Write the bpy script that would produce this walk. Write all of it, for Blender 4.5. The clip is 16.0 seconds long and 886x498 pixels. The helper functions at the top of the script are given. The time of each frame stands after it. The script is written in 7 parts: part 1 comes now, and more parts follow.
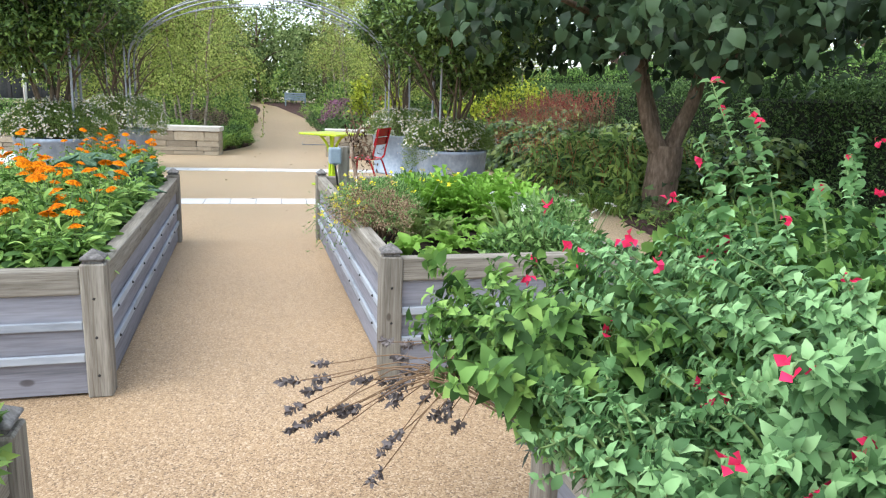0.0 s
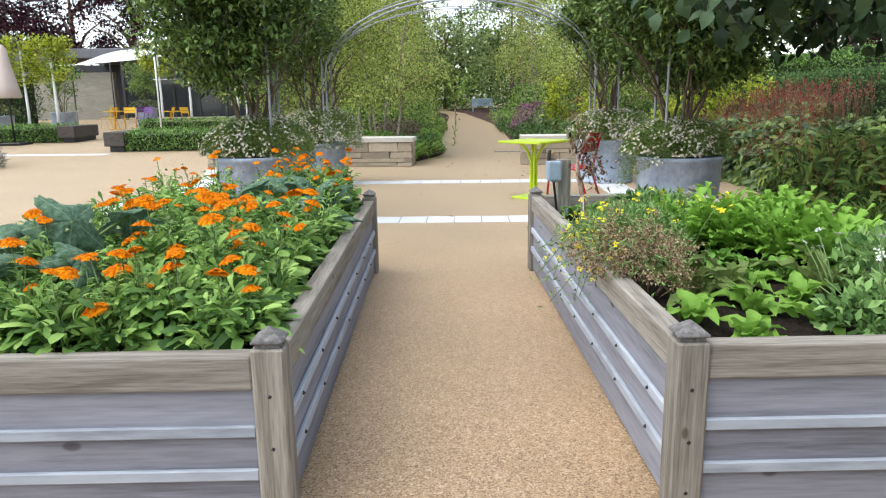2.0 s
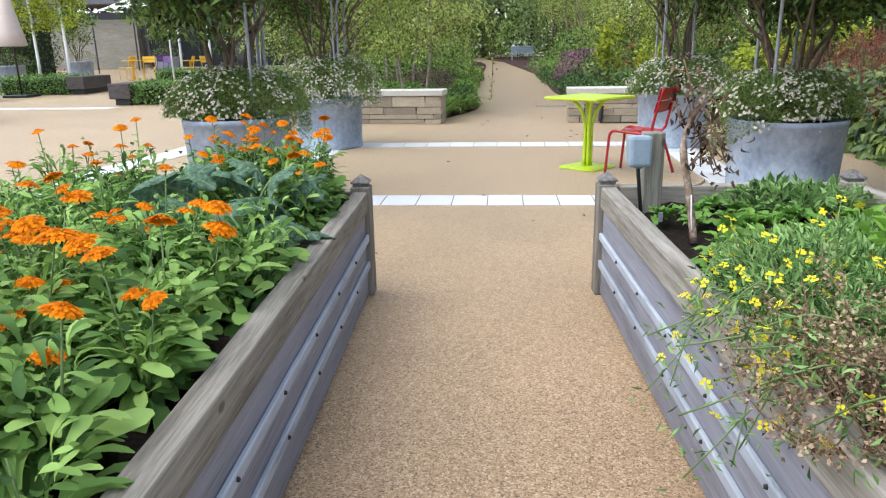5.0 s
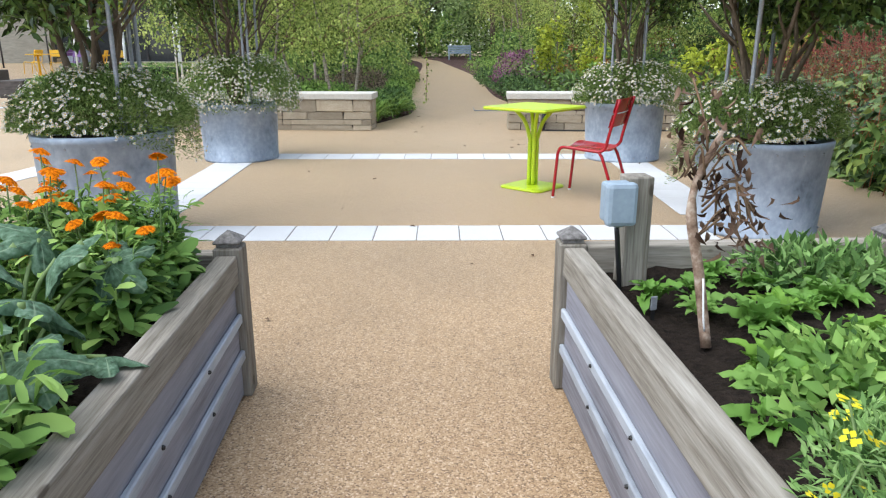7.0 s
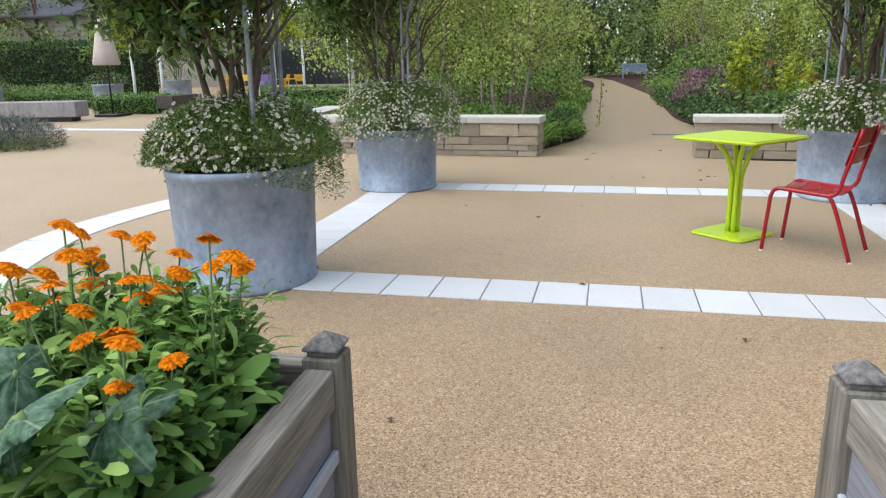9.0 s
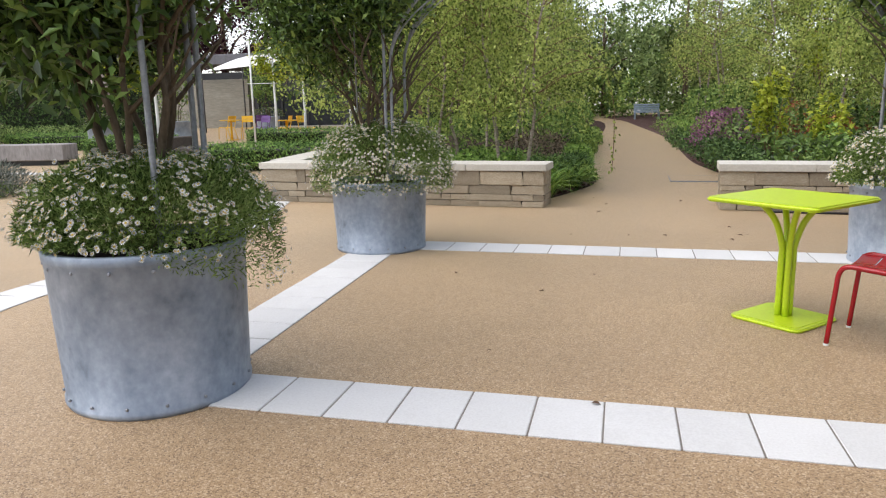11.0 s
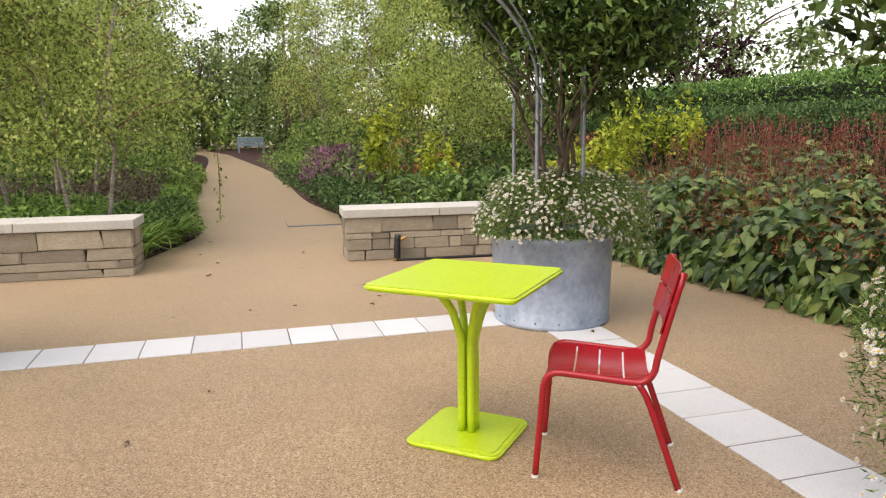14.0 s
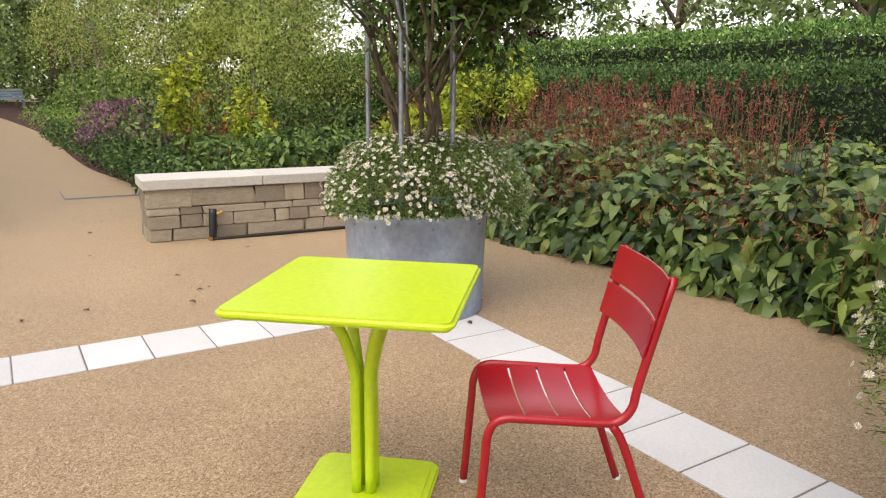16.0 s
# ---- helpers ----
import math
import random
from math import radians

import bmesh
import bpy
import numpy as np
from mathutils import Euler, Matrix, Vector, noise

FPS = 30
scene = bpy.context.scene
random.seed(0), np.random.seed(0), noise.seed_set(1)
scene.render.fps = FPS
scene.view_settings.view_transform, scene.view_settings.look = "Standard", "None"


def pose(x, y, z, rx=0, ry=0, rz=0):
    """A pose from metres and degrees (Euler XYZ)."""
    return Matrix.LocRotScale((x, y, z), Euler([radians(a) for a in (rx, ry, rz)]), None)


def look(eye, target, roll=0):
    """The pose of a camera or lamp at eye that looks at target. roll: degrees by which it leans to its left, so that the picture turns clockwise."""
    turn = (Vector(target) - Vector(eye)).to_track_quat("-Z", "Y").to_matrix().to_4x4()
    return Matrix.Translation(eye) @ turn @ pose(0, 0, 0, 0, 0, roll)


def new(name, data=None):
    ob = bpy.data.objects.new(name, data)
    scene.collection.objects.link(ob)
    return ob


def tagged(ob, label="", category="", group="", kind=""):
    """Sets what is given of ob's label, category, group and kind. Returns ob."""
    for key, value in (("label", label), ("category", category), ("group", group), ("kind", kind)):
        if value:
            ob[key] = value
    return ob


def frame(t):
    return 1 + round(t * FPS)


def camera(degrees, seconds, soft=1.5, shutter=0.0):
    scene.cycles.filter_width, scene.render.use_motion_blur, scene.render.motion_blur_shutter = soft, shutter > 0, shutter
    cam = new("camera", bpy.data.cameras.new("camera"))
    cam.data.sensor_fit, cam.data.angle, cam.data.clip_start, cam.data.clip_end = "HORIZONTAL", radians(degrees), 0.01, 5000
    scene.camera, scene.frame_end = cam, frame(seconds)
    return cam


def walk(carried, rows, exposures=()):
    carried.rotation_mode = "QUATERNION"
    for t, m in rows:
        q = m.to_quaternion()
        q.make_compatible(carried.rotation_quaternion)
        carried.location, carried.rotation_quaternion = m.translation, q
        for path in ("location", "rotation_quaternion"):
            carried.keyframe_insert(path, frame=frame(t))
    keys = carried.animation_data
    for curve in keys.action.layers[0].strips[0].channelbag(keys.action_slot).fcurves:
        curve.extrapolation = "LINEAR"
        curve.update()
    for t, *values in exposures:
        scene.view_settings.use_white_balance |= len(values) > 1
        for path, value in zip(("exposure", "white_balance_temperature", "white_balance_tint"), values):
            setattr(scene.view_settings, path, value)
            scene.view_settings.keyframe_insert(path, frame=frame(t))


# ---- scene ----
cam = camera(64.6, 16.0, 1.2)
PATH = [
    (0, (-0.359, 1.496, 1.308), (0.166, 3.379, 0.887), 2.0),
    (0.5, (-0.39, 1.865, 1.279), (-0.029, 3.787, 0.86), 1.4),
    (1, (-0.408, 2.098, 1.305), (-0.191, 4.04, 0.881), 0.2),
    (1.5, (-0.466, 2.382, 1.313), (-0.363, 4.334, 0.893), -0.4),
    (2, (-0.492, 2.623, 1.301), (-0.476, 4.578, 0.883), -0.9),
    (2.5, (-0.499, 2.877, 1.314), (-0.559, 4.832, 0.896), -1.2),
    (3, (-0.513, 3.114, 1.315), (-0.642, 5.062, 0.883), -1.0),
    (5.5, (-0.368, 4.638, 1.255), (-0.418, 6.557, 0.695), -1.0),
    (6, (-0.317, 4.888, 1.273), (-0.271, 6.808, 0.714), -0.4),
    (6.5, (-0.298, 5.128, 1.282), (-0.198, 7.046, 0.722), -0.1),
    (7, (-0.328, 5.406, 1.286), (-0.244, 7.325, 0.729), -0.1),
    (7.5, (-0.373, 5.657, 1.29), (-0.39, 7.578, 0.734), -0.2),
    (8, (-0.373, 5.931, 1.296), (-0.547, 7.847, 0.751), -0.5),
    (8.5, (-0.375, 6.107, 1.29), (-0.714, 8.006, 0.763), -0.8),
    (11, (-0.376, 7.413, 1.317), (-0.784, 9.33, 0.922), -1.2),
    (11.5, (-0.41, 7.67, 1.338), (-0.707, 9.61, 0.952), -1.2),
    (12, (-0.418, 7.935, 1.349), (-0.576, 9.893, 0.971), -1.3),
    (12.5, (-0.409, 8.218, 1.376), (-0.397, 10.184, 1.009), -1.2),
    (13, (-0.402, 8.49, 1.379), (-0.183, 10.447, 1.031), -1.1),
    (13.5, (-0.374, 8.763, 1.397), (0.068, 10.684, 1.06), -1.0),
    (14, (-0.329, 9.011, 1.39), (0.324, 10.873, 1.064), -0.6),
    (14.5, (-0.295, 9.244, 1.405), (0.533, 11.031, 1.06), -0.4),
    (15, (-0.285, 9.489, 1.378), (0.678, 11.2, 0.998), -0.1),
    (15.5, (-0.285, 9.743, 1.372), (0.776, 11.388, 0.958), 0.4),
    (16, (-0.269, 9.964, 1.367), (0.87, 11.548, 0.93), 0.6),
]
# the clip's camera warms its picture as it turns to the square
TONES = [(0, 1.58, 6200, 7), (1.0, 1.46, 6250, 7), (3.2, 1.40, 6450, 10), (5.5, 1.40, 6100, 9), (7, 1.41, 6150, 8), (8.5, 1.20, 6150, 8), (11, 1.06, 6700, 12), (12.5, 1.08, 7000, 13), (14, 1.19, 7200, 15), (16, 1.22, 7200, 15)]
walk(cam, [(t, look(eye, target, roll)) for t, eye, target, roll in PATH], TONES)

# ---- world, sun, exposure ----
world = bpy.data.worlds.new("overcast")
scene.world = world
world.use_nodes = True
_n, _l = world.node_tree.nodes, world.node_tree.links
_sky = _n.new("ShaderNodeTexSky")
_sky.sky_type, _sky.sun_disc = "NISHITA", False
_sky.sun_elevation, _sky.sun_rotation = radians(60), radians(246)
_hs = _n.new("ShaderNodeHueSaturation")
_hs.inputs["Saturation"].default_value = 0.46
_l.new(_sky.outputs[0], _hs.inputs["Color"])
_l.new(_hs.outputs[0], _n["Background"].inputs["Color"])
_n["Background"].inputs["Strength"].default_value = 0.15
sun = new("sun", bpy.data.lights.new("sun", "SUN"))
sun.data.energy, sun.data.angle, sun.data.color = 1.15, radians(70), (1.0, 0.96, 0.91)
# sun bearing matches the sky's sun_rotation
_az, _el = radians(246), radians(60)
sun.matrix_world = look((0, 0, 20), Vector((0, 0, 20)) - 10 * Vector((math.sin(_az) * math.cos(_el), math.cos(_az) * math.cos(_el), math.sin(_el))))


# ---- materials ----
def nodes(name):
    m = bpy.data.materials.new(name)
    m.use_nodes = True
    t = m.node_tree
    return m, t.nodes, t.links, t.nodes["Principled BSDF"]


def ramp(n, stops):
    r = n.new("ShaderNodeValToRGB")
    while len(r.color_ramp.elements) < len(stops):
        r.color_ramp.elements.new(0.5)
    for e, (p, c) in zip(r.color_ramp.elements, stops):
        e.position, e.color = p, (*c, 1)
    return r


def surface(name, stops, scale=4.0, fine=60.0, rough=0.7, bump=0.2, depth=0.003, stretch=(1, 1, 1), metal=0.0, spread=0.0, gloss=0.5, patch=0.35, knots=0.0):
    """Noise-mottled paint, wood, stone or metal, with variation at two sizes."""
    m, n, l, p = nodes(name)
    tc, mp = n.new("ShaderNodeTexCoord"), n.new("ShaderNodeMapping")
    mp.inputs["Scale"].default_value = stretch
    l.new(tc.outputs["Object"], mp.inputs["Vector"])
    big, small = n.new("ShaderNodeTexNoise"), n.new("ShaderNodeTexNoise")
    info = n.new("ShaderNodeObjectInfo")
    off = n.new("ShaderNodeVectorMath")
    off.operation = "SCALE"
    off.inputs[0].default_value = (13.0, 7.0, 5.0)
    l.new(info.outputs["Random"], off.inputs["Scale"])
    add = n.new("ShaderNodeVectorMath")
    l.new(mp.outputs[0], add.inputs[0])
    l.new(off.outputs[0], add.inputs[1])
    for nd, s, d in ((big, scale, 4), (small, fine, 3)):
        nd.inputs["Scale"].default_value, nd.inputs["Detail"].default_value = s, d
        nd.inputs["Roughness"].default_value = 0.6
        l.new(add.outputs[0], nd.inputs["Vector"])
    mix = n.new("ShaderNodeMix")
    mix.inputs["Factor"].default_value = patch
    l.new(small.outputs["Fac"], mix.inputs["A"])
    l.new(big.outputs["Fac"], mix.inputs["B"])
    r = ramp(n, stops)
    l.new(mix.outputs["Result"], r.inputs["Fac"])
    col = r.outputs["Color"]
    if knots:
        # dark knots, drawn out along the grain
        vo, kr, km = n.new("ShaderNodeTexVoronoi"), ramp(n, [(0.0, (0.28, 0.24, 0.21)), (0.05, (0.4, 0.36, 0.33)), (0.075, (1.0, 1.0, 1.0))]), n.new("ShaderNodeMix")
        km.data_type, km.blend_type = "RGBA", "MULTIPLY"
        km.inputs["Factor"].default_value = 0.8
        wide = n.new("ShaderNodeVectorMath")
        wide.operation = "MULTIPLY"
        wide.inputs[1].default_value = tuple(0.55 if c < 0.5 else 1.0 for c in stretch)
        l.new(tc.outputs["Object"], wide.inputs[0])
        l.new(wide.outputs[0], vo.inputs["Vector"])
        vo.inputs["Scale"].default_value = knots
        l.new(vo.outputs["Distance"], kr.inputs["Fac"])
        l.new(col, km.inputs["A"])
        l.new(kr.outputs["Color"], km.inputs["B"])
        col = km.outputs["Result"]
    if spread:
        hv = n.new("ShaderNodeHueSaturation")
        mr = n.new("ShaderNodeMapRange")
        mr.inputs["To Min"].default_value, mr.inputs["To Max"].default_value = 1 - spread, 1 + spread
        l.new(info.outputs["Random"], mr.inputs["Value"])
        l.new(mr.outputs[0], hv.inputs["Value"])
        l.new(col, hv.inputs["Color"])
        col = hv.outputs["Color"]
    l.new(col, p.inputs["Base Color"])
    p.inputs["Roughness"].default_value, p.inputs["Metallic"].default_value = rough, metal
    p.inputs["Specular IOR Level"].default_value = gloss
    if bump:
        b = n.new("ShaderNodeBump")
        b.inputs["Strength"].default_value, b.inputs["Distance"].default_value = bump, depth
        l.new(mix.outputs["Result"], b.inputs["Height"])
        l.new(b.outputs[0], p.inputs["Normal"])
    return m


def leafy(name, stops, rough=0.5, through_light=0.3, gloss=0.4, size=3.0, patch=0.45):
    """Leaves: colour by leaf and by clump, some light passing through."""
    (p0, c0), *rest = stops
    if len(rest) > 1:
        # lowest tone darkened and the rest lifted, painting shadow contrast into the leaves
        stops = [(max(p0, 0.27) if rest[0][0] > 0.3 else p0, tuple(c * 0.58 for c in c0))] + [(q, tuple(min(0.95, v * 1.07) for v in c)) for q, c in rest]
    m, n, l, p = nodes(name)
    geo, tc, no = n.new("ShaderNodeNewGeometry"), n.new("ShaderNodeTexCoord"), n.new("ShaderNodeTexNoise")
    no.inputs["Scale"].default_value = size
    l.new(tc.outputs["Object"], no.inputs["Vector"])
    mix = n.new("ShaderNodeMix")
    mix.inputs["Factor"].default_value = patch
    l.new(geo.outputs["Random Per Island"], mix.inputs["A"])
    l.new(no.outputs["Fac"], mix.inputs["B"])
    r = ramp(n, stops)
    l.new(mix.outputs["Result"], r.inputs["Fac"])
    l.new(r.outputs["Color"], p.inputs["Base Color"])
    p.inputs["Roughness"].default_value = rough
    p.inputs["Specular IOR Level"].default_value = gloss * 0.65
    if through_light:
        tr, ms = n.new("ShaderNodeBsdfTranslucent"), n.new("ShaderNodeMixShader")
        ms.inputs[0].default_value = through_light
        l.new(r.outputs["Color"], tr.inputs["Color"])
        l.new(p.outputs[0], ms.inputs[1])
        l.new(tr.outputs[0], ms.inputs[2])
        l.new(ms.outputs[0], n["Material Output"].inputs["Surface"])
    return m


def gravel(name):
    """Resin-bound gravel: small rounded stones of mixed buff, rust and cream."""
    m, n, l, p = nodes(name)
    tc, v, no = n.new("ShaderNodeTexCoord"), n.new("ShaderNodeTexVoronoi"), n.new("ShaderNodeTexNoise")
    v.inputs["Scale"].default_value = 170.0
    no.inputs["Scale"].default_value = 0.9
    no.inputs["Detail"].default_value = 5
    l.new(tc.outputs["Object"], v.inputs["Vector"])
    l.new(tc.outputs["Object"], no.inputs["Vector"])
    sep = n.new("ShaderNodeSeparateColor")
    l.new(v.outputs["Color"], sep.inputs[0])
    r = ramp(n, [(0.0, (0.11, 0.066, 0.034)), (0.18, (0.245, 0.152, 0.078)), (0.5, (0.345, 0.226, 0.12)), (0.8, (0.41, 0.28, 0.155)), (1.0, (0.55, 0.42, 0.29))])
    l.new(sep.outputs[0], r.inputs["Fac"])
    stain = n.new("ShaderNodeMapRange")
    stain.inputs["From Min"].default_value, stain.inputs["From Max"].default_value = 0.3, 0.7
    stain.inputs["To Min"].default_value, stain.inputs["To Max"].default_value = 0.86, 1.08
    l.new(no.outputs["Fac"], stain.inputs["Value"])
    hv = n.new("ShaderNodeHueSaturation")
    l.new(stain.outputs[0], hv.inputs["Value"])
    l.new(r.outputs[0], hv.inputs["Color"])
    l.new(hv.outputs[0], p.inputs["Base Color"])
    b = n.new("ShaderNodeBump")
    b.invert = True
    b.inputs["Strength"].default_value, b.inputs["Distance"].default_value = 0.4, 0.003
    l.new(v.outputs["Distance"], b.inputs["Height"])
    l.new(b.outputs[0], p.inputs["Normal"])
    p.inputs["Roughness"].default_value = 0.6
    p.inputs["Specular IOR Level"].default_value = 0.5
    # warm sheen added to mimic sky glare on gravel seen at low angles
    p.inputs["Sheen Weight"].default_value, p.inputs["Sheen Roughness"].default_value = 0.7, 0.35
    p.inputs["Sheen Tint"].default_value = (1.0, 0.8, 0.55, 1)
    return m


def plain(name, colour, rough=0.5, metal=0.0, gloss=0.5):
    return surface(name, [(0.3, tuple(c * 0.9 for c in colour)), (0.7, tuple(min(1, c * 1.08) for c in colour))], 3, 40, rough, 0.05, 0.001, metal=metal, gloss=gloss)


M_GRAVEL = gravel("resin_bound_gravel")
M_GRASS = leafy("lawn", [(0.3, (0.05, 0.09, 0.02)), (0.7, (0.10, 0.16, 0.04))], 0.9, 0, 0.1)
M_MULCH = surface("bark_mulch", [(0.35, (0.03, 0.018, 0.016)), (0.55, (0.085, 0.052, 0.046)), (0.75, (0.19, 0.13, 0.115))], 5, 55, 0.95, 1.0, 0.03, spread=0.1, gloss=0.1)
M_CHIP = leafy("bark_chip", [(0.1, (0.05, 0.03, 0.028)), (0.5, (0.13, 0.08, 0.075)), (0.9, (0.27, 0.19, 0.175))], 0.9, 0, 0.1)
M_SOIL = surface("dark_soil", [(0.3, (0.008, 0.006, 0.005)), (0.7, (0.035, 0.026, 0.02))], 5, 50, 0.95, 1.0, 0.03, gloss=0.1)
M_SLAB = surface("pale_granite", [(0.25, (0.53, 0.525, 0.52)), (0.55, (0.615, 0.615, 0.61)), (0.85, (0.68, 0.68, 0.68))], 3, 90, 0.75, 0.1, 0.002, spread=0.05, gloss=0.25)
M_JOINT = surface("joint_sand", [(0.3, (0.13, 0.115, 0.10)), (0.7, (0.24, 0.215, 0.19))], 6, 80, 0.95, 0.3)
_oak = [(0.3, (0.088, 0.074, 0.056)), (0.42, (0.178, 0.158, 0.128)), (0.54, (0.272, 0.248, 0.208)), (0.72, (0.39, 0.365, 0.318))]
M_OAK = {a: surface("weathered_oak_" + a, _oak, 24, 150, 0.85, 0.8, 0.004, stretch=s, spread=0.16, gloss=0.2, patch=0.6, knots=5.5) for a, s in
         (("x", (0.05, 1, 1)), ("y", (1, 0.05, 1)), ("z", (1, 1, 0.05)))}
M_CAP = surface("dark_weathered_cap", [(0.3, (0.05, 0.045, 0.042)), (0.5, (0.13, 0.122, 0.115)), (0.75, (0.26, 0.25, 0.24))], 12, 60, 0.8, 0.25, 0.002, spread=0.25, gloss=0.3)
_grey = [(0.29, (0.125, 0.124, 0.14)), (0.48, (0.225, 0.225, 0.256)), (0.73, (0.33, 0.333, 0.375))]
M_BOARD = {a: surface("grey_stained_board_" + a, _grey, 12, 90, 0.8, 0.3, 0.002, stretch=s, spread=0.1, gloss=0.25, patch=0.6, knots=4.0) for a, s in
           (("x", (0.06, 1, 1)), ("y", (1, 0.06, 1)))}
# pale grey batten; the brightness of its sunlit edges is in the colour too
_batten = [(0.25, (0.154, 0.169, 0.195)), (0.5, (0.349, 0.382, 0.427)), (0.8, (0.489, 0.518, 0.562))]
M_BATTEN = {a: surface("pale_sunlit_batten_" + a, _batten, 7, 35, 0.7, 0.4, 0.003, stretch=s, spread=0.08, patch=0.5) for a, s in
            (("x", (0.15, 1, 1)), ("y", (1, 0.15, 1)))}
M_ZINC = surface("galvanised_steel", [(0.31, (0.13, 0.165, 0.215)), (0.42, (0.215, 0.265, 0.335)), (0.54, (0.30, 0.355, 0.435)), (0.70, (0.44, 0.495, 0.575))], 3.2, 26, 0.5, 0.3, 0.002, stretch=(1.0, 1.0, 0.8), metal=0.2, spread=0.05, patch=0.7)
M_ROD = surface("galvanised_rod", [(0.3, (0.195, 0.210, 0.232)), (0.7, (0.345, 0.360, 0.390))], 6, 50, 0.5, 0.2, 0.001, metal=0.4)
M_STONE = surface("buff_sandstone", [(0.2, (0.20, 0.16, 0.11)), (0.5, (0.36, 0.305, 0.225)), (0.8, (0.50, 0.45, 0.36))], 3, 22, 0.9, 0.9, 0.014, spread=0.3, gloss=0.15)
M_COPE = surface("pale_coping", [(0.2, (0.40, 0.385, 0.34)), (0.6, (0.56, 0.535, 0.48)), (0.85, (0.65, 0.63, 0.58))], 3, 40, 0.85, 0.2, 0.003, spread=0.05, gloss=0.2)
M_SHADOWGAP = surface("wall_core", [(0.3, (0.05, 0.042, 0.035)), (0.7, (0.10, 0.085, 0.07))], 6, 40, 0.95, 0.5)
M_LIME = plain("lime_powder_coat", (0.50, 0.655, 0.022), 0.3, gloss=0.5)
M_RED = plain("chilli_red_powder_coat", (0.34, 0.008, 0.014), 0.25, gloss=0.5)
M_YELLOW = plain("yellow_powder_coat", (0.78, 0.46, 0.02), 0.4)
M_PURPLE = plain("purple_powder_coat", (0.12, 0.05, 0.2), 0.4)
M_BLACK = plain("black_plastic", (0.012, 0.012, 0.013), 0.45)
M_BRASS = plain("brass", (0.5, 0.3, 0.1), 0.4, 0.8)
M_GREYBOX = surface("grey_blue_plastic", [(0.3, (0.22, 0.28, 0.34)), (0.7, (0.29, 0.36, 0.42))], 5, 40, 0.55, 0.1)
M_BARK = surface("brown_bark", [(0.25, (0.045, 0.034, 0.024)), (0.55, (0.12, 0.092, 0.064)), (0.8, (0.22, 0.178, 0.13))], 6, 45, 0.9, 0.9, 0.01, stretch=(1, 1, 0.3), gloss=0.15)
M_BIGBARK = surface("grey_brown_bark", [(0.3, (0.055, 0.038, 0.026)), (0.52, (0.145, 0.105, 0.075)), (0.75, (0.26, 0.20, 0.15))], 5, 30, 0.9, 1.0, 0.02, stretch=(1, 1, 0.3), gloss=0.15)
M_BIRCHBARK = surface("birch_bark", [(0.3, (0.08, 0.06, 0.05)), (0.45, (0.24, 0.195, 0.155)), (0.75, (0.46, 0.41, 0.35))], 5, 16, 0.85, 0.4, 0.004, stretch=(1, 1, 2.5), gloss=0.2)
M_STEM = plain("green_stem", (0.13, 0.2, 0.06), 0.6)
M_TWIG = plain("dry_twig", (0.2, 0.13, 0.08), 0.85, gloss=0.1)
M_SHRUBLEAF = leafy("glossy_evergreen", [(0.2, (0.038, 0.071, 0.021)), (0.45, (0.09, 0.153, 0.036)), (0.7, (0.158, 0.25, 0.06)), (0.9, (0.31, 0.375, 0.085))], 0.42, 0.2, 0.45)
M_BIGLEAF = leafy("broad_dark_leaf", [(0.2, (0.025, 0.051, 0.022)), (0.5, (0.047, 0.087, 0.039)), (0.8, (0.089, 0.143, 0.068)), (0.97, (0.212, 0.246, 0.093))], 0.5, 0.25, 0.4)
M_BIRCH = leafy("birch_leaf", [(0.15, (0.15, 0.21, 0.048)), (0.5, (0.33, 0.41, 0.105)), (0.8, (0.54, 0.58, 0.18)), (0.95, (0.76, 0.68, 0.22))], 0.55, 0.5, 0.25, 1.0)
M_HEDGE = leafy("hedge_leaf", [(0.2, (0.071, 0.146, 0.041)), (0.5, (0.142, 0.259, 0.072)), (0.8, (0.306, 0.460, 0.118))], 0.6, 0.25, 0.25)
M_YEW = leafy("dark_hedge_leaf", [(0.2, (0.041, 0.084, 0.028)), (0.6, (0.093, 0.165, 0.053)), (0.9, (0.197, 0.285, 0.089))], 0.6, 0.15, 0.25)
M_PERSIC = leafy("persicaria_leaf", [(0.2, (0.040, 0.082, 0.025)), (0.49, (0.097, 0.165, 0.045)), (0.73, (0.202, 0.271, 0.074)), (0.9, (0.367, 0.385, 0.087)), (0.96, (0.420, 0.175, 0.071))], 0.38, 0.3, 0.65)
M_RUST = leafy("rusty_dry_bits", [(0.15, (0.20, 0.075, 0.04)), (0.6, (0.38, 0.13, 0.065)), (0.95, (0.50, 0.25, 0.12))], 0.8, 0.2, 0.1)
M_SPIKE = leafy("red_flower_spike", [(0.2, (0.15, 0.032, 0.032)), (0.6, (0.30, 0.065, 0.058)), (0.9, (0.42, 0.17, 0.11))], 0.7, 0.2, 0.1)
M_FEATHER = leafy("fine_green_foliage", [(0.2, (0.086, 0.138, 0.047)), (0.5, (0.170, 0.259, 0.084)), (0.85, (0.324, 0.406, 0.154))], 0.6, 0.3, 0.2)
M_FLEABANE = leafy("fleabane_leaf", [(0.2, (0.080, 0.136, 0.035)), (0.5, (0.171, 0.260, 0.071)), (0.85, (0.342, 0.437, 0.136))], 0.6, 0.3, 0.2)
M_DAISY = leafy("white_petals", [(0.0, (0.80, 0.79, 0.75)), (0.85, (0.86, 0.85, 0.82)), (1.0, (0.74, 0.50, 0.53))], 0.6, 0.25, 0.2)
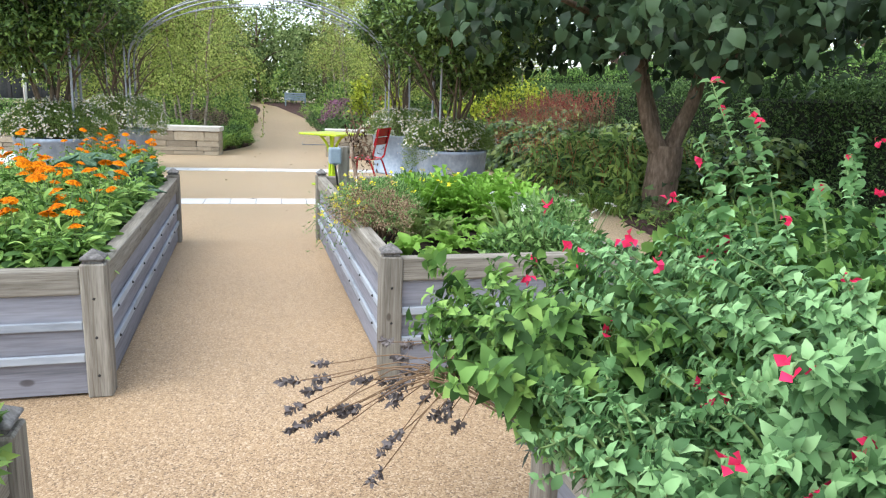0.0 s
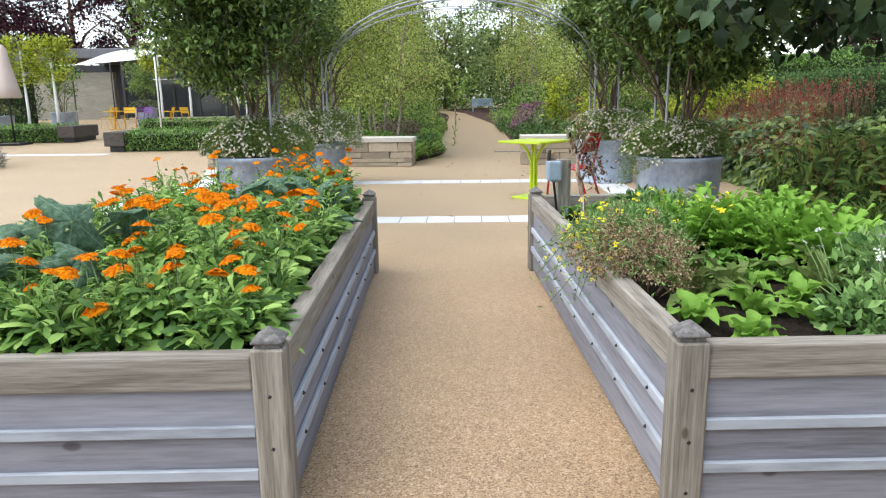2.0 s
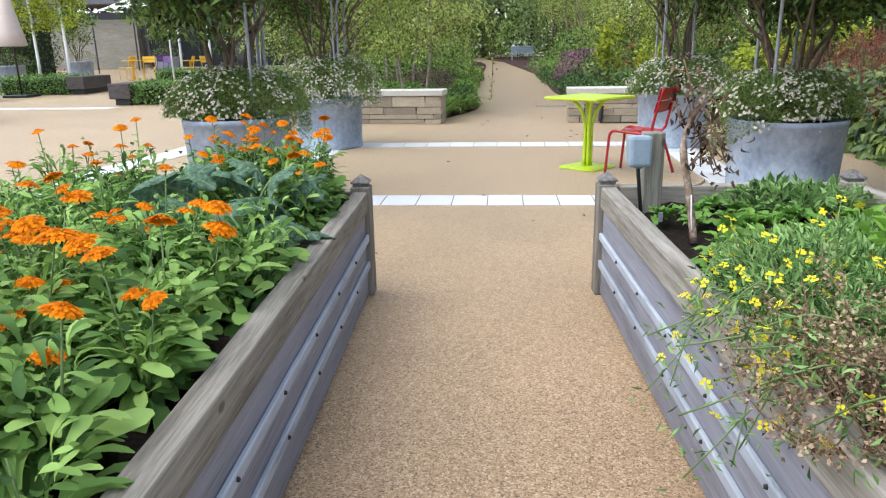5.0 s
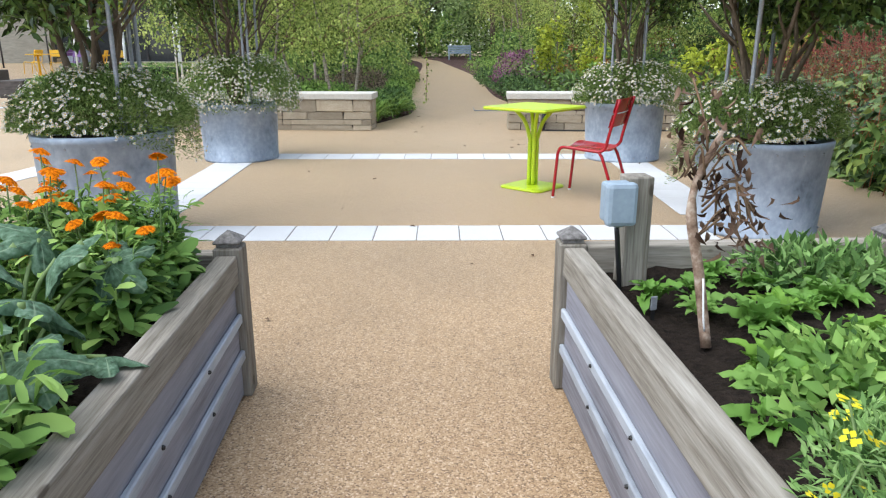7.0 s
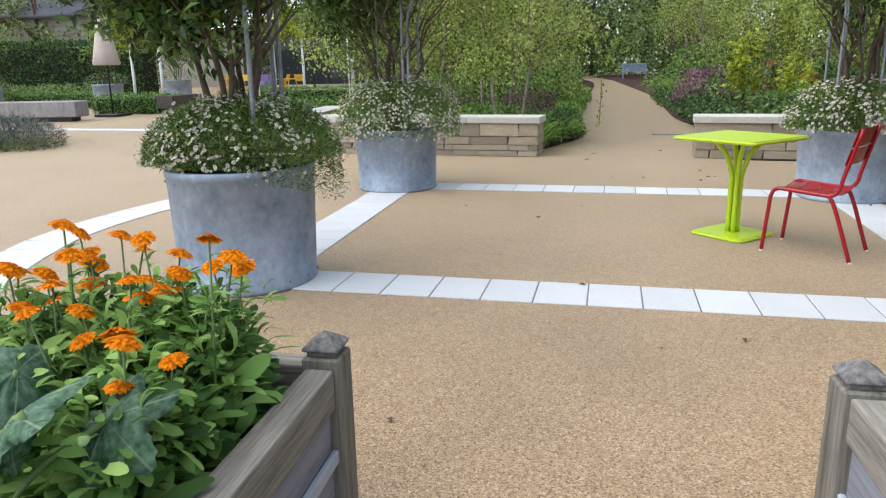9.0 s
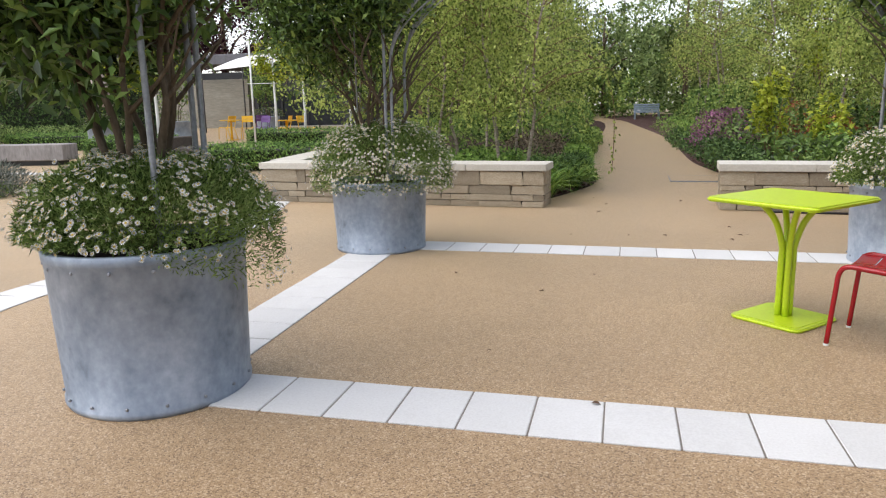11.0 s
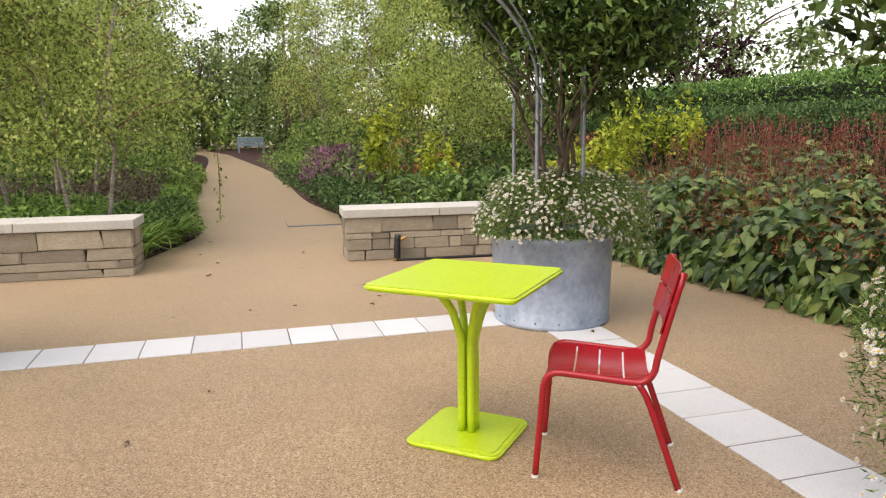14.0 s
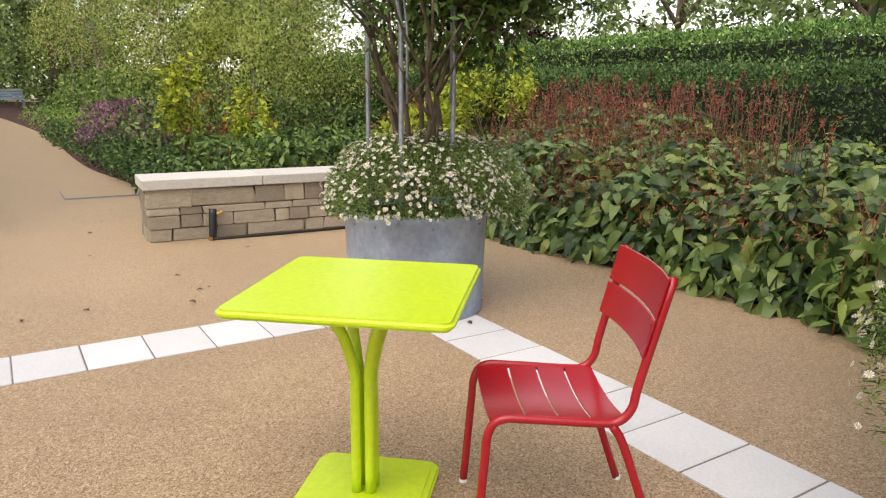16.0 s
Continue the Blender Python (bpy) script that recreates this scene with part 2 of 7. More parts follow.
M_DAISYEYE = plain("yellow_eye", (0.62, 0.42, 0.05), 0.7)
M_CALENDULA = leafy("orange_petals", [(0.0, (0.88, 0.225, 0.003)), (0.6, (0.93, 0.285, 0.004)), (1.0, (0.95, 0.38, 0.012))], 0.75, 0.35, 0.12, 8)
M_CALEYE = plain("brown_orange_eye", (0.42, 0.11, 0.01), 0.8)
M_BALM = leafy("balm_leaf", [(0.15, (0.075, 0.16, 0.045)), (0.5, (0.16, 0.30, 0.075)), (0.85, (0.31, 0.46, 0.12)), (1.0, (0.46, 0.56, 0.16))], 0.6, 0.3, 0.25)
M_CALLEAF = leafy("calendula_leaf", [(0.15, (0.081, 0.180, 0.045)), (0.5, (0.189, 0.333, 0.077)), (0.8, (0.361, 0.524, 0.144)), (1.0, (0.559, 0.631, 0.198))], 0.6, 0.32, 0.25)
def squash_material():
    """Blue-green leaf with pale veins that run out to the lobes."""
    m = leafy("squash_leaf", [(0.3, (0.075, 0.125, 0.07)), (0.52, (0.085, 0.155, 0.09)), (0.72, (0.16, 0.24, 0.165))], 0.65, 0.2, 0.25, 46, 0.85)
    n, l = m.node_tree.nodes, m.node_tree.links
    p = n["Principled BSDF"]
    src = p.inputs["Base Color"].links[0].from_socket
    tc, sp = n.new("ShaderNodeTexCoord"), n.new("ShaderNodeSeparateXYZ")
    l.new(tc.outputs["Object"], sp.inputs[0])
    last = None
    for op, second in (("ARCTAN2", None), ("MULTIPLY", 2.5), ("SINE", None), ("ABSOLUTE", None)):
        q = n.new("ShaderNodeMath")
        q.operation = op
        if op == "ARCTAN2":
            l.new(sp.outputs["Y"], q.inputs[0])
            l.new(sp.outputs["X"], q.inputs[1])
        else:
            l.new(last.outputs[0], q.inputs[0])
            if second:
                q.inputs[1].default_value = second
        last = q
    vein = ramp(n, [(0.0, (0.55, 0.55, 0.55)), (0.09, (0.0, 0.0, 0.0))])
    l.new(last.outputs[0], vein.inputs["Fac"])
    mix = n.new("ShaderNodeMix")
    mix.data_type = "RGBA"
    l.new(vein.outputs["Color"], mix.inputs["Factor"])
    l.new(src, mix.inputs["A"])
    mix.inputs["B"].default_value = (0.36, 0.46, 0.3, 1)
    l.new(mix.outputs["Result"], p.inputs["Base Color"])
    return m


M_SQUASH = squash_material()
M_LETTUCE = leafy("lettuce_leaf", [(0.15, (0.098, 0.212, 0.030)), (0.5, (0.187, 0.348, 0.051)), (0.9, (0.332, 0.501, 0.111))], 0.5, 0.35, 0.35, 6)
M_CHARD = leafy("broad_salad_leaf", [(0.15, (0.075, 0.17, 0.03)), (0.5, (0.15, 0.30, 0.055)), (0.9, (0.29, 0.46, 0.11))], 0.5, 0.32, 0.35, 6)
M_MUSTARDLEAF = leafy("mustard_leaf", [(0.15, (0.085, 0.20, 0.025)), (0.5, (0.18, 0.35, 0.045)), (0.9, (0.33, 0.52, 0.10))], 0.5, 0.35, 0.35, 6)
M_DARKLETTUCE = leafy("bronze_lettuce_leaf", [(0.15, (0.07, 0.10, 0.03)), (0.5, (0.13, 0.19, 0.05)), (0.9, (0.24, 0.26, 0.09))], 0.5, 0.3, 0.35, 6)
M_CORIANDER = leafy("feathery_herb", [(0.15, (0.10, 0.21, 0.06)), (0.5, (0.195, 0.335, 0.10)), (0.9, (0.34, 0.48, 0.185))], 0.6, 0.3, 0.2)
M_SEEDHEAD = leafy("dry_seed_heads", [(0.15, (0.185, 0.117, 0.069)), (0.5, (0.352, 0.244, 0.146)), (0.9, (0.508, 0.411, 0.283))], 0.8, 0.15, 0.1)
M_MUSTARD = leafy("yellow_petals", [(0.0, (0.78, 0.66, 0.02)), (1.0, (0.85, 0.76, 0.06))], 0.6, 0.3, 0.2)
M_SALVIA = leafy("salvia_leaf", [(0.15, (0.102, 0.221, 0.084)), (0.5, (0.214, 0.385, 0.158)), (0.85, (0.372, 0.569, 0.269)), (1.0, (0.558, 0.662, 0.241))], 0.6, 0.3, 0.25)
M_PINK = leafy("cerise_petals", [(0.0, (0.70, 0.015, 0.07)), (1.0, (0.85, 0.05, 0.16))], 0.5, 0.3, 0.2)
M_LAVENDER = leafy("faded_lavender", [(0.0, (0.080, 0.068, 0.072)), (1.0, (0.200, 0.176, 0.168))], 0.85, 0, 0.1)
M_STRAP = leafy("strap_leaf", [(0.15, (0.095, 0.189, 0.041)), (0.5, (0.189, 0.324, 0.068)), (0.9, (0.378, 0.486, 0.121))], 0.5, 0.3, 0.3)
M_REDBROWN = leafy("bronze_shrub_leaf", [(0.15, (0.10, 0.085, 0.055)), (0.5, (0.19, 0.15, 0.10)), (0.9, (0.32, 0.24, 0.18))], 0.7, 0.25, 0.2)
M_MAUVE = leafy("mauve_flower", [(0.15, (0.16, 0.07, 0.12)), (0.6, (0.30, 0.13, 0.22)), (0.95, (0.42, 0.23, 0.32))], 0.8, 0.25, 0.1)
M_YELLOWLEAF = leafy("golden_leaf", [(0.1, (0.17, 0.24, 0.03)), (0.5, (0.39, 0.45, 0.05)), (0.95, (0.56, 0.58, 0.09))], 0.55, 0.4, 0.2)
M_OLIVE = leafy("mixed_shrub_leaf", [(0.15, (0.067, 0.136, 0.036)), (0.5, (0.160, 0.256, 0.065)), (0.85, (0.336, 0.416, 0.101)), (1.0, (0.504, 0.320, 0.101))], 0.6, 0.3, 0.25)
M_PURPLETREE = leafy("copper_beech_leaf", [(0.15, (0.022, 0.008, 0.014)), (0.6, (0.06, 0.02, 0.03)), (0.95, (0.11, 0.045, 0.05))], 0.6, 0.2, 0.2)
M_FARTREE = leafy("far_tree_leaf", [(0.15, (0.11, 0.165, 0.06)), (0.5, (0.20, 0.275, 0.10)), (0.9, (0.35, 0.41, 0.17))], 0.7, 0.3, 0.15, 0.7)
M_GLAUCOUS = leafy("grey_lavender_leaf", [(0.15, (0.130, 0.156, 0.130)), (0.6, (0.247, 0.273, 0.234)), (0.95, (0.364, 0.364, 0.351))], 0.8, 0.2, 0.1)
M_SLATE = surface("slate_roof", [(0.3, (0.09, 0.09, 0.10)), (0.7, (0.17, 0.17, 0.19))], 2, 12, 0.7, 0.4, 0.02)
M_RENDERWALL = surface("pale_stone_wall", [(0.25, (0.20, 0.185, 0.15)), (0.7, (0.36, 0.34, 0.28))], 1.5, 9, 0.9, 0.6, 0.03, stretch=(0.4, 0.4, 2.2))
M_DARKCLAD = surface("dark_cladding", [(0.3, (0.02, 0.02, 0.022)), (0.7, (0.05, 0.05, 0.055))], 2, 20, 0.6, 0.2)
M_CANVAS = surface("beige_canvas", [(0.3, (0.44, 0.36, 0.32)), (0.7, (0.55, 0.47, 0.42))], 3, 30, 0.9, 0.3)
M_SAIL = plain("white_sailcloth", (0.78, 0.77, 0.74), 0.8)
M_WHITEPOST = plain("white_paint", (0.74, 0.74, 0.72), 0.5)
M_SLEEPER = surface("charred_sleeper", [(0.25, (0.03, 0.025, 0.022)), (0.7, (0.10, 0.085, 0.075))], 4, 25, 0.9, 0.6, 0.006, stretch=(0.3, 1, 1))
M_GREYSLEEPER = surface("grey_timber_bench", [(0.25, (0.16, 0.15, 0.145)), (0.7, (0.36, 0.34, 0.33))], 3, 20, 0.9, 0.6, 0.006, stretch=(1, 1, 0.3))
# near-black fill: the shade between hedge leaves, put into the colour
M_HEDGESHADE = surface("hedge_inner_shade", [(0.3, (0.010, 0.014, 0.007)), (0.7, (0.025, 0.032, 0.015))], 4, 30, 0.95, 0.5)
M_GLASS = surface("window_glass", [(0.3, (0.03, 0.035, 0.04)), (0.7, (0.06, 0.065, 0.07))], 1, 10, 0.08, 0)
M_DEADLEAF = leafy("shrivelled_leaf", [(0.15, (0.06, 0.035, 0.025)), (0.6, (0.15, 0.095, 0.065)), (0.95, (0.27, 0.19, 0.13))], 0.85, 0.2, 0.1)
M_DRYSTEM = surface("dry_mottled_stem", [(0.35, (0.12, 0.075, 0.05)), (0.5, (0.26, 0.18, 0.13)), (0.68, (0.50, 0.42, 0.34))], 9, 40, 0.9, 0.5, 0.003, gloss=0.1)


# ---- builders ----
def rise(y):
    """The ground climbs gently beyond the low walls."""
    return 0.02 * min(max(0.0, y - 17.0), 45.0)


def thing(name, at=(0, 0, 0), turn=0.0, label="", category="", group="", kind=""):
    ob = new(name)
    ob.empty_display_size = 0.1
    ob.matrix_basis = pose(*at, 0, 0, turn)
    return tagged(ob, label, category, group, kind)


def link(name, mesh, material, parent=None, label="", kind=""):
    ob = new(name, mesh)
    if material and not mesh.materials:
        mesh.materials.append(material)
    if parent:
        ob.parent = parent
    return tagged(ob, label, kind=kind)


def part(name, bm, material, parent=None, label="", smooth=False, kind=""):
    me = bpy.data.meshes.new(name)
    bm.to_mesh(me)
    bm.free()
    if smooth:
        me.polygons.foreach_set("use_smooth", [True] * len(me.polygons))
    return link(name, me, material, parent, label, kind)


def np_mesh(name, verts, tris, smooth=None):
    """A mesh of triangles from arrays."""
    verts, tris = np.asarray(verts, np.float32).reshape(-1, 3), np.asarray(tris, np.int32).reshape(-1, 3)
    me = bpy.data.meshes.new(name)
    me.vertices.add(len(verts))
    me.vertices.foreach_set("co", verts.ravel())
    me.loops.add(tris.size)
    me.loops.foreach_set("vertex_index", tris.ravel())
    me.polygons.add(len(tris))
    me.polygons.foreach_set("loop_start", np.arange(0, tris.size, 3, dtype=np.int32))
    if smooth is not None:
        me.polygons.foreach_set("use_smooth", np.full(len(tris), smooth))
    me.update(calc_edges=True)
    return me


def box(bm, x0, x1, y0, y1, z0, z1, bevel=0.004, segs=1):
    g = bmesh.ops.create_cube(bm, size=1.0, matrix=Matrix.Translation(((x0 + x1) / 2, (y0 + y1) / 2, (z0 + z1) / 2)) @ Matrix.Diagonal((x1 - x0, y1 - y0, z1 - z0, 1)))
    if bevel:
        es = list({e for v in g["verts"] for e in v.link_edges})
        bmesh.ops.bevel(bm, geom=es, offset=bevel, segments=segs, affect="EDGES", profile=0.5)
    return bm


def block(name, x0, x1, y0, y1, z0, z1, material, parent=None, label="", bevel=0.004, segs=1, kind=""):
    return part(name, box(bmesh.new(), x0, x1, y0, y1, z0, z1, bevel, segs), material, parent, label, kind=kind)


def tube_data(points, radii, sides=8):
    """Rings along a line of points; returns vertices and triangles."""
    p = np.asarray(points, float)
    r = np.broadcast_to(np.asarray(radii, float), (len(p),))
    d = np.gradient(p, axis=0)
    d /= np.linalg.norm(d, axis=1)[:, None] + 1e-9
    ref = np.array([0.0, 0.0, 1.0]) if abs(d[0][2]) < 0.9 else np.array([1.0, 0.0, 0.0])
    u = np.cross(d, ref)
    for i in range(len(u)):
        if i and np.linalg.norm(u[i]) < 0.2:
            u[i] = u[i - 1]
        if i:
            u[i] = u[i - 1] - d[i] * np.dot(u[i - 1], d[i])
        u[i] /= np.linalg.norm(u[i]) + 1e-9
    w = np.cross(d, u)
    a = np.linspace(0, 2 * np.pi, sides, endpoint=False)
    ring = p[:, None, :] + r[:, None, None] * (np.cos(a)[None, :, None] * u[:, None, :] + np.sin(a)[None, :, None] * w[:, None, :])
    v = ring.reshape(-1, 3)
    n, t = len(p), []
    for i in range(n - 1):
        for k in range(sides):
            q, s = i * sides + k, i * sides + (k + 1) % sides
            t += [(q, s, s + sides), (q, s + sides, q + sides)]
    for k in range(1, sides - 1):
        t += [(0, k + 1, k), ((n - 1) * sides, (n - 1) * sides + k, (n - 1) * sides + k + 1)]
    return v, np.array(t)


def gather(pieces):
    """Joins (vertices, triangles) pairs into one."""
    vs, ts, k = [], [], 0
    for v, t in pieces:
        vs.append(v)
        ts.append(np.asarray(t) + k)
        k += len(v)
    return np.vstack(vs), np.vstack(ts)


def tube(name, points, radii, material, parent=None, label="", sides=8):
    return link(name, np_mesh(name, *tube_data(points, radii, sides), smooth=True), material, parent, label)


def bend(points, steps=8):
    """A smooth line through the points (Catmull-Rom)."""
    p = [Vector(q) for q in points]
    p = [p[0] * 2 - p[1]] + p + [p[-1] * 2 - p[-2]]
    out = []
    for i in range(1, len(p) - 2):
        a, b, c, d = p[i - 1:i + 3]
        for k in range(steps):
            t = k / steps
            out.append(0.5 * ((2 * b) + (c - a) * t + (2 * a - 5 * b + 4 * c - d) * t * t + (3 * b - a - 3 * c + d) * t ** 3))
    return out + [p[-2]]


def unit(v):
    return v / (np.linalg.norm(v, axis=-1, keepdims=True) + 1e-9)


def leaf_data(P, T, N, L, W, full=False, fold=0.18, droop=0.25, wide=(0.48, 0.38)):
    """Leaves at bases P, pointing along T, facing N: length L, width W. full: curved, eight triangles; else two."""
    P, T, N = np.asarray(P, float), unit(np.asarray(T, float)), np.asarray(N, float)
    S = unit(np.cross(T, N))
    N = np.cross(S, T)
    n = len(P)
    L, W = np.broadcast_to(L, (n,))[:, None], np.broadcast_to(W, (n,))[:, None]
    if not full:
        v = np.stack([P, P + 0.45 * L * T + 0.5 * W * S + fold * W * N, P + L * T - droop * 0.6 * L * N, P + 0.45 * L * T - 0.5 * W * S + fold * W * N], 1)
        base = np.arange(n)[:, None] * 4
        t = np.stack([base + np.array([0, 1, 2]), base + np.array([0, 2, 3])], 1)
        return v.reshape(-1, 3), t.reshape(-1, 3)
    c = lambda s: P + s * L * T + (0.12 * math.sin(math.pi * s) - droop * s * s) * L * N
    m1, m2 = c(0.33), c(0.68)
    v = np.stack([P, m1, m2, c(1.0), m1 + wide[0] * W * S + fold * W * N, m2 + wide[1] * W * S + fold * W * N, m1 - wide[0] * W * S + fold * W * N, m2 - wide[1] * W * S + fold * W * N], 1)
    base = np.arange(n)[:, None] * 8
    f = [(0, 4, 1), (1, 4, 5), (1, 5, 2), (2, 5, 3), (0, 1, 6), (1, 2, 7), (1, 7, 6), (2, 3, 7)]
    return v.reshape(-1, 3), np.stack([base + np.array(q) for q in f], 1).reshape(-1, 3)


SPATULATE = (0.10, 0.17, 0.30, 0.46, 0.40, 0.12)
OVATE = (0.06, 0.40, 0.50, 0.36, 0.15, 0.01)


def blade_data(r, P, T, N, L, W, profile, droop=(0.1, 0.6), fold=0.3, wave=0.05):
    """Leaves with a rounded outline, each curled and waved in its own way: twenty triangles."""
    P, T, N = np.asarray(P, float), unit(np.asarray(T, float)), np.asarray(N, float)
    S = unit(np.cross(T, N))
    N = np.cross(S, T)
    n = len(P)
    L, W = np.broadcast_to(L, (n,))[:, None], np.broadcast_to(W, (n,))[:, None]
    bow, ph, side = r.uniform(*droop, (n, 1)), r.uniform(0, 6.28, (n, 1)), r.normal(size=(n, 1)) * 0.12
    rows = []
    for s, w in zip((0.0, 0.25, 0.5, 0.75, 0.92, 1.0), profile):
        c = P + s * L * T + (0.16 * math.sin(math.pi * s) - bow * s * s) * L * N + side * s * s * L * S
        for q in (-1, 0, 1):
            rows.append(c + q * w * W * S + abs(q) * (fold * w * W + wave * L * w * np.sin(ph + 8 * s + 2 * q)) * N)
    v = np.stack(rows, 1)
    f = [t for j in range(5) for k in (0, 1) for a in (j * 3 + k,) for t in ((a, a + 1, a + 4), (a, a + 4, a + 3))]
    base = np.arange(n)[:, None] * 18
    return v.reshape(-1, 3), np.stack([base + np.array(q) for q in f], 1).reshape(-1, 3)


def scatter_dirs(r, n, up=0.3, spread=1.0):
    d = r.normal(size=(n, 3)) * spread
    d[:, 2] += up
    return unit(d)


def in_ball(r, n, power=0.5):
    d = unit(r.normal(size=(n, 3)))
    return d * (r.random(n) ** power)[:, None]


def clump(r, centre, radii, n, L, W, power=0.35, out=1.0, up=0.2, full=False, droop=0.25, fold=0.18, jitter=0.6):
    """Leaves filling an ellipsoid, turned outward."""
    b = in_ball(r, n, power)
    P = np.asarray(centre) + b * np.asarray(radii)
    T = unit(b * out + r.normal(size=(n, 3)) * jitter + np.array([0, 0, up]))
    N = unit(r.normal(size=(n, 3)) * 0.5 + np.array([0, 0, 1.0]) + 0.5 * b)
    s = 0.7 + 0.6 * r.random(n)
    return leaf_data(P, T, N, L * s, W * s, full, fold, droop)


def foliage(name, data, material, parent=None, label="", kind="stuff"):
    return link(name, np_mesh(name, *data, smooth=True), material, parent, label, kind)


# ---- ground ----
def sheet(name, x0, x1, y0, y1, z, material, step=1.0, label="", rows=None):
    xs = np.arange(x0, x1 + 1e-6, (x1 - x0) / max(1, round((x1 - x0) / step)))
    ys = np.arange(y0, y1 + 1e-6, (y1 - y0) / max(1, round((y1 - y0) / step)))
    ys = ys if rows is None else rows
    v = [(x, y, z + rise(y)) for y in ys for x in xs]
    t = []
    for j in range(len(ys) - 1):
        for i in range(len(xs) - 1):
            a = j * len(xs) + i
            t += [(a, a + 1, a + 1 + len(xs)), (a, a + 1 + len(xs), a + len(xs))]
    return tagged(link(name, np_mesh(name, v, t), material), label, "ground", kind="structure")


sheet("ground", -400, 400, -60, 700, -0.03, M_GRASS, 20.0, "rough grass ground reaching to the horizon", (-60, -20, 0, 16, 17, 18, 30, 62, 63, 120, 300, 700))
sheet("pavement", -46, 14, -9, 62, 0.0, M_GRAVEL, 1.0, "buff resin-bound gravel paving of a garden square")


def bed_sheet(name, outline, label, height=0.03, material=None):
    """A planting bed of mulch with a soft raised rim, from a smooth closed outline."""
    pts = bend([(x, y, 0) for x, y in outline + outline[:1]], 6)[:-1]
    n = len(pts)
    c = sum(pts, Vector()) / n
    v, t = [], []
    for k, (s, h) in enumerate(((1.0, -0.02), (0.985, height * 0.6), (0.93, height), (0.6, height + 0.05), (0.0, height + 0.06))):
        for q in (pts if s else [c]):
            w = c + (q - c) * s
            v.append((w.x, w.y, h + rise(w.y)))
    for k in range(3):
        for i in range(n):
            a, b = k * n + i, k * n + (i + 1) % n
            t += [(a, b, b + n), (a, b + n, a + n)]
    for i in range(n):
        t.append((3 * n + i, 3 * n + (i + 1) % n, 4 * n))
    return tagged(link(name, np_mesh(name, v, t, True), material or M_MULCH), label, "planting bed", kind="structure")


bed_sheet("planting_bed_west", [(-1.1, 17.05), (-0.6, 18.2), (-0.3, 19.2), (-0.45, 20.8), (-0.4, 22.4), (-0.3, 26), (-0.05, 31), (-0.3, 44), (-6.2, 44), (-5.9, 30), (-5.3, 22), (-4.8, 17.5)],
          "bark mulch planting bed beside the winding path")
bed_sheet("planting_bed_east", [(1.35, 17.1), (1.75, 18.6), (1.85, 20.4), (1.65, 22.9), (1.85, 28.6), (1.75, 32.9), (1.2, 42), (1.1, 50), (13, 50), (13, 30), (12, 17.4), (4.2, 16.4)],
          "bark mulch planting bed with shrubs beside the path")
bed_sheet("planting_bed_south_east", [(4.0, 15.9), (4.02, 13.5), (4.05, 11.8), (4.0, 9.6), (3.6, 8.0), (3.5, 5.5), (3.6, 2.0), (5.5, 0.5), (12.5, 0.5), (13, 8), (13, 16.3), (8, 16.3)],
          "dark soil bed below the hedge and tree")


def slab_mesh(name, w, d, h=0.03):
    me = bpy.data.meshes.new(name)
    bm = box(bmesh.new(), -w / 2, w / 2, -d / 2, d / 2, -h, 0.006, 0.004)
    bm.to_mesh(me)
    bm.free()
    me.materials.append(M_SLAB)
    return me


SLAB = slab_mesh("slab", 0.302, 0.385)


def paving_strip(name, line, width, label):
    """A band of pale granite slabs set in the gravel along a line."""
    pts = [Vector((x, y, 0)) for x, y in line]
    bedding = []
    for s in (-1, 1):
        for i, q in enumerate(pts):
            d = (pts[min(i + 1, len(pts) - 1)] - pts[max(i - 1, 0)]).normalized()
            bedding.append(q + Vector((-d.y, d.x, 0)) * s * width / 2 + Vector((0, 0, 0.003 + rise(q.y))))
    n = len(pts)
    t = [f for i in range(n - 1) for f in ((i, i + 1, n + i + 1), (i, n + i + 1, n + i))]
    root = tagged(link(name, np_mesh(name, bedding, t), M_JOINT), label, "paving", kind="structure")
    seg, k, left = 0, 0, 0.0
    lengths = [(b - a).length for a, b in zip(pts, pts[1:])]
    total = sum(lengths)
    count = max(1, round(total / 0.307))
    step = total / count
    for c in range(count):
        s = (c + 0.5) * step
        i = 0
        while i < len(lengths) - 1 and s > lengths[i]:
            s -= lengths[i]
            i += 1
        d = (pts[i + 1] - pts[i]).normalized()
        q = pts[i] + d * s
        ob = link("slab", SLAB, None, root)
        ob.matrix_basis = pose(q.x, q.y, rise(q.y) + random.uniform(-0.001, 0.002), 0, 0, math.degrees(math.atan2(d.y, d.x))) @ Matrix.Diagonal((step * 0.995 / 0.307, width / 0.385 * 0.995, 1, 1))
    return root


POTS = {"near_west": (-2.435, 10.335), "far_west": (-2.36, 13.86), "far_east": (2.16, 13.64), "near_east": (2.17, 10.32)}
paving_strip("paving_strip_south", [(-2.1, 10.325), (1.8, 10.165)], 0.40, "band of pale granite slabs across the gravel")
paving_strip("paving_strip_north", [(-2.0, 13.95), (1.8, 13.74)], 0.40, "band of pale granite slabs across the gravel")
paving_strip("paving_strip_west", [(-2.40, 10.75), (-2.37, 13.48)], 0.42, "band of pale granite slabs between two planters")
paving_strip("paving_strip_east", [(1.99, 10.7), (2.15, 13.28)], 0.42, "band of pale granite slabs between two planters")
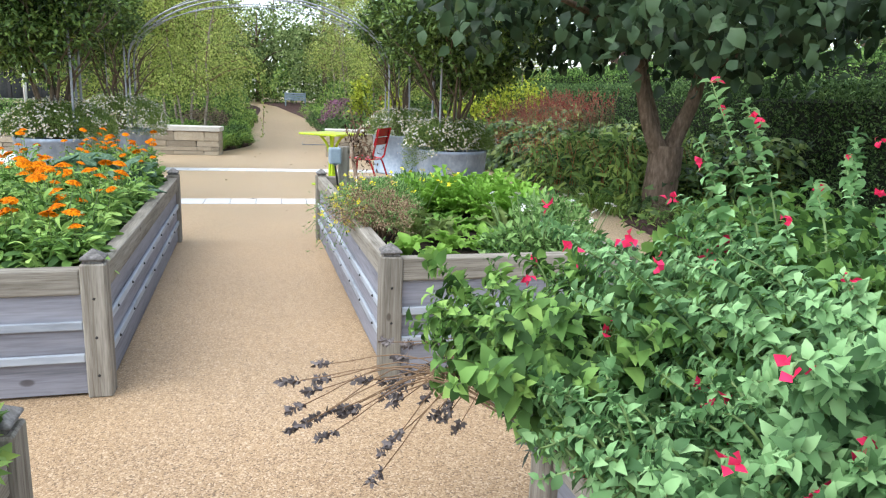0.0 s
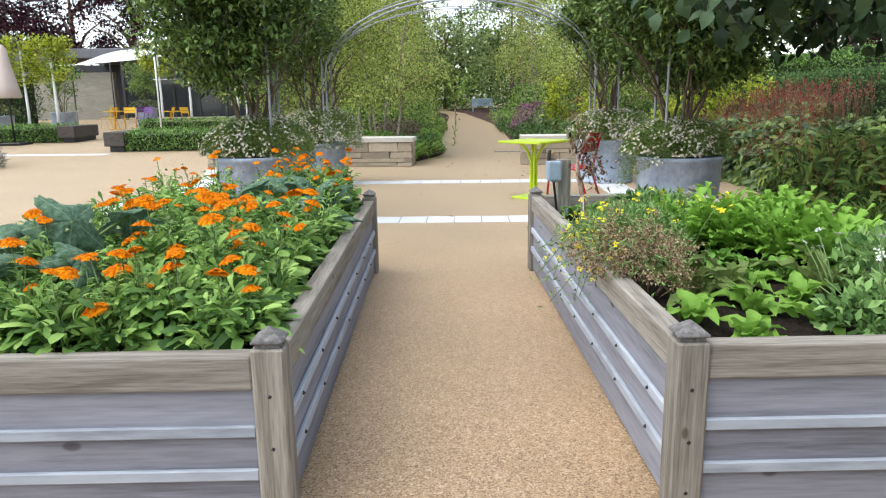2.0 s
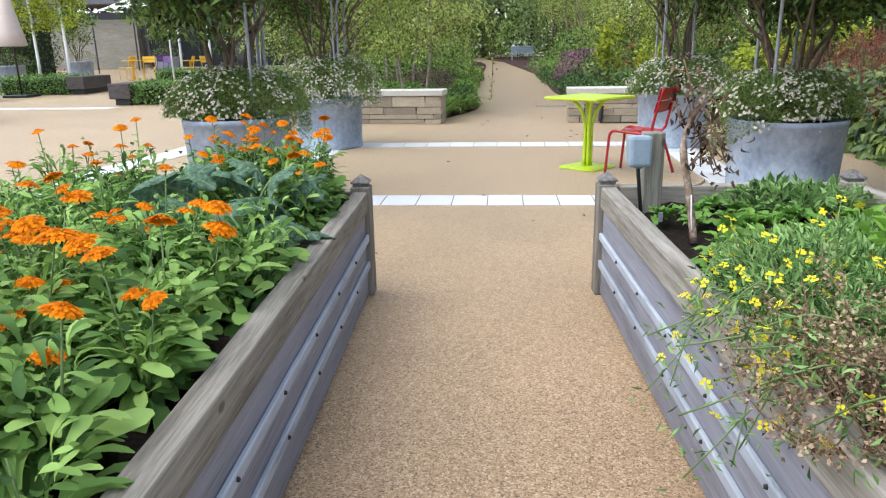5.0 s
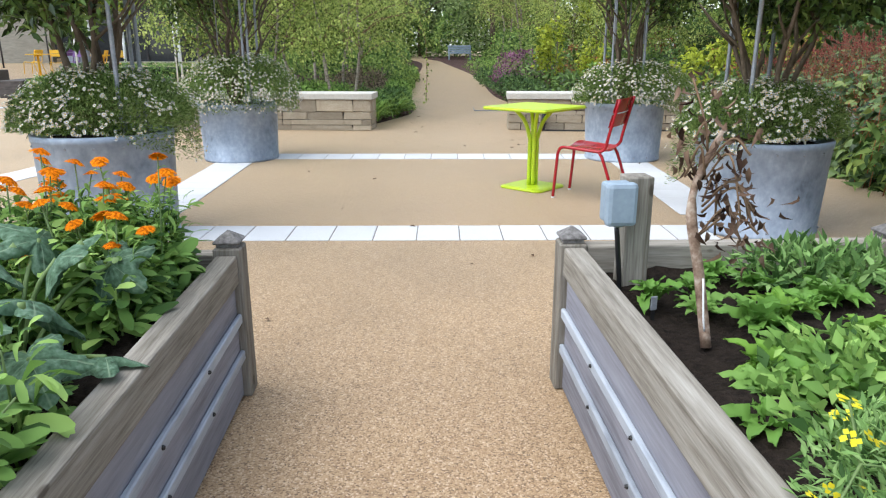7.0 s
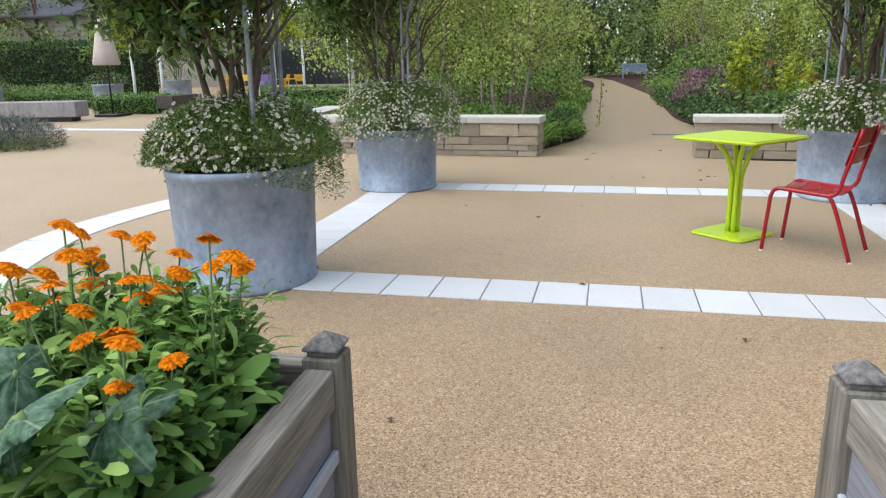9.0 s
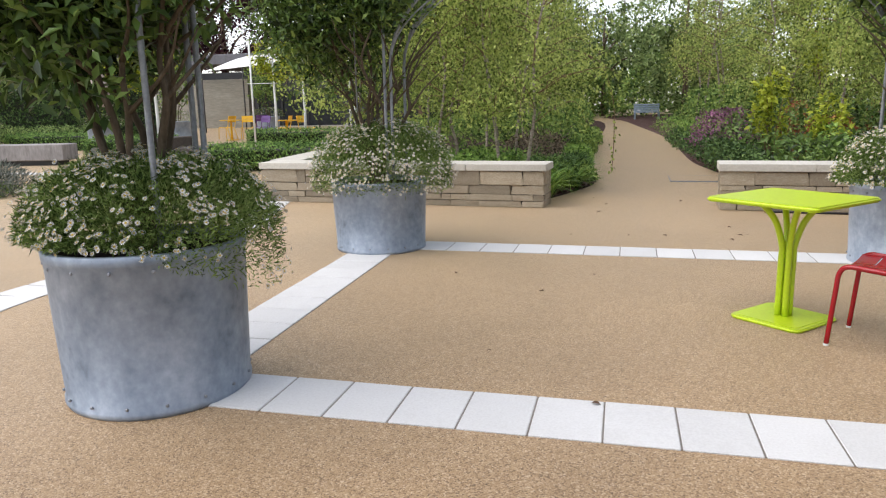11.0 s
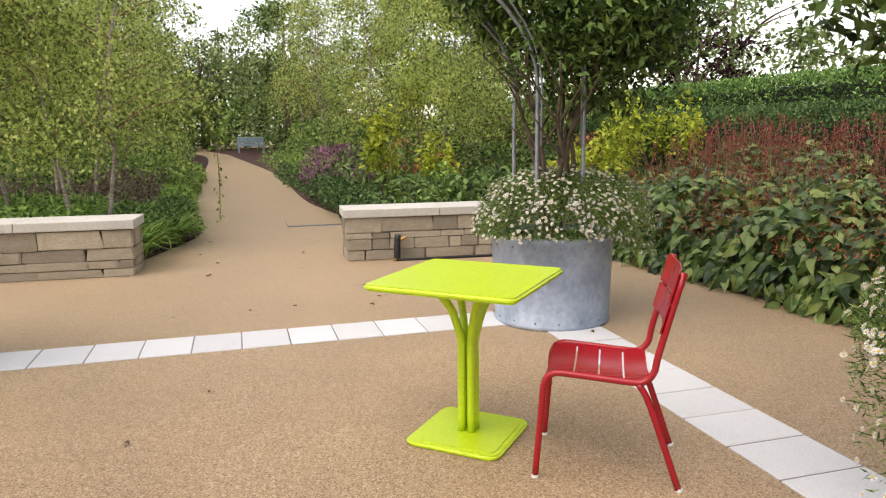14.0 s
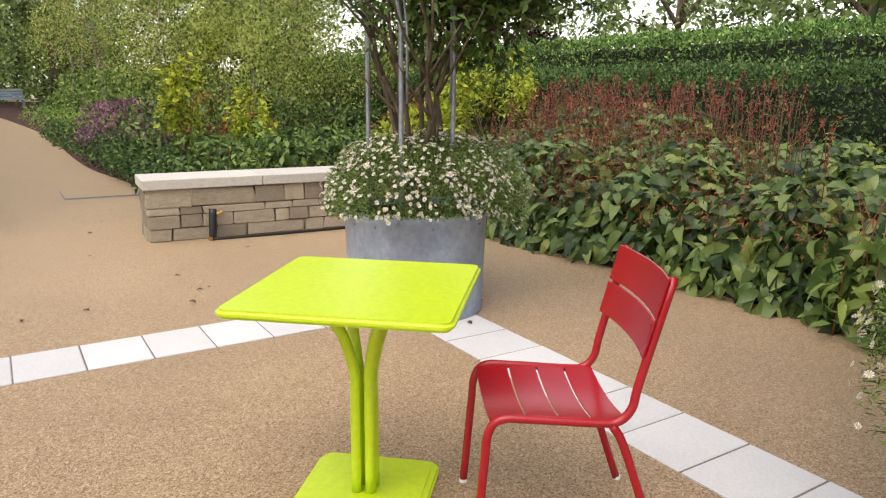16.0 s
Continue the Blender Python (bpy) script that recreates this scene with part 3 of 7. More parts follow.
_arc = [(-3.5, 8.9), (-4.12, 9.9), (-4.45, 10.8), (-4.56, 11.5), (-4.52, 12.2), (-4.36, 13), (-4.26, 14), (-4.38, 15), (-4.66, 16), (-4.95, 17.1)]
paving_strip("paving_strip_curved", [(q.x, q.y) for q in bend([(*p, 0) for p in _arc], 5)], 0.42, "curved band of pale granite slabs in gravel")
paving_strip("paving_strip_plaza", [(-17, 21.0), (-8.7, 20.45)], 0.42, "band of pale granite slabs across the far square")


def access_cover():
    root = thing("access_cover", (1.36, 19.85, rise(19.85) + 0.004), -3, "gravel-filled access cover with thin metal edging in path", "access cover")
    for n, x0, x1, y0, y1 in (("edge", -0.43, 0.43, -0.46, -0.45), ("edge", -0.43, 0.43, 0.45, 0.46), ("edge", -0.43, -0.42, -0.45, 0.45), ("edge", 0.42, 0.43, -0.45, 0.45)):
        block(n, x0, x1, y0, y1, -0.02, 0.006, M_ROD, root, bevel=0)


access_cover()


# ---- raised beds ----
def bed_post(root, x, y, h):
    p = block("post", x - 0.05, x + 0.05, y - 0.05, y + 0.05, 0, h, M_OAK["z"], root, "weathered oak corner post", 0.006)
    # a sawn neck below the overhanging pyramid
    bm = bmesh.new()
    box(bm, x - 0.038, x + 0.038, y - 0.038, y + 0.038, h, h + 0.015, 0.002)
    box(bm, x - 0.048, x + 0.048, y - 0.048, y + 0.048, h + 0.015, h + 0.024, 0.003)
    bmesh.ops.create_cone(bm, cap_ends=True, segments=4, radius1=0.066, radius2=0.004, depth=0.034, matrix=Matrix.Translation((x, y, h + 0.041)) @ Matrix.Rotation(radians(45), 4, "Z"))
    part("cap", bm, M_CAP, p, "dark weathered pyramid post cap")
    for z in (0.10, 0.27, 0.44):
        for sx, sy in ((0, -1), (1 if x < 0 else -1, 0)):
            b = bmesh.new()
            bmesh.ops.create_icosphere(b, subdivisions=1, radius=0.007, matrix=Matrix.Translation((x + sx * 0.05, y + sy * 0.05, z)) @ Matrix.Diagonal((0.5 if sx else 1, 0.5 if sy else 1, 1, 1)))
            part("screw", b, M_BLACK, p)


def raised_bed(x0, x1, y0, y1, label, rail=0.460):
    """Timber planter: corner posts, three boards a side with pale battens over the joints, a heavy top rail."""
    root = thing("raised_bed", ((x0 + x1) / 2, (y0 + y1) / 2, 0), 0, label, "raised bed", "timber raised beds")
    a, b, c, d = x0 - (x0 + x1) / 2, x1 - (x0 + x1) / 2, y0 - (y0 + y1) / 2, y1 - (y0 + y1) / 2
    for x in (a + 0.05, b - 0.05):
        for y in (c + 0.05, d - 0.05):
            bed_post(root, x, y, 0.587)
    levels = ((0.012, 0.176), (0.178, 0.320), (0.322, rail - 0.001))
    for y, s in ((c, 1), (d, -1)):
        for z0, z1 in levels:
            block("board", a + 0.102, b - 0.102, *sorted((y + s * 0.03, y + s * 0.065)), z0, z1, M_BOARD["x"], root, bevel=0.003)
        for z in (0.178, 0.322):
            block("batten", a + 0.102, b - 0.102, *sorted((y + s * 0.012, y + s * 0.0295)), z - 0.02, z + 0.018, M_BATTEN["x"], root, "worn pale batten", 0.004)
        block("top_rail", a + 0.102, b - 0.102, *sorted((y + s * 0.012, y + s * 0.088)), rail, rail + 0.108, M_OAK["x"], root, "weathered oak top rail", 0.007, 2)
    for x, s in ((a, 1), (b, -1)):
        for z0, z1 in levels:
            block("board", *sorted((x + s * 0.03, x + s * 0.065)), c + 0.102, d - 0.102, z0, z1, M_BOARD["y"], root, bevel=0.003)
        for z in (0.178, 0.322):
            k = block("batten", *sorted((x + s * 0.012, x + s * 0.0295)), c + 0.102, d - 0.102, z - 0.02, z + 0.018, M_BATTEN["y"], root, "worn pale batten", 0.004)
            for q in np.arange(c + 0.3, d - 0.2, 0.42):
                bm = bmesh.new()
                bmesh.ops.create_icosphere(bm, subdivisions=1, radius=0.008, matrix=Matrix.Translation((x + s * 0.011, q, z)))
                part("screw", bm, M_BLACK, k)
        block("top_rail", *sorted((x + s * 0.012, x + s * 0.088)), c + 0.102, d - 0.102, rail, rail + 0.108, M_OAK["y"], root, "weathered oak top rail", 0.007, 2)
    # soil, lumpy
    r = np.random.RandomState(7)
    nx, ny = 24, 48
    xs, ys = np.linspace(a + 0.07, b - 0.07, nx), np.linspace(c + 0.07, d - 0.07, ny)
    v = [(x, y, 0.47 + 0.05 * noise.noise(Vector((x * 4, y * 4, x1))) + 0.02 * r.rand()) for y in ys for x in xs]
    t = [f for j in range(ny - 1) for i in range(nx - 1) for q in (j * nx + i,) for f in ((q, q + 1, q + 1 + nx), (q, q + 1 + nx, q + nx))]
    link("soil", np_mesh("soil", v, t, True), M_SOIL, root, "dark crumbly soil")
    return root


raised_bed(-2.55, -0.95, 4.58, 7.95, "grey-stained timber raised bed full of marigolds", 0.455)
raised_bed(0.21, 1.53, 4.57, 7.95, "grey-stained timber raised bed of salads and herbs", 0.468)
raised_bed(-2.45, -0.85, -0.2, 3.12, "grey-stained timber raised bed with trailing plants")
raised_bed(0.30, 1.75, -0.3, 2.98, "grey-stained timber raised bed overgrown by flowering sage")


# ---- galvanised planters ----
def planter_body(root, r0, r1, h):
    v, t, n = [], [], 48
    prof = [(0.0, 0.0), (r0, 0.0), (r0 + 0.006, 0.012), (r0 + 0.006, 0.03), (r0, 0.036), (r1, h - 0.05), (r1 + 0.006, h - 0.046), (r1 + 0.008, h - 0.006), (r1 + 0.002, h), (r1 - 0.02, h), (r1 - 0.024, h - 0.09), (0.0, h - 0.09)]
    for q, z in prof:
        for k in range(n):
            a = 2 * math.pi * k / n
            w = 1 + 0.008 * math.sin(3 * a + z * 4)
            v.append((q * w * math.cos(a), q * w * math.sin(a), z))
    for j in range(len(prof) - 1):
        for k in range(n):
            a, b = j * n + k, j * n + (k + 1) % n
            t += [(a, b, b + n), (a, b + n, a + n)]
    link("drum", np_mesh("drum", v, t, True), M_ZINC, root, "dull galvanised steel drum")
    bm = bmesh.new()
    bmesh.ops.create_cone(bm, cap_ends=True, segments=32, radius1=r1 - 0.03, radius2=r1 - 0.03, depth=0.02, matrix=Matrix.Translation((0, 0, h - 0.06)))
    part("soil", bm, M_SOIL, root)
    bm = bmesh.new()
    bmesh.ops.create_icosphere(bm, subdivisions=1, radius=0.009)
    rivet = bpy.data.meshes.new("rivet")
    bm.to_mesh(rivet)
    bm.free()
    rivet.materials.append(M_ROD)
    for z, q in ((0.055, r0 + 0.004), (h - 0.07, r1 + 0.002)):
        for k in range(16):
            ob = link("rivet", rivet, None, root)
            a = 2 * math.pi * (k + 0.3) / 16
            ob.location = (q * math.cos(a), q * math.sin(a), z)


def planter(at, size=(0.425, 0.45, 0.66), label="round galvanised steel planter holding daisies and a shrub", group="planters of the square"):
    root = thing("planter", (*at, rise(at[1])), random.uniform(0, 360), label, "planter", group)
    planter_body(root, *size)
    return root


for _k, _p in POTS.items():
    planter(_p, (0.425, 0.445, 0.735) if _k == "near_west" else (0.425, 0.45, 0.66))


def daisy_proto(r, n=9, rad=0.014):
    v, t = [], []
    for k in range(n):
        a = 2 * math.pi * k / n
        d = 2 * math.pi / n * 0.36
        b = len(v)
        v += [(0, 0, 0.0), (rad * 0.8 * math.cos(a - d), rad * 0.8 * math.sin(a - d), 0.002), (rad * math.cos(a), rad * math.sin(a), 0.0025), (rad * 0.8 * math.cos(a + d), rad * 0.8 * math.sin(a + d), 0.002)]
        t += [(b, b + 1, b + 2), (b, b + 2, b + 3)]
    return np.array(v), np.array(t)


def eye_proto(rad=0.005, h=0.005, n=6):
    v = [(0, 0, h)] + [(rad * math.cos(2 * math.pi * k / n), rad * math.sin(2 * math.pi * k / n), 0.0022) for k in range(n)]
    return np.array(v), np.array([(0, 1 + k, 1 + (k + 1) % n) for k in range(n)])


def place_many(proto, P, N, S):
    """Copies of a small flat prototype at P, facing N, scaled by S, joined."""
    v, t = proto
    N = unit(np.asarray(N, float))
    X = unit(np.cross(N, np.array([0.31, 0.92, 0.2])))
    Y = np.cross(N, X)
    S = np.broadcast_to(S, (len(P),))[:, None, None]
    out = np.asarray(P)[:, None, :] + S * (v[None, :, 0:1] * X[:, None] + v[None, :, 1:2] * Y[:, None] + v[None, :, 2:3] * N[:, None])
    tr = (np.arange(len(P)) * len(v))[:, None, None] + t[None]
    return out.reshape(-1, 3), tr.reshape(-1, 3)


def mound_surface(r, n, rad, top, low, lobes, hang=None, slim=-80):
    """Points and outward normals over an uneven, overhanging mound."""
    a = r.uniform(0, 2 * np.pi, n)
    u = r.random(n) ** 0.8
    lift = np.cos(u * 1.75)
    R = rad * np.sin(np.minimum(u * 1.75, 1.62)) ** 0.75 * (1 + lobes * np.sin(2 * a + 0.7) + 0.6 * lobes * np.sin(5 * a + u * 4))
    if hang is not None:
        R = R * (1 + 0.14 * np.clip(np.cos(a - hang), 0, 1))
        low = low * (0.05 + 1.7 * np.clip(np.cos(a - hang), 0, 1) ** 2)
        R = R * (1 - 0.2 * np.clip(np.cos(a - radians(slim)), 0, 1) ** 2)
    z = np.where(lift > 0, lift * top, lift * 5.0 * low)
    N = unit(np.stack([np.cos(a) * np.sin(u * 1.75), np.sin(a) * np.sin(u * 1.75), lift + 0.25], 1))
    return np.stack([R * np.cos(a), R * np.sin(a), z], 1), N


def daisy_mound(at, z, rad, top, low, seed, n_leaf=9000, n_flower=620, lobes=0.07, hang=None):
    """Wiry green mound, its small white daisies gathered in loose drifts at the end of thin stalks."""
    r = np.random.RandomState(seed)
    root = thing("daisy_mound", (*at, z), 0, "overflowing mound of small white fleabane daisies", "daisies", "daisy mounds in planters")
    P, N = mound_surface(r, n_leaf, rad, top, low, lobes, hang)
    P = P * (0.5 + 0.5 * r.random(n_leaf) ** 0.45)[:, None]
    T = unit(N + r.normal(size=P.shape) * 0.65)
    s = 0.6 + 0.8 * r.random(n_leaf)
    foliage("foliage", leaf_data(P, T, r.normal(size=P.shape) + N * 0.5, 0.026 * s, 0.0056 * s), M_FLEABANE, root)
    m = 700
    P, N = mound_surface(r, m, rad * 0.95, top * 0.95, low, lobes, hang)
    T = unit(N + r.normal(size=P.shape) * 0.5)
    foliage("wiry_growth", leaf_data(P, T, r.normal(size=P.shape), 0.075, 0.002), M_FLEABANE, root)
    k = n_flower * 2
    P, N = mound_surface(r, k, rad * 1.03, top * 1.05, low * 1.05, lobes, hang)
    drift = np.array([noise.noise(Vector(p * 7.0) + Vector((seed * 3.1, 0, 0))) for p in P]) + r.normal(size=k) * 0.22
    keep = np.argsort(-drift)[:n_flower]
    P, N = P[keep], N[keep]
    P = P * (0.93 + 0.11 * r.random(n_flower))[:, None] + r.normal(size=P.shape) * 0.012
    F = unit(N + np.array([0, 0, 0.15]) + r.normal(size=P.shape) * 0.35)
    S = 0.72 + 0.4 * r.random(n_flower)
    foliage("blossom", place_many(daisy_proto(r), P, F, S), M_DAISY, root, "white daisy flowers")
    foliage("blossom_centre", place_many(eye_proto(), P, F, S), M_DAISYEYE, root)
    return root


daisy_mound(POTS["near_west"], 0.77, 0.535, 0.36, 0.16, 1, 42000, 1500, 0.05, radians(5))
daisy_mound((POTS["far_west"][0] + 0.05, POTS["far_west"][1]), 0.68, 0.64, 0.50, 0.13, 2, 30000, 2100, 0.05)
daisy_mound((POTS["far_east"][0] + 0.06, POTS["far_east"][1]), 0.68, 0.64, 0.42, 0.16, 3, 32000, 1700, 0.06, radians(0))
daisy_mound(POTS["near_east"], 0.70, 0.54, 0.34, 0.26, 4, 42000, 1500, 0.08, radians(165))


# ---- trees ----
def stems(r, base, n, height, spread, radius, wob=0.08, split=True):
    """Leaning, forking stems from one base: list of (points, radii), and the branch ends."""
    out, tips = [], []
    for k in range(n):
        a = 2 * math.pi * (k + r.rand() * 0.7) / n
        lean = spread * (0.45 + 0.55 * r.rand())
        h = height * (0.85 + 0.3 * r.rand())
        p0 = np.array([math.cos(a), math.sin(a), 0]) * radius * 1.6
        pts = [p0]
        for j in range(1, 7):
            f = j / 6
            pts.append(p0 + np.array([math.cos(a) * lean * f ** 1.2, math.sin(a) * lean * f ** 1.2, h * f]) + r.normal(size=3) * wob * f * np.array([1, 1, 0.3]))
        pts = np.array(pts)
        out.append((pts, radius * np.linspace(1.0, 0.3, 7)))
        if split:
            for j in (3, 4, 5):
                b = a + r.uniform(-1.4, 1.4)
                ln = height * r.uniform(0.22, 0.42)
                e = pts[j] + np.array([math.cos(b) * ln * 0.75, math.sin(b) * ln * 0.75, ln * 0.75])
                mid = (pts[j] + e) / 2 + r.normal(size=3) * wob * 0.4
                q = np.array([pts[j], mid, e])
                out.append((q, radius * np.array([0.5, 0.32, 0.14])))
                tips.append(e)
        tips.append(pts[-1])
    return out, np.array(tips)


def pot_shrub(at, z, seed, height, low, rad, n_leaf=9000, top=3.3, offset=(0, 0), leaf=0.062):
    """Multi-stemmed evergreen grown as a small tree in a planter."""
    r = np.random.RandomState(seed)
    root = thing("multi_stem_tree", (*at, z), 0, "multi-stemmed evergreen tree with glossy dark leaves", "tree", "trees in planters")
    st, tips = stems(r, None, 9, height, rad * 0.62, 0.024, 0.06)
    for k, (p, q) in enumerate(st):
        v, t = tube_data(bend(p, 3), np.interp(np.linspace(0, 1, (len(p) - 1) * 3 + 1), np.linspace(0, 1, len(q)), q), 7)
        link("stem" if len(p) > 3 else "branch", np_mesh("stem", v, t, True), M_BARK, root)
    data = []
    n_c = 110
    for k in range(n_c):
        b = in_ball(r, 1, 0.28)[0]
        zz = (low + top) / 2 - z + b[2] * (top - low) / 2
        w = 1.0 if b[2] > -0.4 else 0.85
        c = np.array([offset[0] + b[0] * rad * w, offset[1] + b[1] * rad * w, zz])
        s = 0.22 + 0.16 * r.rand()
        data.append(clump(r, c, (s, s, s * 0.8), n_leaf // n_c, leaf, leaf * 0.42, 0.5, 0.8, 0.15, jitter=0.7))
    foliage("crown", gather(data), M_SHRUBLEAF, root, "dense uneven crown of small glossy leaves")
    return root


pot_shrub(POTS["near_west"], 0.66, 11, 1.5, 1.46, 0.82, 22000, 3.1, (-0.22, 0.0), 0.075)
pot_shrub(POTS["far_west"], 0.58, 12, 1.5, 1.50, 0.80, 15000, 3.3, (-0.35, 0), 0.072)
pot_shrub(POTS["far_east"], 0.58, 13, 1.5, 1.62, 0.86, 22000, 3.3, (0.25, 0), 0.072)
pot_shrub(POTS["near_east"], 0.58, 14, 1.4, 1.42, 0.98, 24000, 3.1, (0.2, 0), 0.075)


def arch(a, b, uprights, apex, spring=1.7, label="curved galvanised steel rods arching between two planters"):
    """Galvanised rods that rise from two planters and lean over into one arch, thinner ones forking from them."""
    A, B = Vector((*POTS[a], 0)), Vector((*POTS[b], 0))
    d = (B - A).normalized()
    s = Vector((-d.y, d.x, 0))
    root = thing("garden_arch", (*POTS[a], 0.60), 0, label, "arch", "steel arches between planters")
    lines = [(o, e, 0.0, 0.60, 0.0145) for o, e in uprights]
    o, e = uprights[0]
    lines += [(o, -e - 0.05, 0.10, 1.40, 0.008), (uprights[-1][0], o, -0.16, 1.45, 0.008), (o, e, -0.10, 1.5, 0.007)]
    for o, e, lift, start, rad in lines:
        fa, fb = A + d * 0.22 + s * o, B - d * 0.22 + s * e
        top = apex + lift
        pts = [fa + Vector((0, 0, z)) for z in ((0.60, 0.9, 1.2, 1.4) if start < 1 else (1.3,))]
        n = 26
        for k in range(n + 1):
            u = -math.cos(math.pi * k / n)
            f = (u + 1) / 2
            pts.append(fa.lerp(fb, f) + Vector((0, 0, spring + (top - spring) * math.sqrt(max(0.0, 1 - u * u)))))
        pts += [fb + Vector((0, 0, z)) for z in ((1.4, 1.2, 0.9, 0.60) if start < 1 else (1.3,))]
        tube("rod", [p - A - Vector((0, 0, 0.60)) for p in pts], rad, M_ROD, root, sides=7)
    return root


arch("near_west", "near_east", ((-0.22, -0.2), (0.2, 0.2)), 3.5, 2.2)
arch("far_west", "far_east", ((0.2, 0.22), (-0.2, -0.2)), 2.8)
arch("near_west", "far_west", ((-0.16, -0.16),), 3.2, 2.1)
arch("near_east", "far_east", ((-0.1, -0.12),), 3.2, 2.1)


# ---- low stone walls ----
def stone_proto(seed):
    rr = random.Random(seed)
    bm = bmesh.new()
    bmesh.ops.create_cube(bm, size=1.0)
    bmesh.ops.bevel(bm, geom=bm.edges[:], offset=0.05, segments=1, affect="EDGES")
    for v in bm.verts:
        v.co += Vector([rr.uniform(-0.03, 0.03) for _ in range(3)])
    me = bpy.data.meshes.new("stone")
    bm.to_mesh(me)
    bm.free()
    me.materials.append(M_STONE)
    return me


STONES = [stone_proto(k) for k in range(6)]


def low_wall(name, a, b, h, depth, seed, label):
    """Dry-laid sandstone seat wall in uneven courses under pale coping slabs."""
    rr = random.Random(seed)
    A, B = Vector((*a, 0)), Vector((*b, 0))
    L = (B - A).length
    turn = math.degrees(math.atan2(B.y - A.y, B.x - A.x))
    core = tagged(block(name, 0.03, L - 0.03, 0.03, depth - 0.03, -0.05, h - 0.1, M_SHADOWGAP, None, bevel=0), label, "low wall", kind="structure")
    core.matrix_basis = pose(A.x, A.y, 0, 0, 0, turn)
    zs, z = [], 0.0
    while z < h - 0.115:
        zs.append(z)
        z += rr.choice((0.07, 0.085, 0.12, 0.15))
    zs.append(h - 0.095)
    if zs[-1] - zs[-2] < 0.05:
        zs.pop(-2)

    def lay(n, cx, cy, w, d, z0, z1):
        ob = link("stone", rr.choice(STONES), None, core)
        ob.matrix_basis = pose(cx, cy, (z0 + z1) / 2, rr.uniform(-1, 1), 0, rr.uniform(-1, 1) + rr.choice((0, 180))) @ Matrix.Diagonal((w, d, z1 - z0 - 0.007, 1))

    for z0, z1 in zip(zs, zs[1:]):
        x = -0.005
        while x < L - 0.02:
            w = rr.choice((0.14, 0.2, 0.28, 0.4, 0.58))
            if L - x - w < 0.12:
                w = L - x + 0.005
            if z1 - z0 > 0.12 and rr.random() < 0.28 and w < 0.35:
                m = (z0 + z1) / 2 + rr.uniform(-0.01, 0.01)
                lay("stone", x + w / 2, 0.055, w - 0.007, 0.13, z0, m)
                lay("stone", x + w / 2, 0.055, w - 0.007, 0.13, m, z1)
            else:
                lay("stone", x + w / 2, 0.055 + rr.uniform(-0.008, 0.008), w - 0.007, 0.13, z0, z1)
            x += w
        for x in (0.05, L - 0.05):
            y = 0.12
            while y < depth:
                w = min(rr.choice((0.18, 0.26)), depth - y + 0.001)
                lay("stone", x, y + w / 2, 0.12, w - 0.007, z0, z1)
                y += w
    n = max(2, round(L / 1.15))
    for k in range(n):
        block("coping_slab", L * k / n - (0.035 if k == 0 else -0.002), L * (k + 1) / n + (0.035 if k == n - 1 else -0.002), -0.04, depth + 0.02, h - 0.093, h, M_COPE, core, "pale sawn stone coping", 0.008, 2)
    return core


low_wall("low_wall_west", (-5.15, 17.08), (-0.97, 16.6), 0.575, 0.5, 3, "low dry-stone seat wall with pale coping")
low_wall("low_wall_east", (1.2, 16.56), (4.3, 16.2), 0.575, 0.5, 5, "low dry-stone seat wall with pale coping")
# the west wall turns back along the square
low_wall("low_wall_return", (-5.45, 20.2), (-5.22, 17.6), 0.575, 0.45, 8, "return of the low dry-stone seat wall")


def standpipe():
    root = thing("irrigation_pipe", (1.72, 16.42, 0), 0, "black irrigation pipe with brass end against stone wall", "pipe")
    tube("pipe", bend([(0, -0.02, 0), (0.005, -0.02, 0.12), (0.02, 0.0, 0.29)], 4), 0.036, M_BLACK, root)
    bm = bmesh.new()
    bmesh.ops.create_cone(bm, cap_ends=True, segments=10, radius1=0.02, radius2=0.016, depth=0.06, matrix=Matrix.Translation((0.075, -0.025, 0.245)) @ Matrix.Rotation(radians(70), 4, "Y"))
    part("brass_tap", bm, M_BRASS, root, "brass tap end")
    bm = bmesh.new()
    bmesh.ops.create_cone(bm, cap_ends=True, segments=10, radius1=0.02, radius2=0.02, depth=0.03, matrix=Matrix.Translation((-0.03, -0.045, 0.02)))
    part("brass_foot", bm, M_BRASS, root, "brass foot fitting")
    tube("hose", bend([(-0.02, -0.04, 0.014), (0.3, -0.09, 0.014), (0.8, -0.16, 0.016), (1.3, -0.2, 0.014), (1.9, -0.24, 0.02)], 5), 0.013, M_BLACK, root)


standpipe()


# ---- table and chair ----
def rounded_plate(bm, half, radius, z0, z1, bevel):
    pts = []
    for cx, cy, a0 in ((half - radius, half - radius, 0), (-half + radius, half - radius, 90), (-half + radius, -half + radius, 180), (half - radius, -half + radius, 270)):
        for k in range(7):
            a = radians(a0 + k * 15)
            pts.append((cx + radius * math.cos(a), cy + radius * math.sin(a), z0))
    f = bm.faces.new([bm.verts.new(p) for p in pts])
    up = bmesh.ops.extrude_face_region(bm, geom=[f])
    bmesh.ops.translate(bm, vec=(0, 0, z1 - z0), verts=[v for v in up["geom"] if isinstance(v, bmesh.types.BMVert)])
    bmesh.ops.recalc_face_normals(bm, faces=bm.faces[:])
    es = [e for e in bm.edges if len(e.link_faces) == 2 and e.calc_face_angle(0) > 1.2]
    bmesh.ops.bevel(bm, geom=es, offset=bevel, segments=3, affect="EDGES")
    return bm


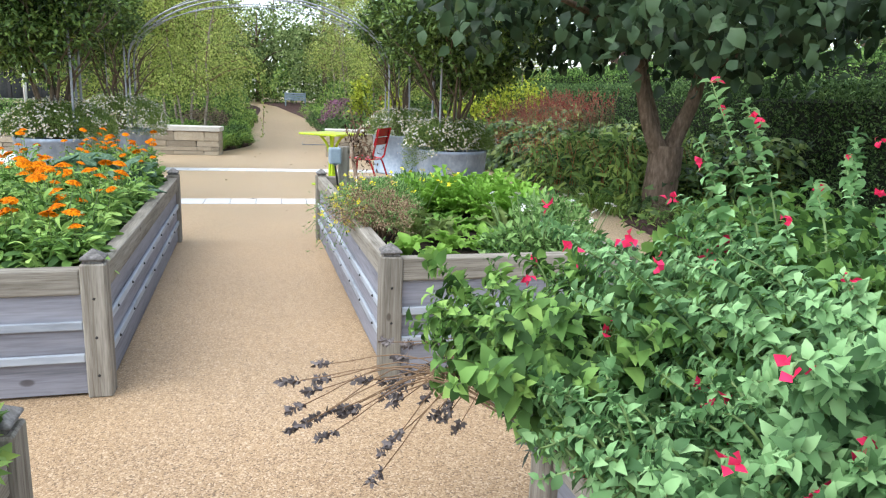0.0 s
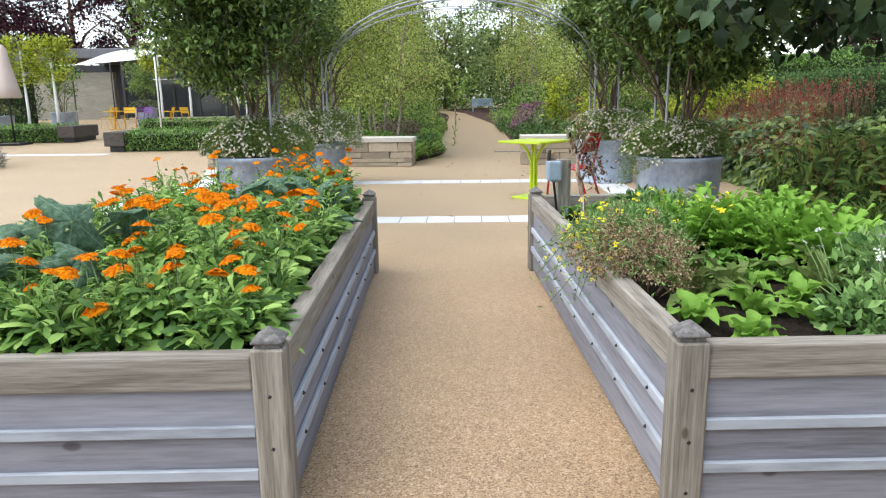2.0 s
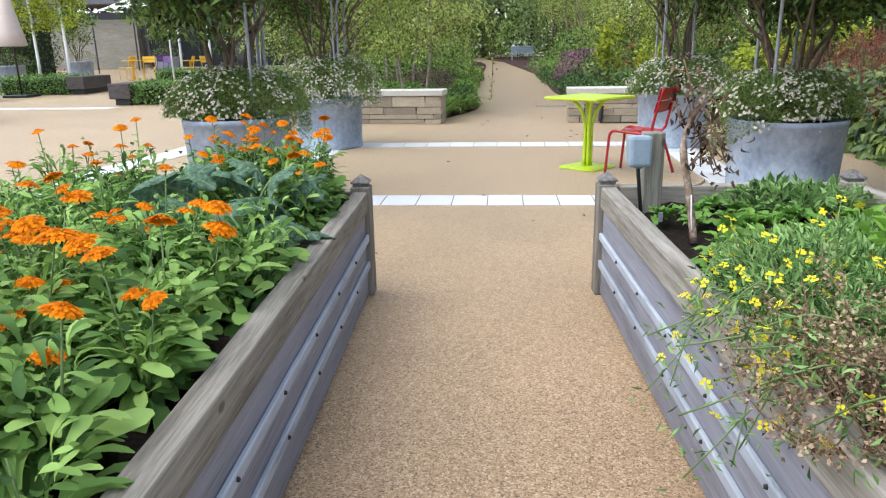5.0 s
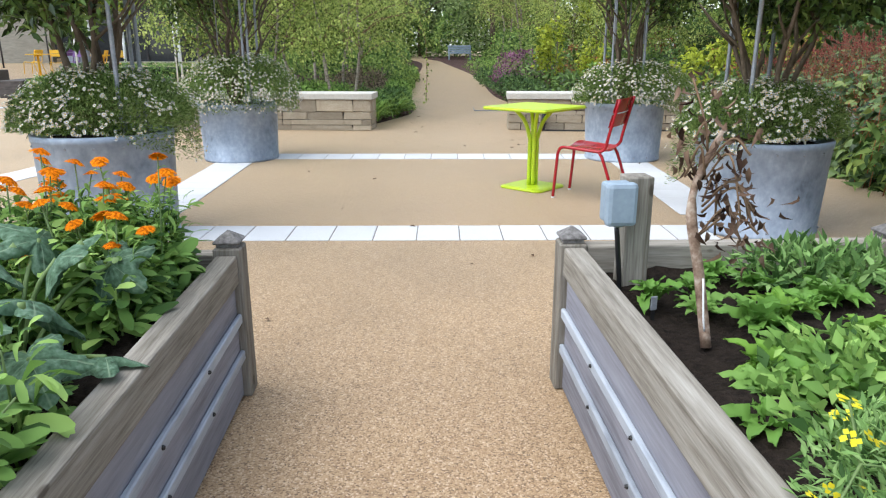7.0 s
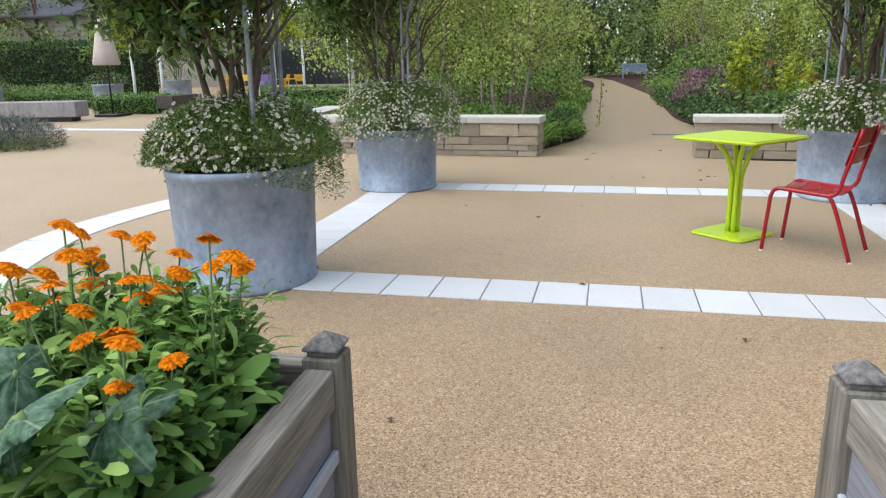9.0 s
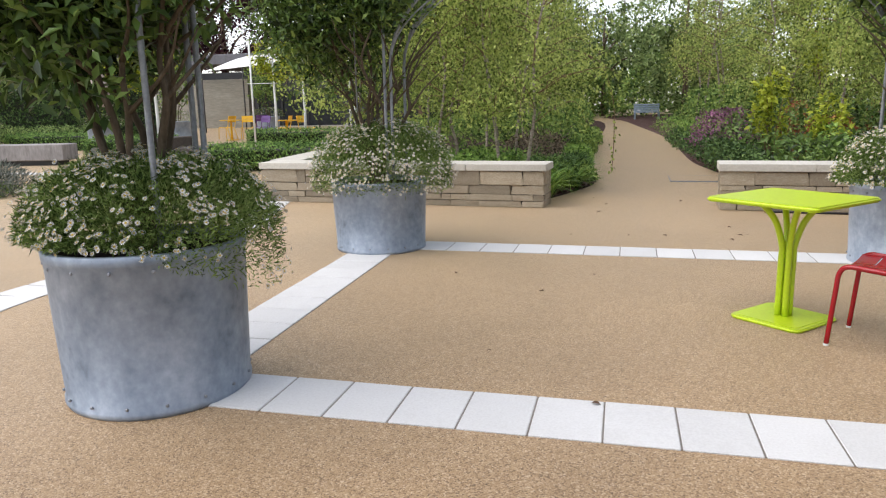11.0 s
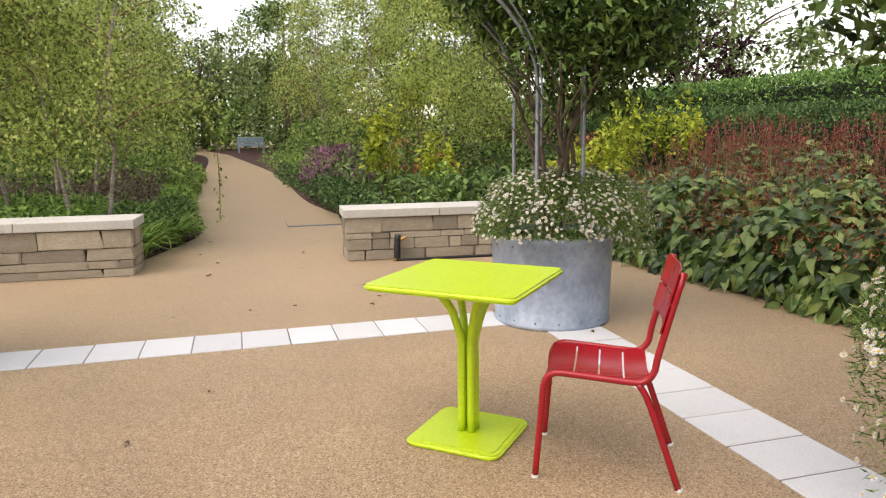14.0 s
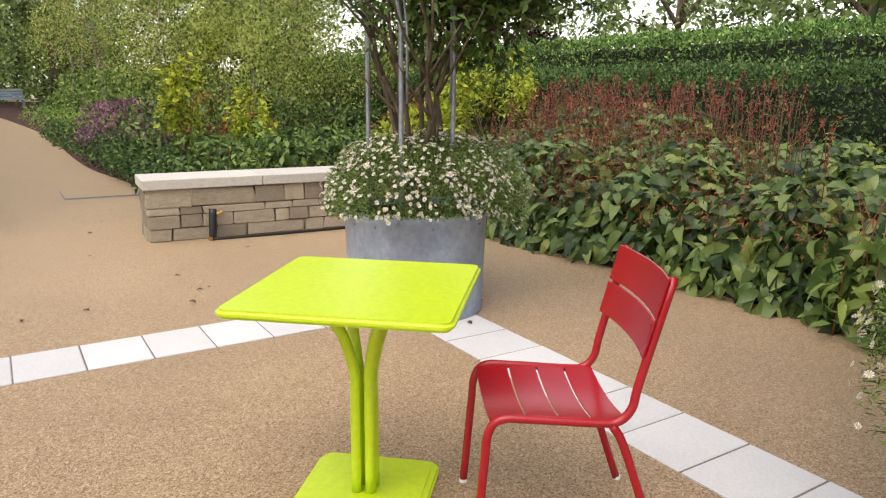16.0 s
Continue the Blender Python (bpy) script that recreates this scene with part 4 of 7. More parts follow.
def cafe_table(at, turn):
    root = thing("cafe_table", at, turn, "lime green square metal pedestal cafe table", "table")
    part("tabletop", rounded_plate(bmesh.new(), 0.35, 0.04, 0.728, 0.756, 0.010), M_LIME, root)
    part("base_plate", rounded_plate(bmesh.new(), 0.228, 0.055, 0.0, 0.022, 0.008), M_LIME, root)
    part("base_inset", rounded_plate(bmesh.new(), 0.2, 0.045, 0.0225, 0.026, 0.001), M_LIME, root)
    for sx in (-1, 1):
        for sy in (-1, 1):
            c = 0.024
            pts = [(sx * c, sy * c, 0.02), (sx * c, sy * c, 0.38), (sx * c * 1.05, sy * c * 1.05, 0.46), (sx * 0.055, sy * 0.055, 0.60), (sx * 0.10, sy * 0.10, 0.688), (sx * 0.135, sy * 0.135, 0.730)]
            tube("pedestal_tube", bend(pts, 5), 0.0185, M_LIME, root, sides=10)
    bm = box(bmesh.new(), -0.15, 0.15, -0.15, 0.15, 0.722, 0.7275, 0.001)
    part("fixing_plate", bm, M_LIME, root)
    return root


def curved_slat(y0, y1, z0, z1, half, sag, thick, axis):
    """A slat across the chair, dished by sag; runs from (y0, z0) to (y1, z1)."""
    v, t, n = [], [], 12
    for k in range(n + 1):
        x = -half + 2 * half * k / n
        q = sag * (1 - (x / half) ** 2)
        for (y, z) in ((y0, z0), (y1, z1)):
            for s in (0, 1):
                nrm = (0, 0, 1) if axis == "z" else (0, 1, 0)
                v.append((x, y + (-q if axis == "y" else 0) + nrm[1] * thick * s, z + (-q if axis == "z" else 0) + nrm[2] * thick * s))
    for k in range(n):
        a = k * 4
        for p, q in ((0, 1), (1, 3), (3, 2), (2, 0)):
            t += [(a + p, a + 4 + p, a + 4 + q), (a + p, a + 4 + q, a + q)]
    t += [(0, 1, 3), (0, 3, 2), (n * 4, n * 4 + 3, n * 4 + 1), (n * 4, n * 4 + 2, n * 4 + 3)]
    return v, t


def metal_chair(name, at, turn, material, label, group=""):
    """Stacking garden chair: bent tube frame, four dished seat slats, two back slats. Faces +y."""
    root = thing(name, at, turn, label, "chair", group)
    for s in (-1, 1):
        x = s * 0.21
        tube("side_frame", bend([(x, 0.245, 0.0), (x, 0.222, 0.30), (x, 0.212, 0.405), (x, 0.176, 0.447), (x, 0.09, 0.446), (x, -0.10, 0.432), (x, -0.165, 0.434), (x, -0.205, 0.475), (x, -0.222, 0.56), (x, -0.298, 0.868)], 5), 0.0135, material, root, sides=9)
        tube("rear_leg", bend([(x, -0.15, 0.425), (x, -0.195, 0.34), (x, -0.315, 0.0)], 5), 0.0135, material, root, sides=9)
        for y in (0.245, -0.315):
            bm = bmesh.new()
            bmesh.ops.create_cone(bm, cap_ends=True, segments=9, radius1=0.0145, radius2=0.0145, depth=0.012, matrix=Matrix.Translation((x, y, 0.006)))
            part("foot", bm, M_WHITEPOST, root, "pale plastic foot")
    edges = [(0.212, 0.440), (0.10, 0.447), (0.002, 0.442), (-0.096, 0.434), (-0.195, 0.440)]
    for (ya, za), (yb, zb) in zip(edges, edges[1:]):
        link("seat_slat", np_mesh("seat_slat", *curved_slat(ya - 0.0035, yb + 0.0035, za, zb, 0.206, 0.022, 0.006, "z"), smooth=False), material, root)
    for z0, z1 in ((0.635, 0.742), (0.752, 0.868)):
        y = lambda z: -0.205 - (z - 0.56) * 0.247
        link("back_slat", np_mesh("back_slat", *curved_slat(y(z0), y(z1), z0, z1, 0.224, 0.024, 0.006, "y"), smooth=False), material, root)
    return root


cafe_table((0.80, 11.895, 0), 45)
metal_chair("garden_chair", (1.222, 11.46, 0), 57.4, M_RED, "red slatted metal garden chair facing a table")


# ---- power post in the salad bed ----
def power_post():
    root = thing("power_post", (0.43, 7.74, 0.45), 4, "weathered timber post with grey weatherproof socket box", "post")
    block("post", -0.035, 0.055, -0.04, 0.05, -0.1, 0.41, M_OAK["z"], root, "weathered oak post", 0.004)
    b = block("socket_box", -0.135, -0.04, -0.095, -0.0405, 0.272, 0.405, M_GREYBOX, root, "grey plastic weatherproof box", 0.012, 2)
    block("lid", -0.14, -0.035, -0.14, -0.0955, 0.265, 0.41, M_GREYBOX, b, "hinged rounded lid", bevel=0.016, segs=2)
    block("cable_gland", -0.095, -0.06, -0.085, -0.05, 0.25, 0.2715, M_GREYBOX, b, bevel=0.004)
    tube("cable", bend([(-0.078, -0.068, 0.25), (-0.065, -0.06, 0.16), (-0.05, -0.05, 0.06), (-0.045, -0.05, -0.02)], 4), 0.009, M_BLACK, root)


power_post()


# ---- plants of the marigold bed ----
def marigold_mesh(petal_rows, rad, seed):
    r = random.Random(seed)
    v, t = [], []
    for row, (n, f, lift) in enumerate(petal_rows):
        for k in range(n):
            a = 2 * math.pi * (k + 0.5 * row) / n + r.uniform(-0.08, 0.08)
            q, w = rad * f * r.uniform(0.88, 1.06), rad * 0.105
            c, s = math.cos(a), math.sin(a)
            up, tip = lift + r.uniform(0.0, 0.003), lift - 0.006 * f + r.uniform(-0.002, 0.002)
            b = len(v)
            v += [(c * rad * 0.05, s * rad * 0.05, lift * 0.7)]
            for m, g, z in ((0.5, 0.9, up), (0.88, 1.0, (up + tip) / 2)):
                v += [(c * q * m - s * w * g, s * q * m + c * w * g, z), (c * q * m + s * w * g, s * q * m - c * w * g, z)]
            v += [(c * q, s * q, tip)]
            t += [(b, b + 2, b + 1), (b + 1, b + 2, b + 4), (b + 1, b + 4, b + 3), (b + 3, b + 4, b + 5)]
    me = np_mesh("flower", v, t)
    me.materials.append(M_CALENDULA)
    return me


MARIGOLDS = [marigold_mesh(((26, 1.0, 0.004), (24, 0.86, 0.008), (20, 0.66, 0.012), (14, 0.44, 0.015), (8, 0.24, 0.017)), 0.042, k) for k in range(3)]
_v, _t = eye_proto(0.006, 0.005, 8)
MARIGOLD_EYE = np_mesh("eye", _v + np.array([0, 0, 0.013]), _t)
MARIGOLD_EYE.materials.append(M_CALEYE)


def marigold_plants():
    r = np.random.RandomState(21)
    root = thing("marigold_plants", (-1.75, 6.25, 0.47), 0, "dense pot marigolds with orange flowers filling timber bed", "marigolds")
    leaf, thin = [], []
    heads = []
    for k in range(370):
        x, y = r.uniform(-0.66, 0.63), r.uniform(-1.47, 1.5)
        low = False
        if k > 285:
            x, y = r.uniform(0.12, 0.62), r.uniform(1.05, 1.52)
        elif (x > -0.1 and 0.45 < y < 1.0) or (x < -0.05 and -1.3 < y < -0.55 and r.rand() < 0.8):
            low = True
        h = 0.17 + 0.15 * r.rand() + 0.05 * (y > 1.2) - 0.06 * (y < -1.1)
        h *= 0.4 if low else 1.0
        n = 16 if low else 60
        u = r.random(n)
        a = r.uniform(0, 2 * np.pi, n)
        rad = (0.06 + 0.05 * u) * (1.25 if y < -0.9 else 1.0)
        P = np.stack([x + np.cos(a) * rad * 0.5, y + np.sin(a) * rad * 0.5, u * h], 1)
        T = unit(np.stack([np.cos(a), np.sin(a), 0.2 + 1.3 * r.random(n)], 1) + r.normal(size=(n, 3)) * 0.25)
        s = (0.6 + 0.6 * r.random(n)) * (1.3 - 0.75 * u) * (1.15 if y < 0.35 else 1.0)
        leaf.append(blade_data(r, P, T, unit(np.stack([-np.cos(a) * 0.3, -np.sin(a) * 0.3, np.ones(n)], 1) + r.normal(size=(n, 3)) * 0.45), 0.090 * s, 0.032 * s, SPATULATE, (-0.1, 0.8)))
        lean = r.normal(size=2) * 0.05
        head = r.rand() < (0.4 if k > 285 else 0.55 if y < 0.2 else 0.36) and not low
        tip = np.array([x + lean[0], y + lean[1], (h + r.uniform(0.05, 0.13) + 0.03 * (k > 285)) if head else h * 0.9])
        thin.append(tube_data([(x, y, 0), (x + lean[0] * 0.4, y + lean[1] * 0.4, h * 0.6), tuple(tip)], [0.004, 0.003, 0.0022], 5))
        if head:
            heads.append(tip)
            f = r.uniform(0.5, 0.93, 9)
            a2 = r.uniform(0, 6.28, 9)
            Q = np.array([x, y, h * 0.5]) + (tip - np.array([x, y, h * 0.5])) * ((f - 0.4) / 0.6)[:, None]
            T2 = np.stack([np.cos(a2), np.sin(a2), np.full(9, 0.9)], 1)
            leaf.append(leaf_data(Q, T2, np.stack([-np.cos(a2), -np.sin(a2), np.ones(9)], 1), 0.052 * (1.3 - 0.6 * f), 0.015, True, 0.14, 0.45, (0.4, 0.4)))
    foliage("leafage", gather(leaf), M_CALLEAF, root)
    foliage("stalk_growth", gather(thin), M_STEM, root)
    for k, p in enumerate(heads):
        f = link("flower", MARIGOLDS[k % 3], None, root, "orange marigold flower")
        f.matrix_basis = pose(*p, r.uniform(-10, 32), r.uniform(-18, 18), r.uniform(0, 360)) @ Matrix.Scale(r.uniform(0.75, 1.3) if p[1] < 0.0 else r.uniform(0.6, 1.1) if p[1] < 0.8 else r.uniform(0.6, 0.9), 4)
        e = link("eye", MARIGOLD_EYE, None, f)
    # buds
    bud = place_many(eye_proto(0.010, 0.016, 7), np.array([(r.uniform(-0.75, 0.7), r.uniform(-1.5, 1.55), r.uniform(0.26, 0.40)) for _ in range(60)]), scatter_dirs(r, 60, 2.0), 1.0)
    foliage("bud_scatter", bud, M_STEM, root)


marigold_plants()


def lobed_leaf(n_lobes, rad, depth, cup, seed):
    """A broad, toothed, lobed leaf blade, puckered between its veins."""
    rr = random.Random(seed)
    v, t, n = [(0, 0, 0)], [], n_lobes * 14
    rings = (0.25, 0.5, 0.75, 0.92, 1.0)
    for ring, f in enumerate(rings):
        for k in range(n):
            a = 2 * math.pi * k / n
            lobe = 1 - depth * f * f * (0.5 - 0.5 * math.cos(n_lobes * a))
            notch = 0.45 * math.exp(-((a - math.pi) / 0.2) ** 2)
            tooth = 1 + (0.07 * (k % 2) + 0.03 * rr.uniform(-1, 1)) * (ring >= 3)
            q = rad * f * lobe * (1 - notch) * tooth
            z = cup * f * f * rad - 0.10 * rad * f * (0.5 + 0.5 * math.cos(n_lobes * a)) + 0.07 * rad * math.sin(2 * a + seed) * f + 0.02 * rad * rr.uniform(-1, 1)
            v.append((q * math.cos(a), q * math.sin(a), z))
    for k in range(n):
        t.append((0, 1 + k, 1 + (k + 1) % n))
        for ring in range(len(rings) - 1):
            a, b = 1 + ring * n + k, 1 + ring * n + (k + 1) % n
            t += [(a, a + n, b + n), (a, b + n, b)]
    return np_mesh("leaf", v, t, True)


SQUASH_LEAVES = [lobed_leaf(5, 0.16, 0.42, -0.32, k) for k in range(3)]
for _m in SQUASH_LEAVES:
    _m.materials.append(M_SQUASH)


def squash_plant(at, spots, seed, label="blue-green squash plant with broad lobed leaves"):
    r = random.Random(seed)
    root = thing("squash_plant", (*at, 0.47), 0, label, "squash plant", "squash plants")
    for x, y, z, s in spots:
        rx, ry = r.uniform(8, 48), r.uniform(-12, 38)
        tube("leaf_stalk", bend([(0, 0, 0), (x * 0.5, y * 0.5, z * 0.7), (x, y, z)], 4), 0.006, M_STEM, root, sides=6)
        f = link("leaf", r.choice(SQUASH_LEAVES), None, root)
        f.matrix_basis = pose(x, y, z, rx, ry, r.uniform(0, 360)) @ Matrix.Scale(s, 4)


squash_plant((-1.35, 7.1), [(0.12, -0.1, 0.24, 0.84), (-0.06, 0.02, 0.32, 0.84), (0.30, -0.16, 0.12, 0.59), (0.0, 0.2, 0.31, 0.74), (0.2, 0.16, 0.25, 0.69), (0.04, -0.3, 0.26, 0.78), (0.1, 0.08, 0.29, 0.69), (-0.28, -0.2, 0.33, 0.88), (-0.12, -0.4, 0.27, 0.78), (-0.18, -0.08, 0.33, 0.69), (0.22, -0.32, 0.19, 0.69)], 1)
squash_plant((-2.1, 5.35), [(0.1, 0.15, 0.36, 1.1), (-0.2, 0.1, 0.34, 1.1), (0.02, -0.2, 0.3, 1.0), (-0.22, -0.22, 0.28, 1.0), (0.22, 0.42, 0.34, 0.9), (-0.15, 0.45, 0.36, 1.0), (-0.35, 0.3, 0.3, 1.0), (0.25, -0.1, 0.26, 0.8)], 2)


# ---- plants of the salad bed ----
def ruffled_leaf(L, W, seed, ruffle):
    """A salad leaf: midrib, wavy sides, curling tip."""
    rr = random.Random(seed)
    v, t, m = [], [], 9
    for j in range(m):
        s = j / (m - 1)
        w = W * 0.5 * math.sin(math.pi * min(1, 0.10 + 0.82 * s) ** 0.9) * (1.0 if s < 0.99 else 0.6) * (1 + 0.12 * math.sin(j * 3.1 + seed))
        y, z = L * s, L * (0.10 * math.sin(math.pi * s) - 0.30 * s ** 3)
        for k in (-1, -0.55, 0, 0.55, 1):
            v.append((k * w, y + rr.uniform(-0.03, 0.03) * L * abs(k), z + abs(k) ** 1.5 * 0.45 * w + ruffle * L * abs(k) * math.sin(j * 2.3 + 2.0 * k + seed)))
    for j in range(m - 1):
        for k in range(4):
            a = j * 5 + k
            t += [(a, a + 1, a + 6), (a, a + 6, a + 5)]
    return np_mesh("leaf", v, t, True)


def salad(name, at, material, n, L, W, seed, label, tilt=1.1, group="salad plants"):
    """A rosette of separate leaves."""
    r = random.Random(seed)
    root = thing(name, (*at, 0.485), r.uniform(0, 360), label, "salad", group)
    kinds = [ruffled_leaf(L, W, seed + k, 0.085) for k in range(3)]
    for k in kinds:
        k.materials.append(material)
    for k in range(n):
        f = k / n
        up = tilt * (14 + 60 * f) + r.uniform(-16, 16)
        s = (1.0 - 0.3 * f) * r.uniform(0.6, 1.2)
        a = 137.5 * k + r.uniform(-50, 50)
        ob = link("leaf", kinds[k % 3], None, root)
        ob.matrix_basis = Matrix.Rotation(radians(a), 4, "Z") @ pose(r.uniform(-0.015, 0.015), r.uniform(0.0, 0.03), 0, up, r.uniform(-20, 20), r.uniform(-15, 15)) @ Matrix.Scale(s, 4)
    return root


def frilly_leaf(L, W, seed, lobes=10):
    """A long salad leaf cut into frilly side lobes."""
    rr = random.Random(seed)
    v, t = [], []
    m = 2 * lobes + 1
    for j in range(m):
        f = j / (m - 1)
        w = W * 0.5 * (0.3 + 0.7 * math.sin(math.pi * min(1.0, 0.1 + 0.85 * f))) * (1.0 if j % 2 else 0.38) * rr.uniform(0.8, 1.15)
        y, z = L * f, L * (0.10 * math.sin(math.pi * f) - 0.34 * f ** 2.2)
        tip = 0.05 * L if j % 2 else 0.0
        for k in (-1, 0, 1):
            v.append((k * w, y + tip * abs(k), z + abs(k) * (0.25 * w + rr.uniform(-0.055, 0.055) * L)))
    for j in range(m - 1):
        for k in range(2):
            a = j * 3 + k
            t += [(a, a + 1, a + 4), (a, a + 4, a + 3)]
    return np_mesh("leaf", v, t, True)


for _x, _y in ((0.44, 5.06), (0.56, 4.86), (0.72, 5.18), (0.88, 5.0), (0.95, 5.3)):
    salad("lettuce", (_x, _y), M_LETTUCE, 13, 0.145, 0.085, int(_y * 100), "bright green loose-leaf lettuce in dark soil", 1.25)
for _x, _y in ((0.53, 5.36), (0.70, 5.42), (1.12, 5.45), (0.60, 5.55)):
    salad("bronze_lettuce", (_x, _y), M_DARKLETTUCE, 14, 0.25, 0.075, int(_x * 100), "upright bronze-green cos lettuce in dark soil", 1.25)
# broad-leaved plants: chard between the salads, radish and beet at the far end
for _x, _y, _s in ((0.85, 5.55, 0.20), (0.98, 5.75, 0.22), (0.75, 5.80, 0.19), (0.66, 5.68, 0.17), (0.9, 5.95, 0.20), (1.08, 5.62, 0.2),
                   (0.50, 6.86, 0.15), (0.56, 6.98, 0.17), (0.70, 6.96, 0.19), (0.44, 6.72, 0.14), (1.12, 6.98, 0.15), (0.66, 7.08, 0.15), (0.84, 7.08, 0.16), (0.98, 7.22, 0.13), (0.56, 7.42, 0.15), (0.9, 7.42, 0.15), (0.56, 6.62, 0.15), (0.72, 6.7, 0.18), (0.9, 6.62, 0.18), (1.08, 6.68, 0.18), (1.25, 6.6, 0.18), (0.62, 6.88, 0.17), (0.82, 6.86, 0.18), (1.0, 6.88, 0.16), (1.38, 6.75, 0.17),
                   (0.68, 7.28, 0.20), (0.78, 7.36, 0.17), (0.46, 7.56, 0.16), (0.62, 7.62, 0.14), (0.86, 7.62, 0.16), (1.02, 7.5, 0.17), (1.16, 7.6, 0.17), (1.32, 7.45, 0.18), (1.36, 7.7, 0.15), (0.74, 7.76, 0.14), (1.2, 7.3, 0.13)):
    salad("leaf_vegetable", (_x, _y), (M_CALLEAF, M_CHARD, M_LETTUCE)[int(_x * 100 + _y * 37) % 3], 20, _s * 0.66, _s * 0.34, int(_x * 317 + _y * 91), "broad-leaved green radish or beet plant in soil", 1.05)
for _x, _y, _s in ((1.2, 7.0, 0.13), (1.36, 7.02, 0.14), (1.08, 7.08, 0.11), (1.3, 6.88, 0.13)):
    salad("frilly_lettuce", (_x, _y), M_LETTUCE, 16, _s, _s * 0.8, int(_x * 97), "low frilly pale green lettuce in a row", 0.7)


def mustard_greens(at, seed, n, L, W):
    """A tall fountain of frilly leaves."""
    r = random.Random(seed)
    root = thing("mustard_greens", (*at, 0.485), r.uniform(0, 360), "tall frilly bright green mustard leaves in timber bed", "salad", "mustard greens")
    kinds = [frilly_leaf(L, W, seed + k) for k in range(3)]
    for k in kinds:
        k.materials.append(M_MUSTARDLEAF)
    for k in range(n):
        f = k / n
        ob = link("leaf", kinds[k % 3], None, root)
        ob.matrix_basis = Matrix.Rotation(radians(137.5 * k + r.uniform(-40, 40)), 4, "Z") @ pose(r.uniform(-0.02, 0.02), r.uniform(0.0, 0.05), 0, 38 + 48 * f + r.uniform(-10, 10), r.uniform(-20, 20), r.uniform(-12, 12)) @ Matrix.Scale((0.75 + 0.4 * f) * r.uniform(0.75, 1.1), 4)


for _k, (_x, _y) in enumerate(((1.0, 6.12), (1.25, 6.35), (1.18, 5.95), (1.38, 6.08), (1.32, 5.75), (1.02, 6.38), (0.82, 6.22), (1.4, 6.4))):
    mustard_greens((_x, _y), 600 + _k, 72, 0.29, 0.07)


def plant_label(at, turn):
    root = thing("plant_label", (*at, 0.47), turn, "grey plastic plant label stuck in the soil", "plant label")
    block("stake", -0.006, 0.006, -0.002, 0.002, -0.02, 0.07, M_BLACK, root, bevel=0)
    block("tag", -0.011, 0.011, -0.004, 0.0, 0.04, 0.085, M_ROD, root, "faded grey name tag", 0.002)


plant_label((0.40, 7.38), 12)


def herb_clump(name, at, radii, n, L, W, material, seed, label, category, stalk=0.0, power=0.4, z=0.48, fold=0.18):
    r = np.random.RandomState(seed)
    root = thing(name, (*at, z), 0, label, category)
    foliage("foliage", clump(r, (0, 0, radii[2] * 0.75), radii, n, L, W, power, 0.7, 0.5, fold=fold), material, root)
    if stalk:
        st = []
        for k in range(26):
            a, q = r.uniform(0, 6.28), r.rand() ** 0.5
            e = (math.cos(a) * q * radii[0], math.sin(a) * q * radii[1], radii[2] * 1.5 * r.uniform(0.7, 1.15))
            st.append(tube_data([(e[0] * 0.3, e[1] * 0.3, 0), (e[0] * 0.7, e[1] * 0.7, e[2] * 0.6), e], [0.004, 0.003, 0.002], 4))
        foliage("stalk_growth", gather(st), M_STEM, root)
    return root


herb_clump("coriander_clump", (1.32, 5.2), (0.19, 0.42, 0.17), 1500, 0.05, 0.022, M_CORIANDER, 33, "feathery coriander going to white flower", "herb", 1)
herb_clump("coriander_clump", (1.12, 4.86), (0.34, 0.18, 0.12), 1100, 0.05, 0.024, M_CORIANDER, 34, "low feathery coriander by the bed rail", "herb", 1)
herb_clump("rocket_clump", (0.50, 6.12), (0.26, 0.42, 0.16), 6200, 0.032, 0.008, M_CORIANDER, 35, "wiry wild rocket gone to seed", "herb", 1)
herb_clump("rocket_clump", (0.78, 6.40), (0.28, 0.24, 0.15), 3600, 0.034, 0.009, M_CORIANDER, 36, "wiry wild rocket in yellow flower", "herb", 1)
herb_clump("seedling_carpet", (0.95, 6.75), (0.52, 0.42, 0.06), 1700, 0.05, 0.026, M_CALLEAF, 38, "leafy self-sown seedlings covering the soil", "herb")
herb_clump("low_herbs", (1.1, 7.66), (0.34, 0.18, 0.08), 700, 0.06, 0.02, M_CORIANDER, 37, "low green herbs in the bed corner", "herb", 1)


def umbel_proto(rr, n=14, rad=0.03, petal=0.005):
    v, t = [], []
    for k in range(n):
        a, q = rr.uniform(0, 6.28), rad * rr.random() ** 0.5
        x, y, s = q * math.cos(a), q * math.sin(a), petal
        b = len(v)
        v += [(x - s, y - s, 0), (x + s, y - s, 0.001), (x + s, y + s, 0), (x - s, y + s, 0.001)]
        t += [(b, b + 1, b + 2), (b, b + 2, b + 3)]
    return np.array(v), np.array(t)


def flower_heads(name, root_at, spots, proto, material, label, category, stalk_from=0.48, group="", stalk_mat=None):
    """Heads on thin stalks, one thing."""
    root = thing(name, (*root_at, stalk_from), 0, label, category, group)
    r = np.random.RandomState(len(spots))
    P = np.array(spots)
    foliage("stalk_growth", gather([tube_data([(p[0] * 0.7, p[1] * 0.7, 0), (p[0] * 0.85, p[1] * 0.85, p[2] * 0.6), tuple(p)], [0.0035, 0.003, 0.002], 4) for p in P]), stalk_mat or M_STEM, root)
    foliage("blossom", place_many(proto, P, scatter_dirs(r, len(P), 1.6, 0.6), 0.8 + 0.5 * r.random(len(P))), material, root)
    return root


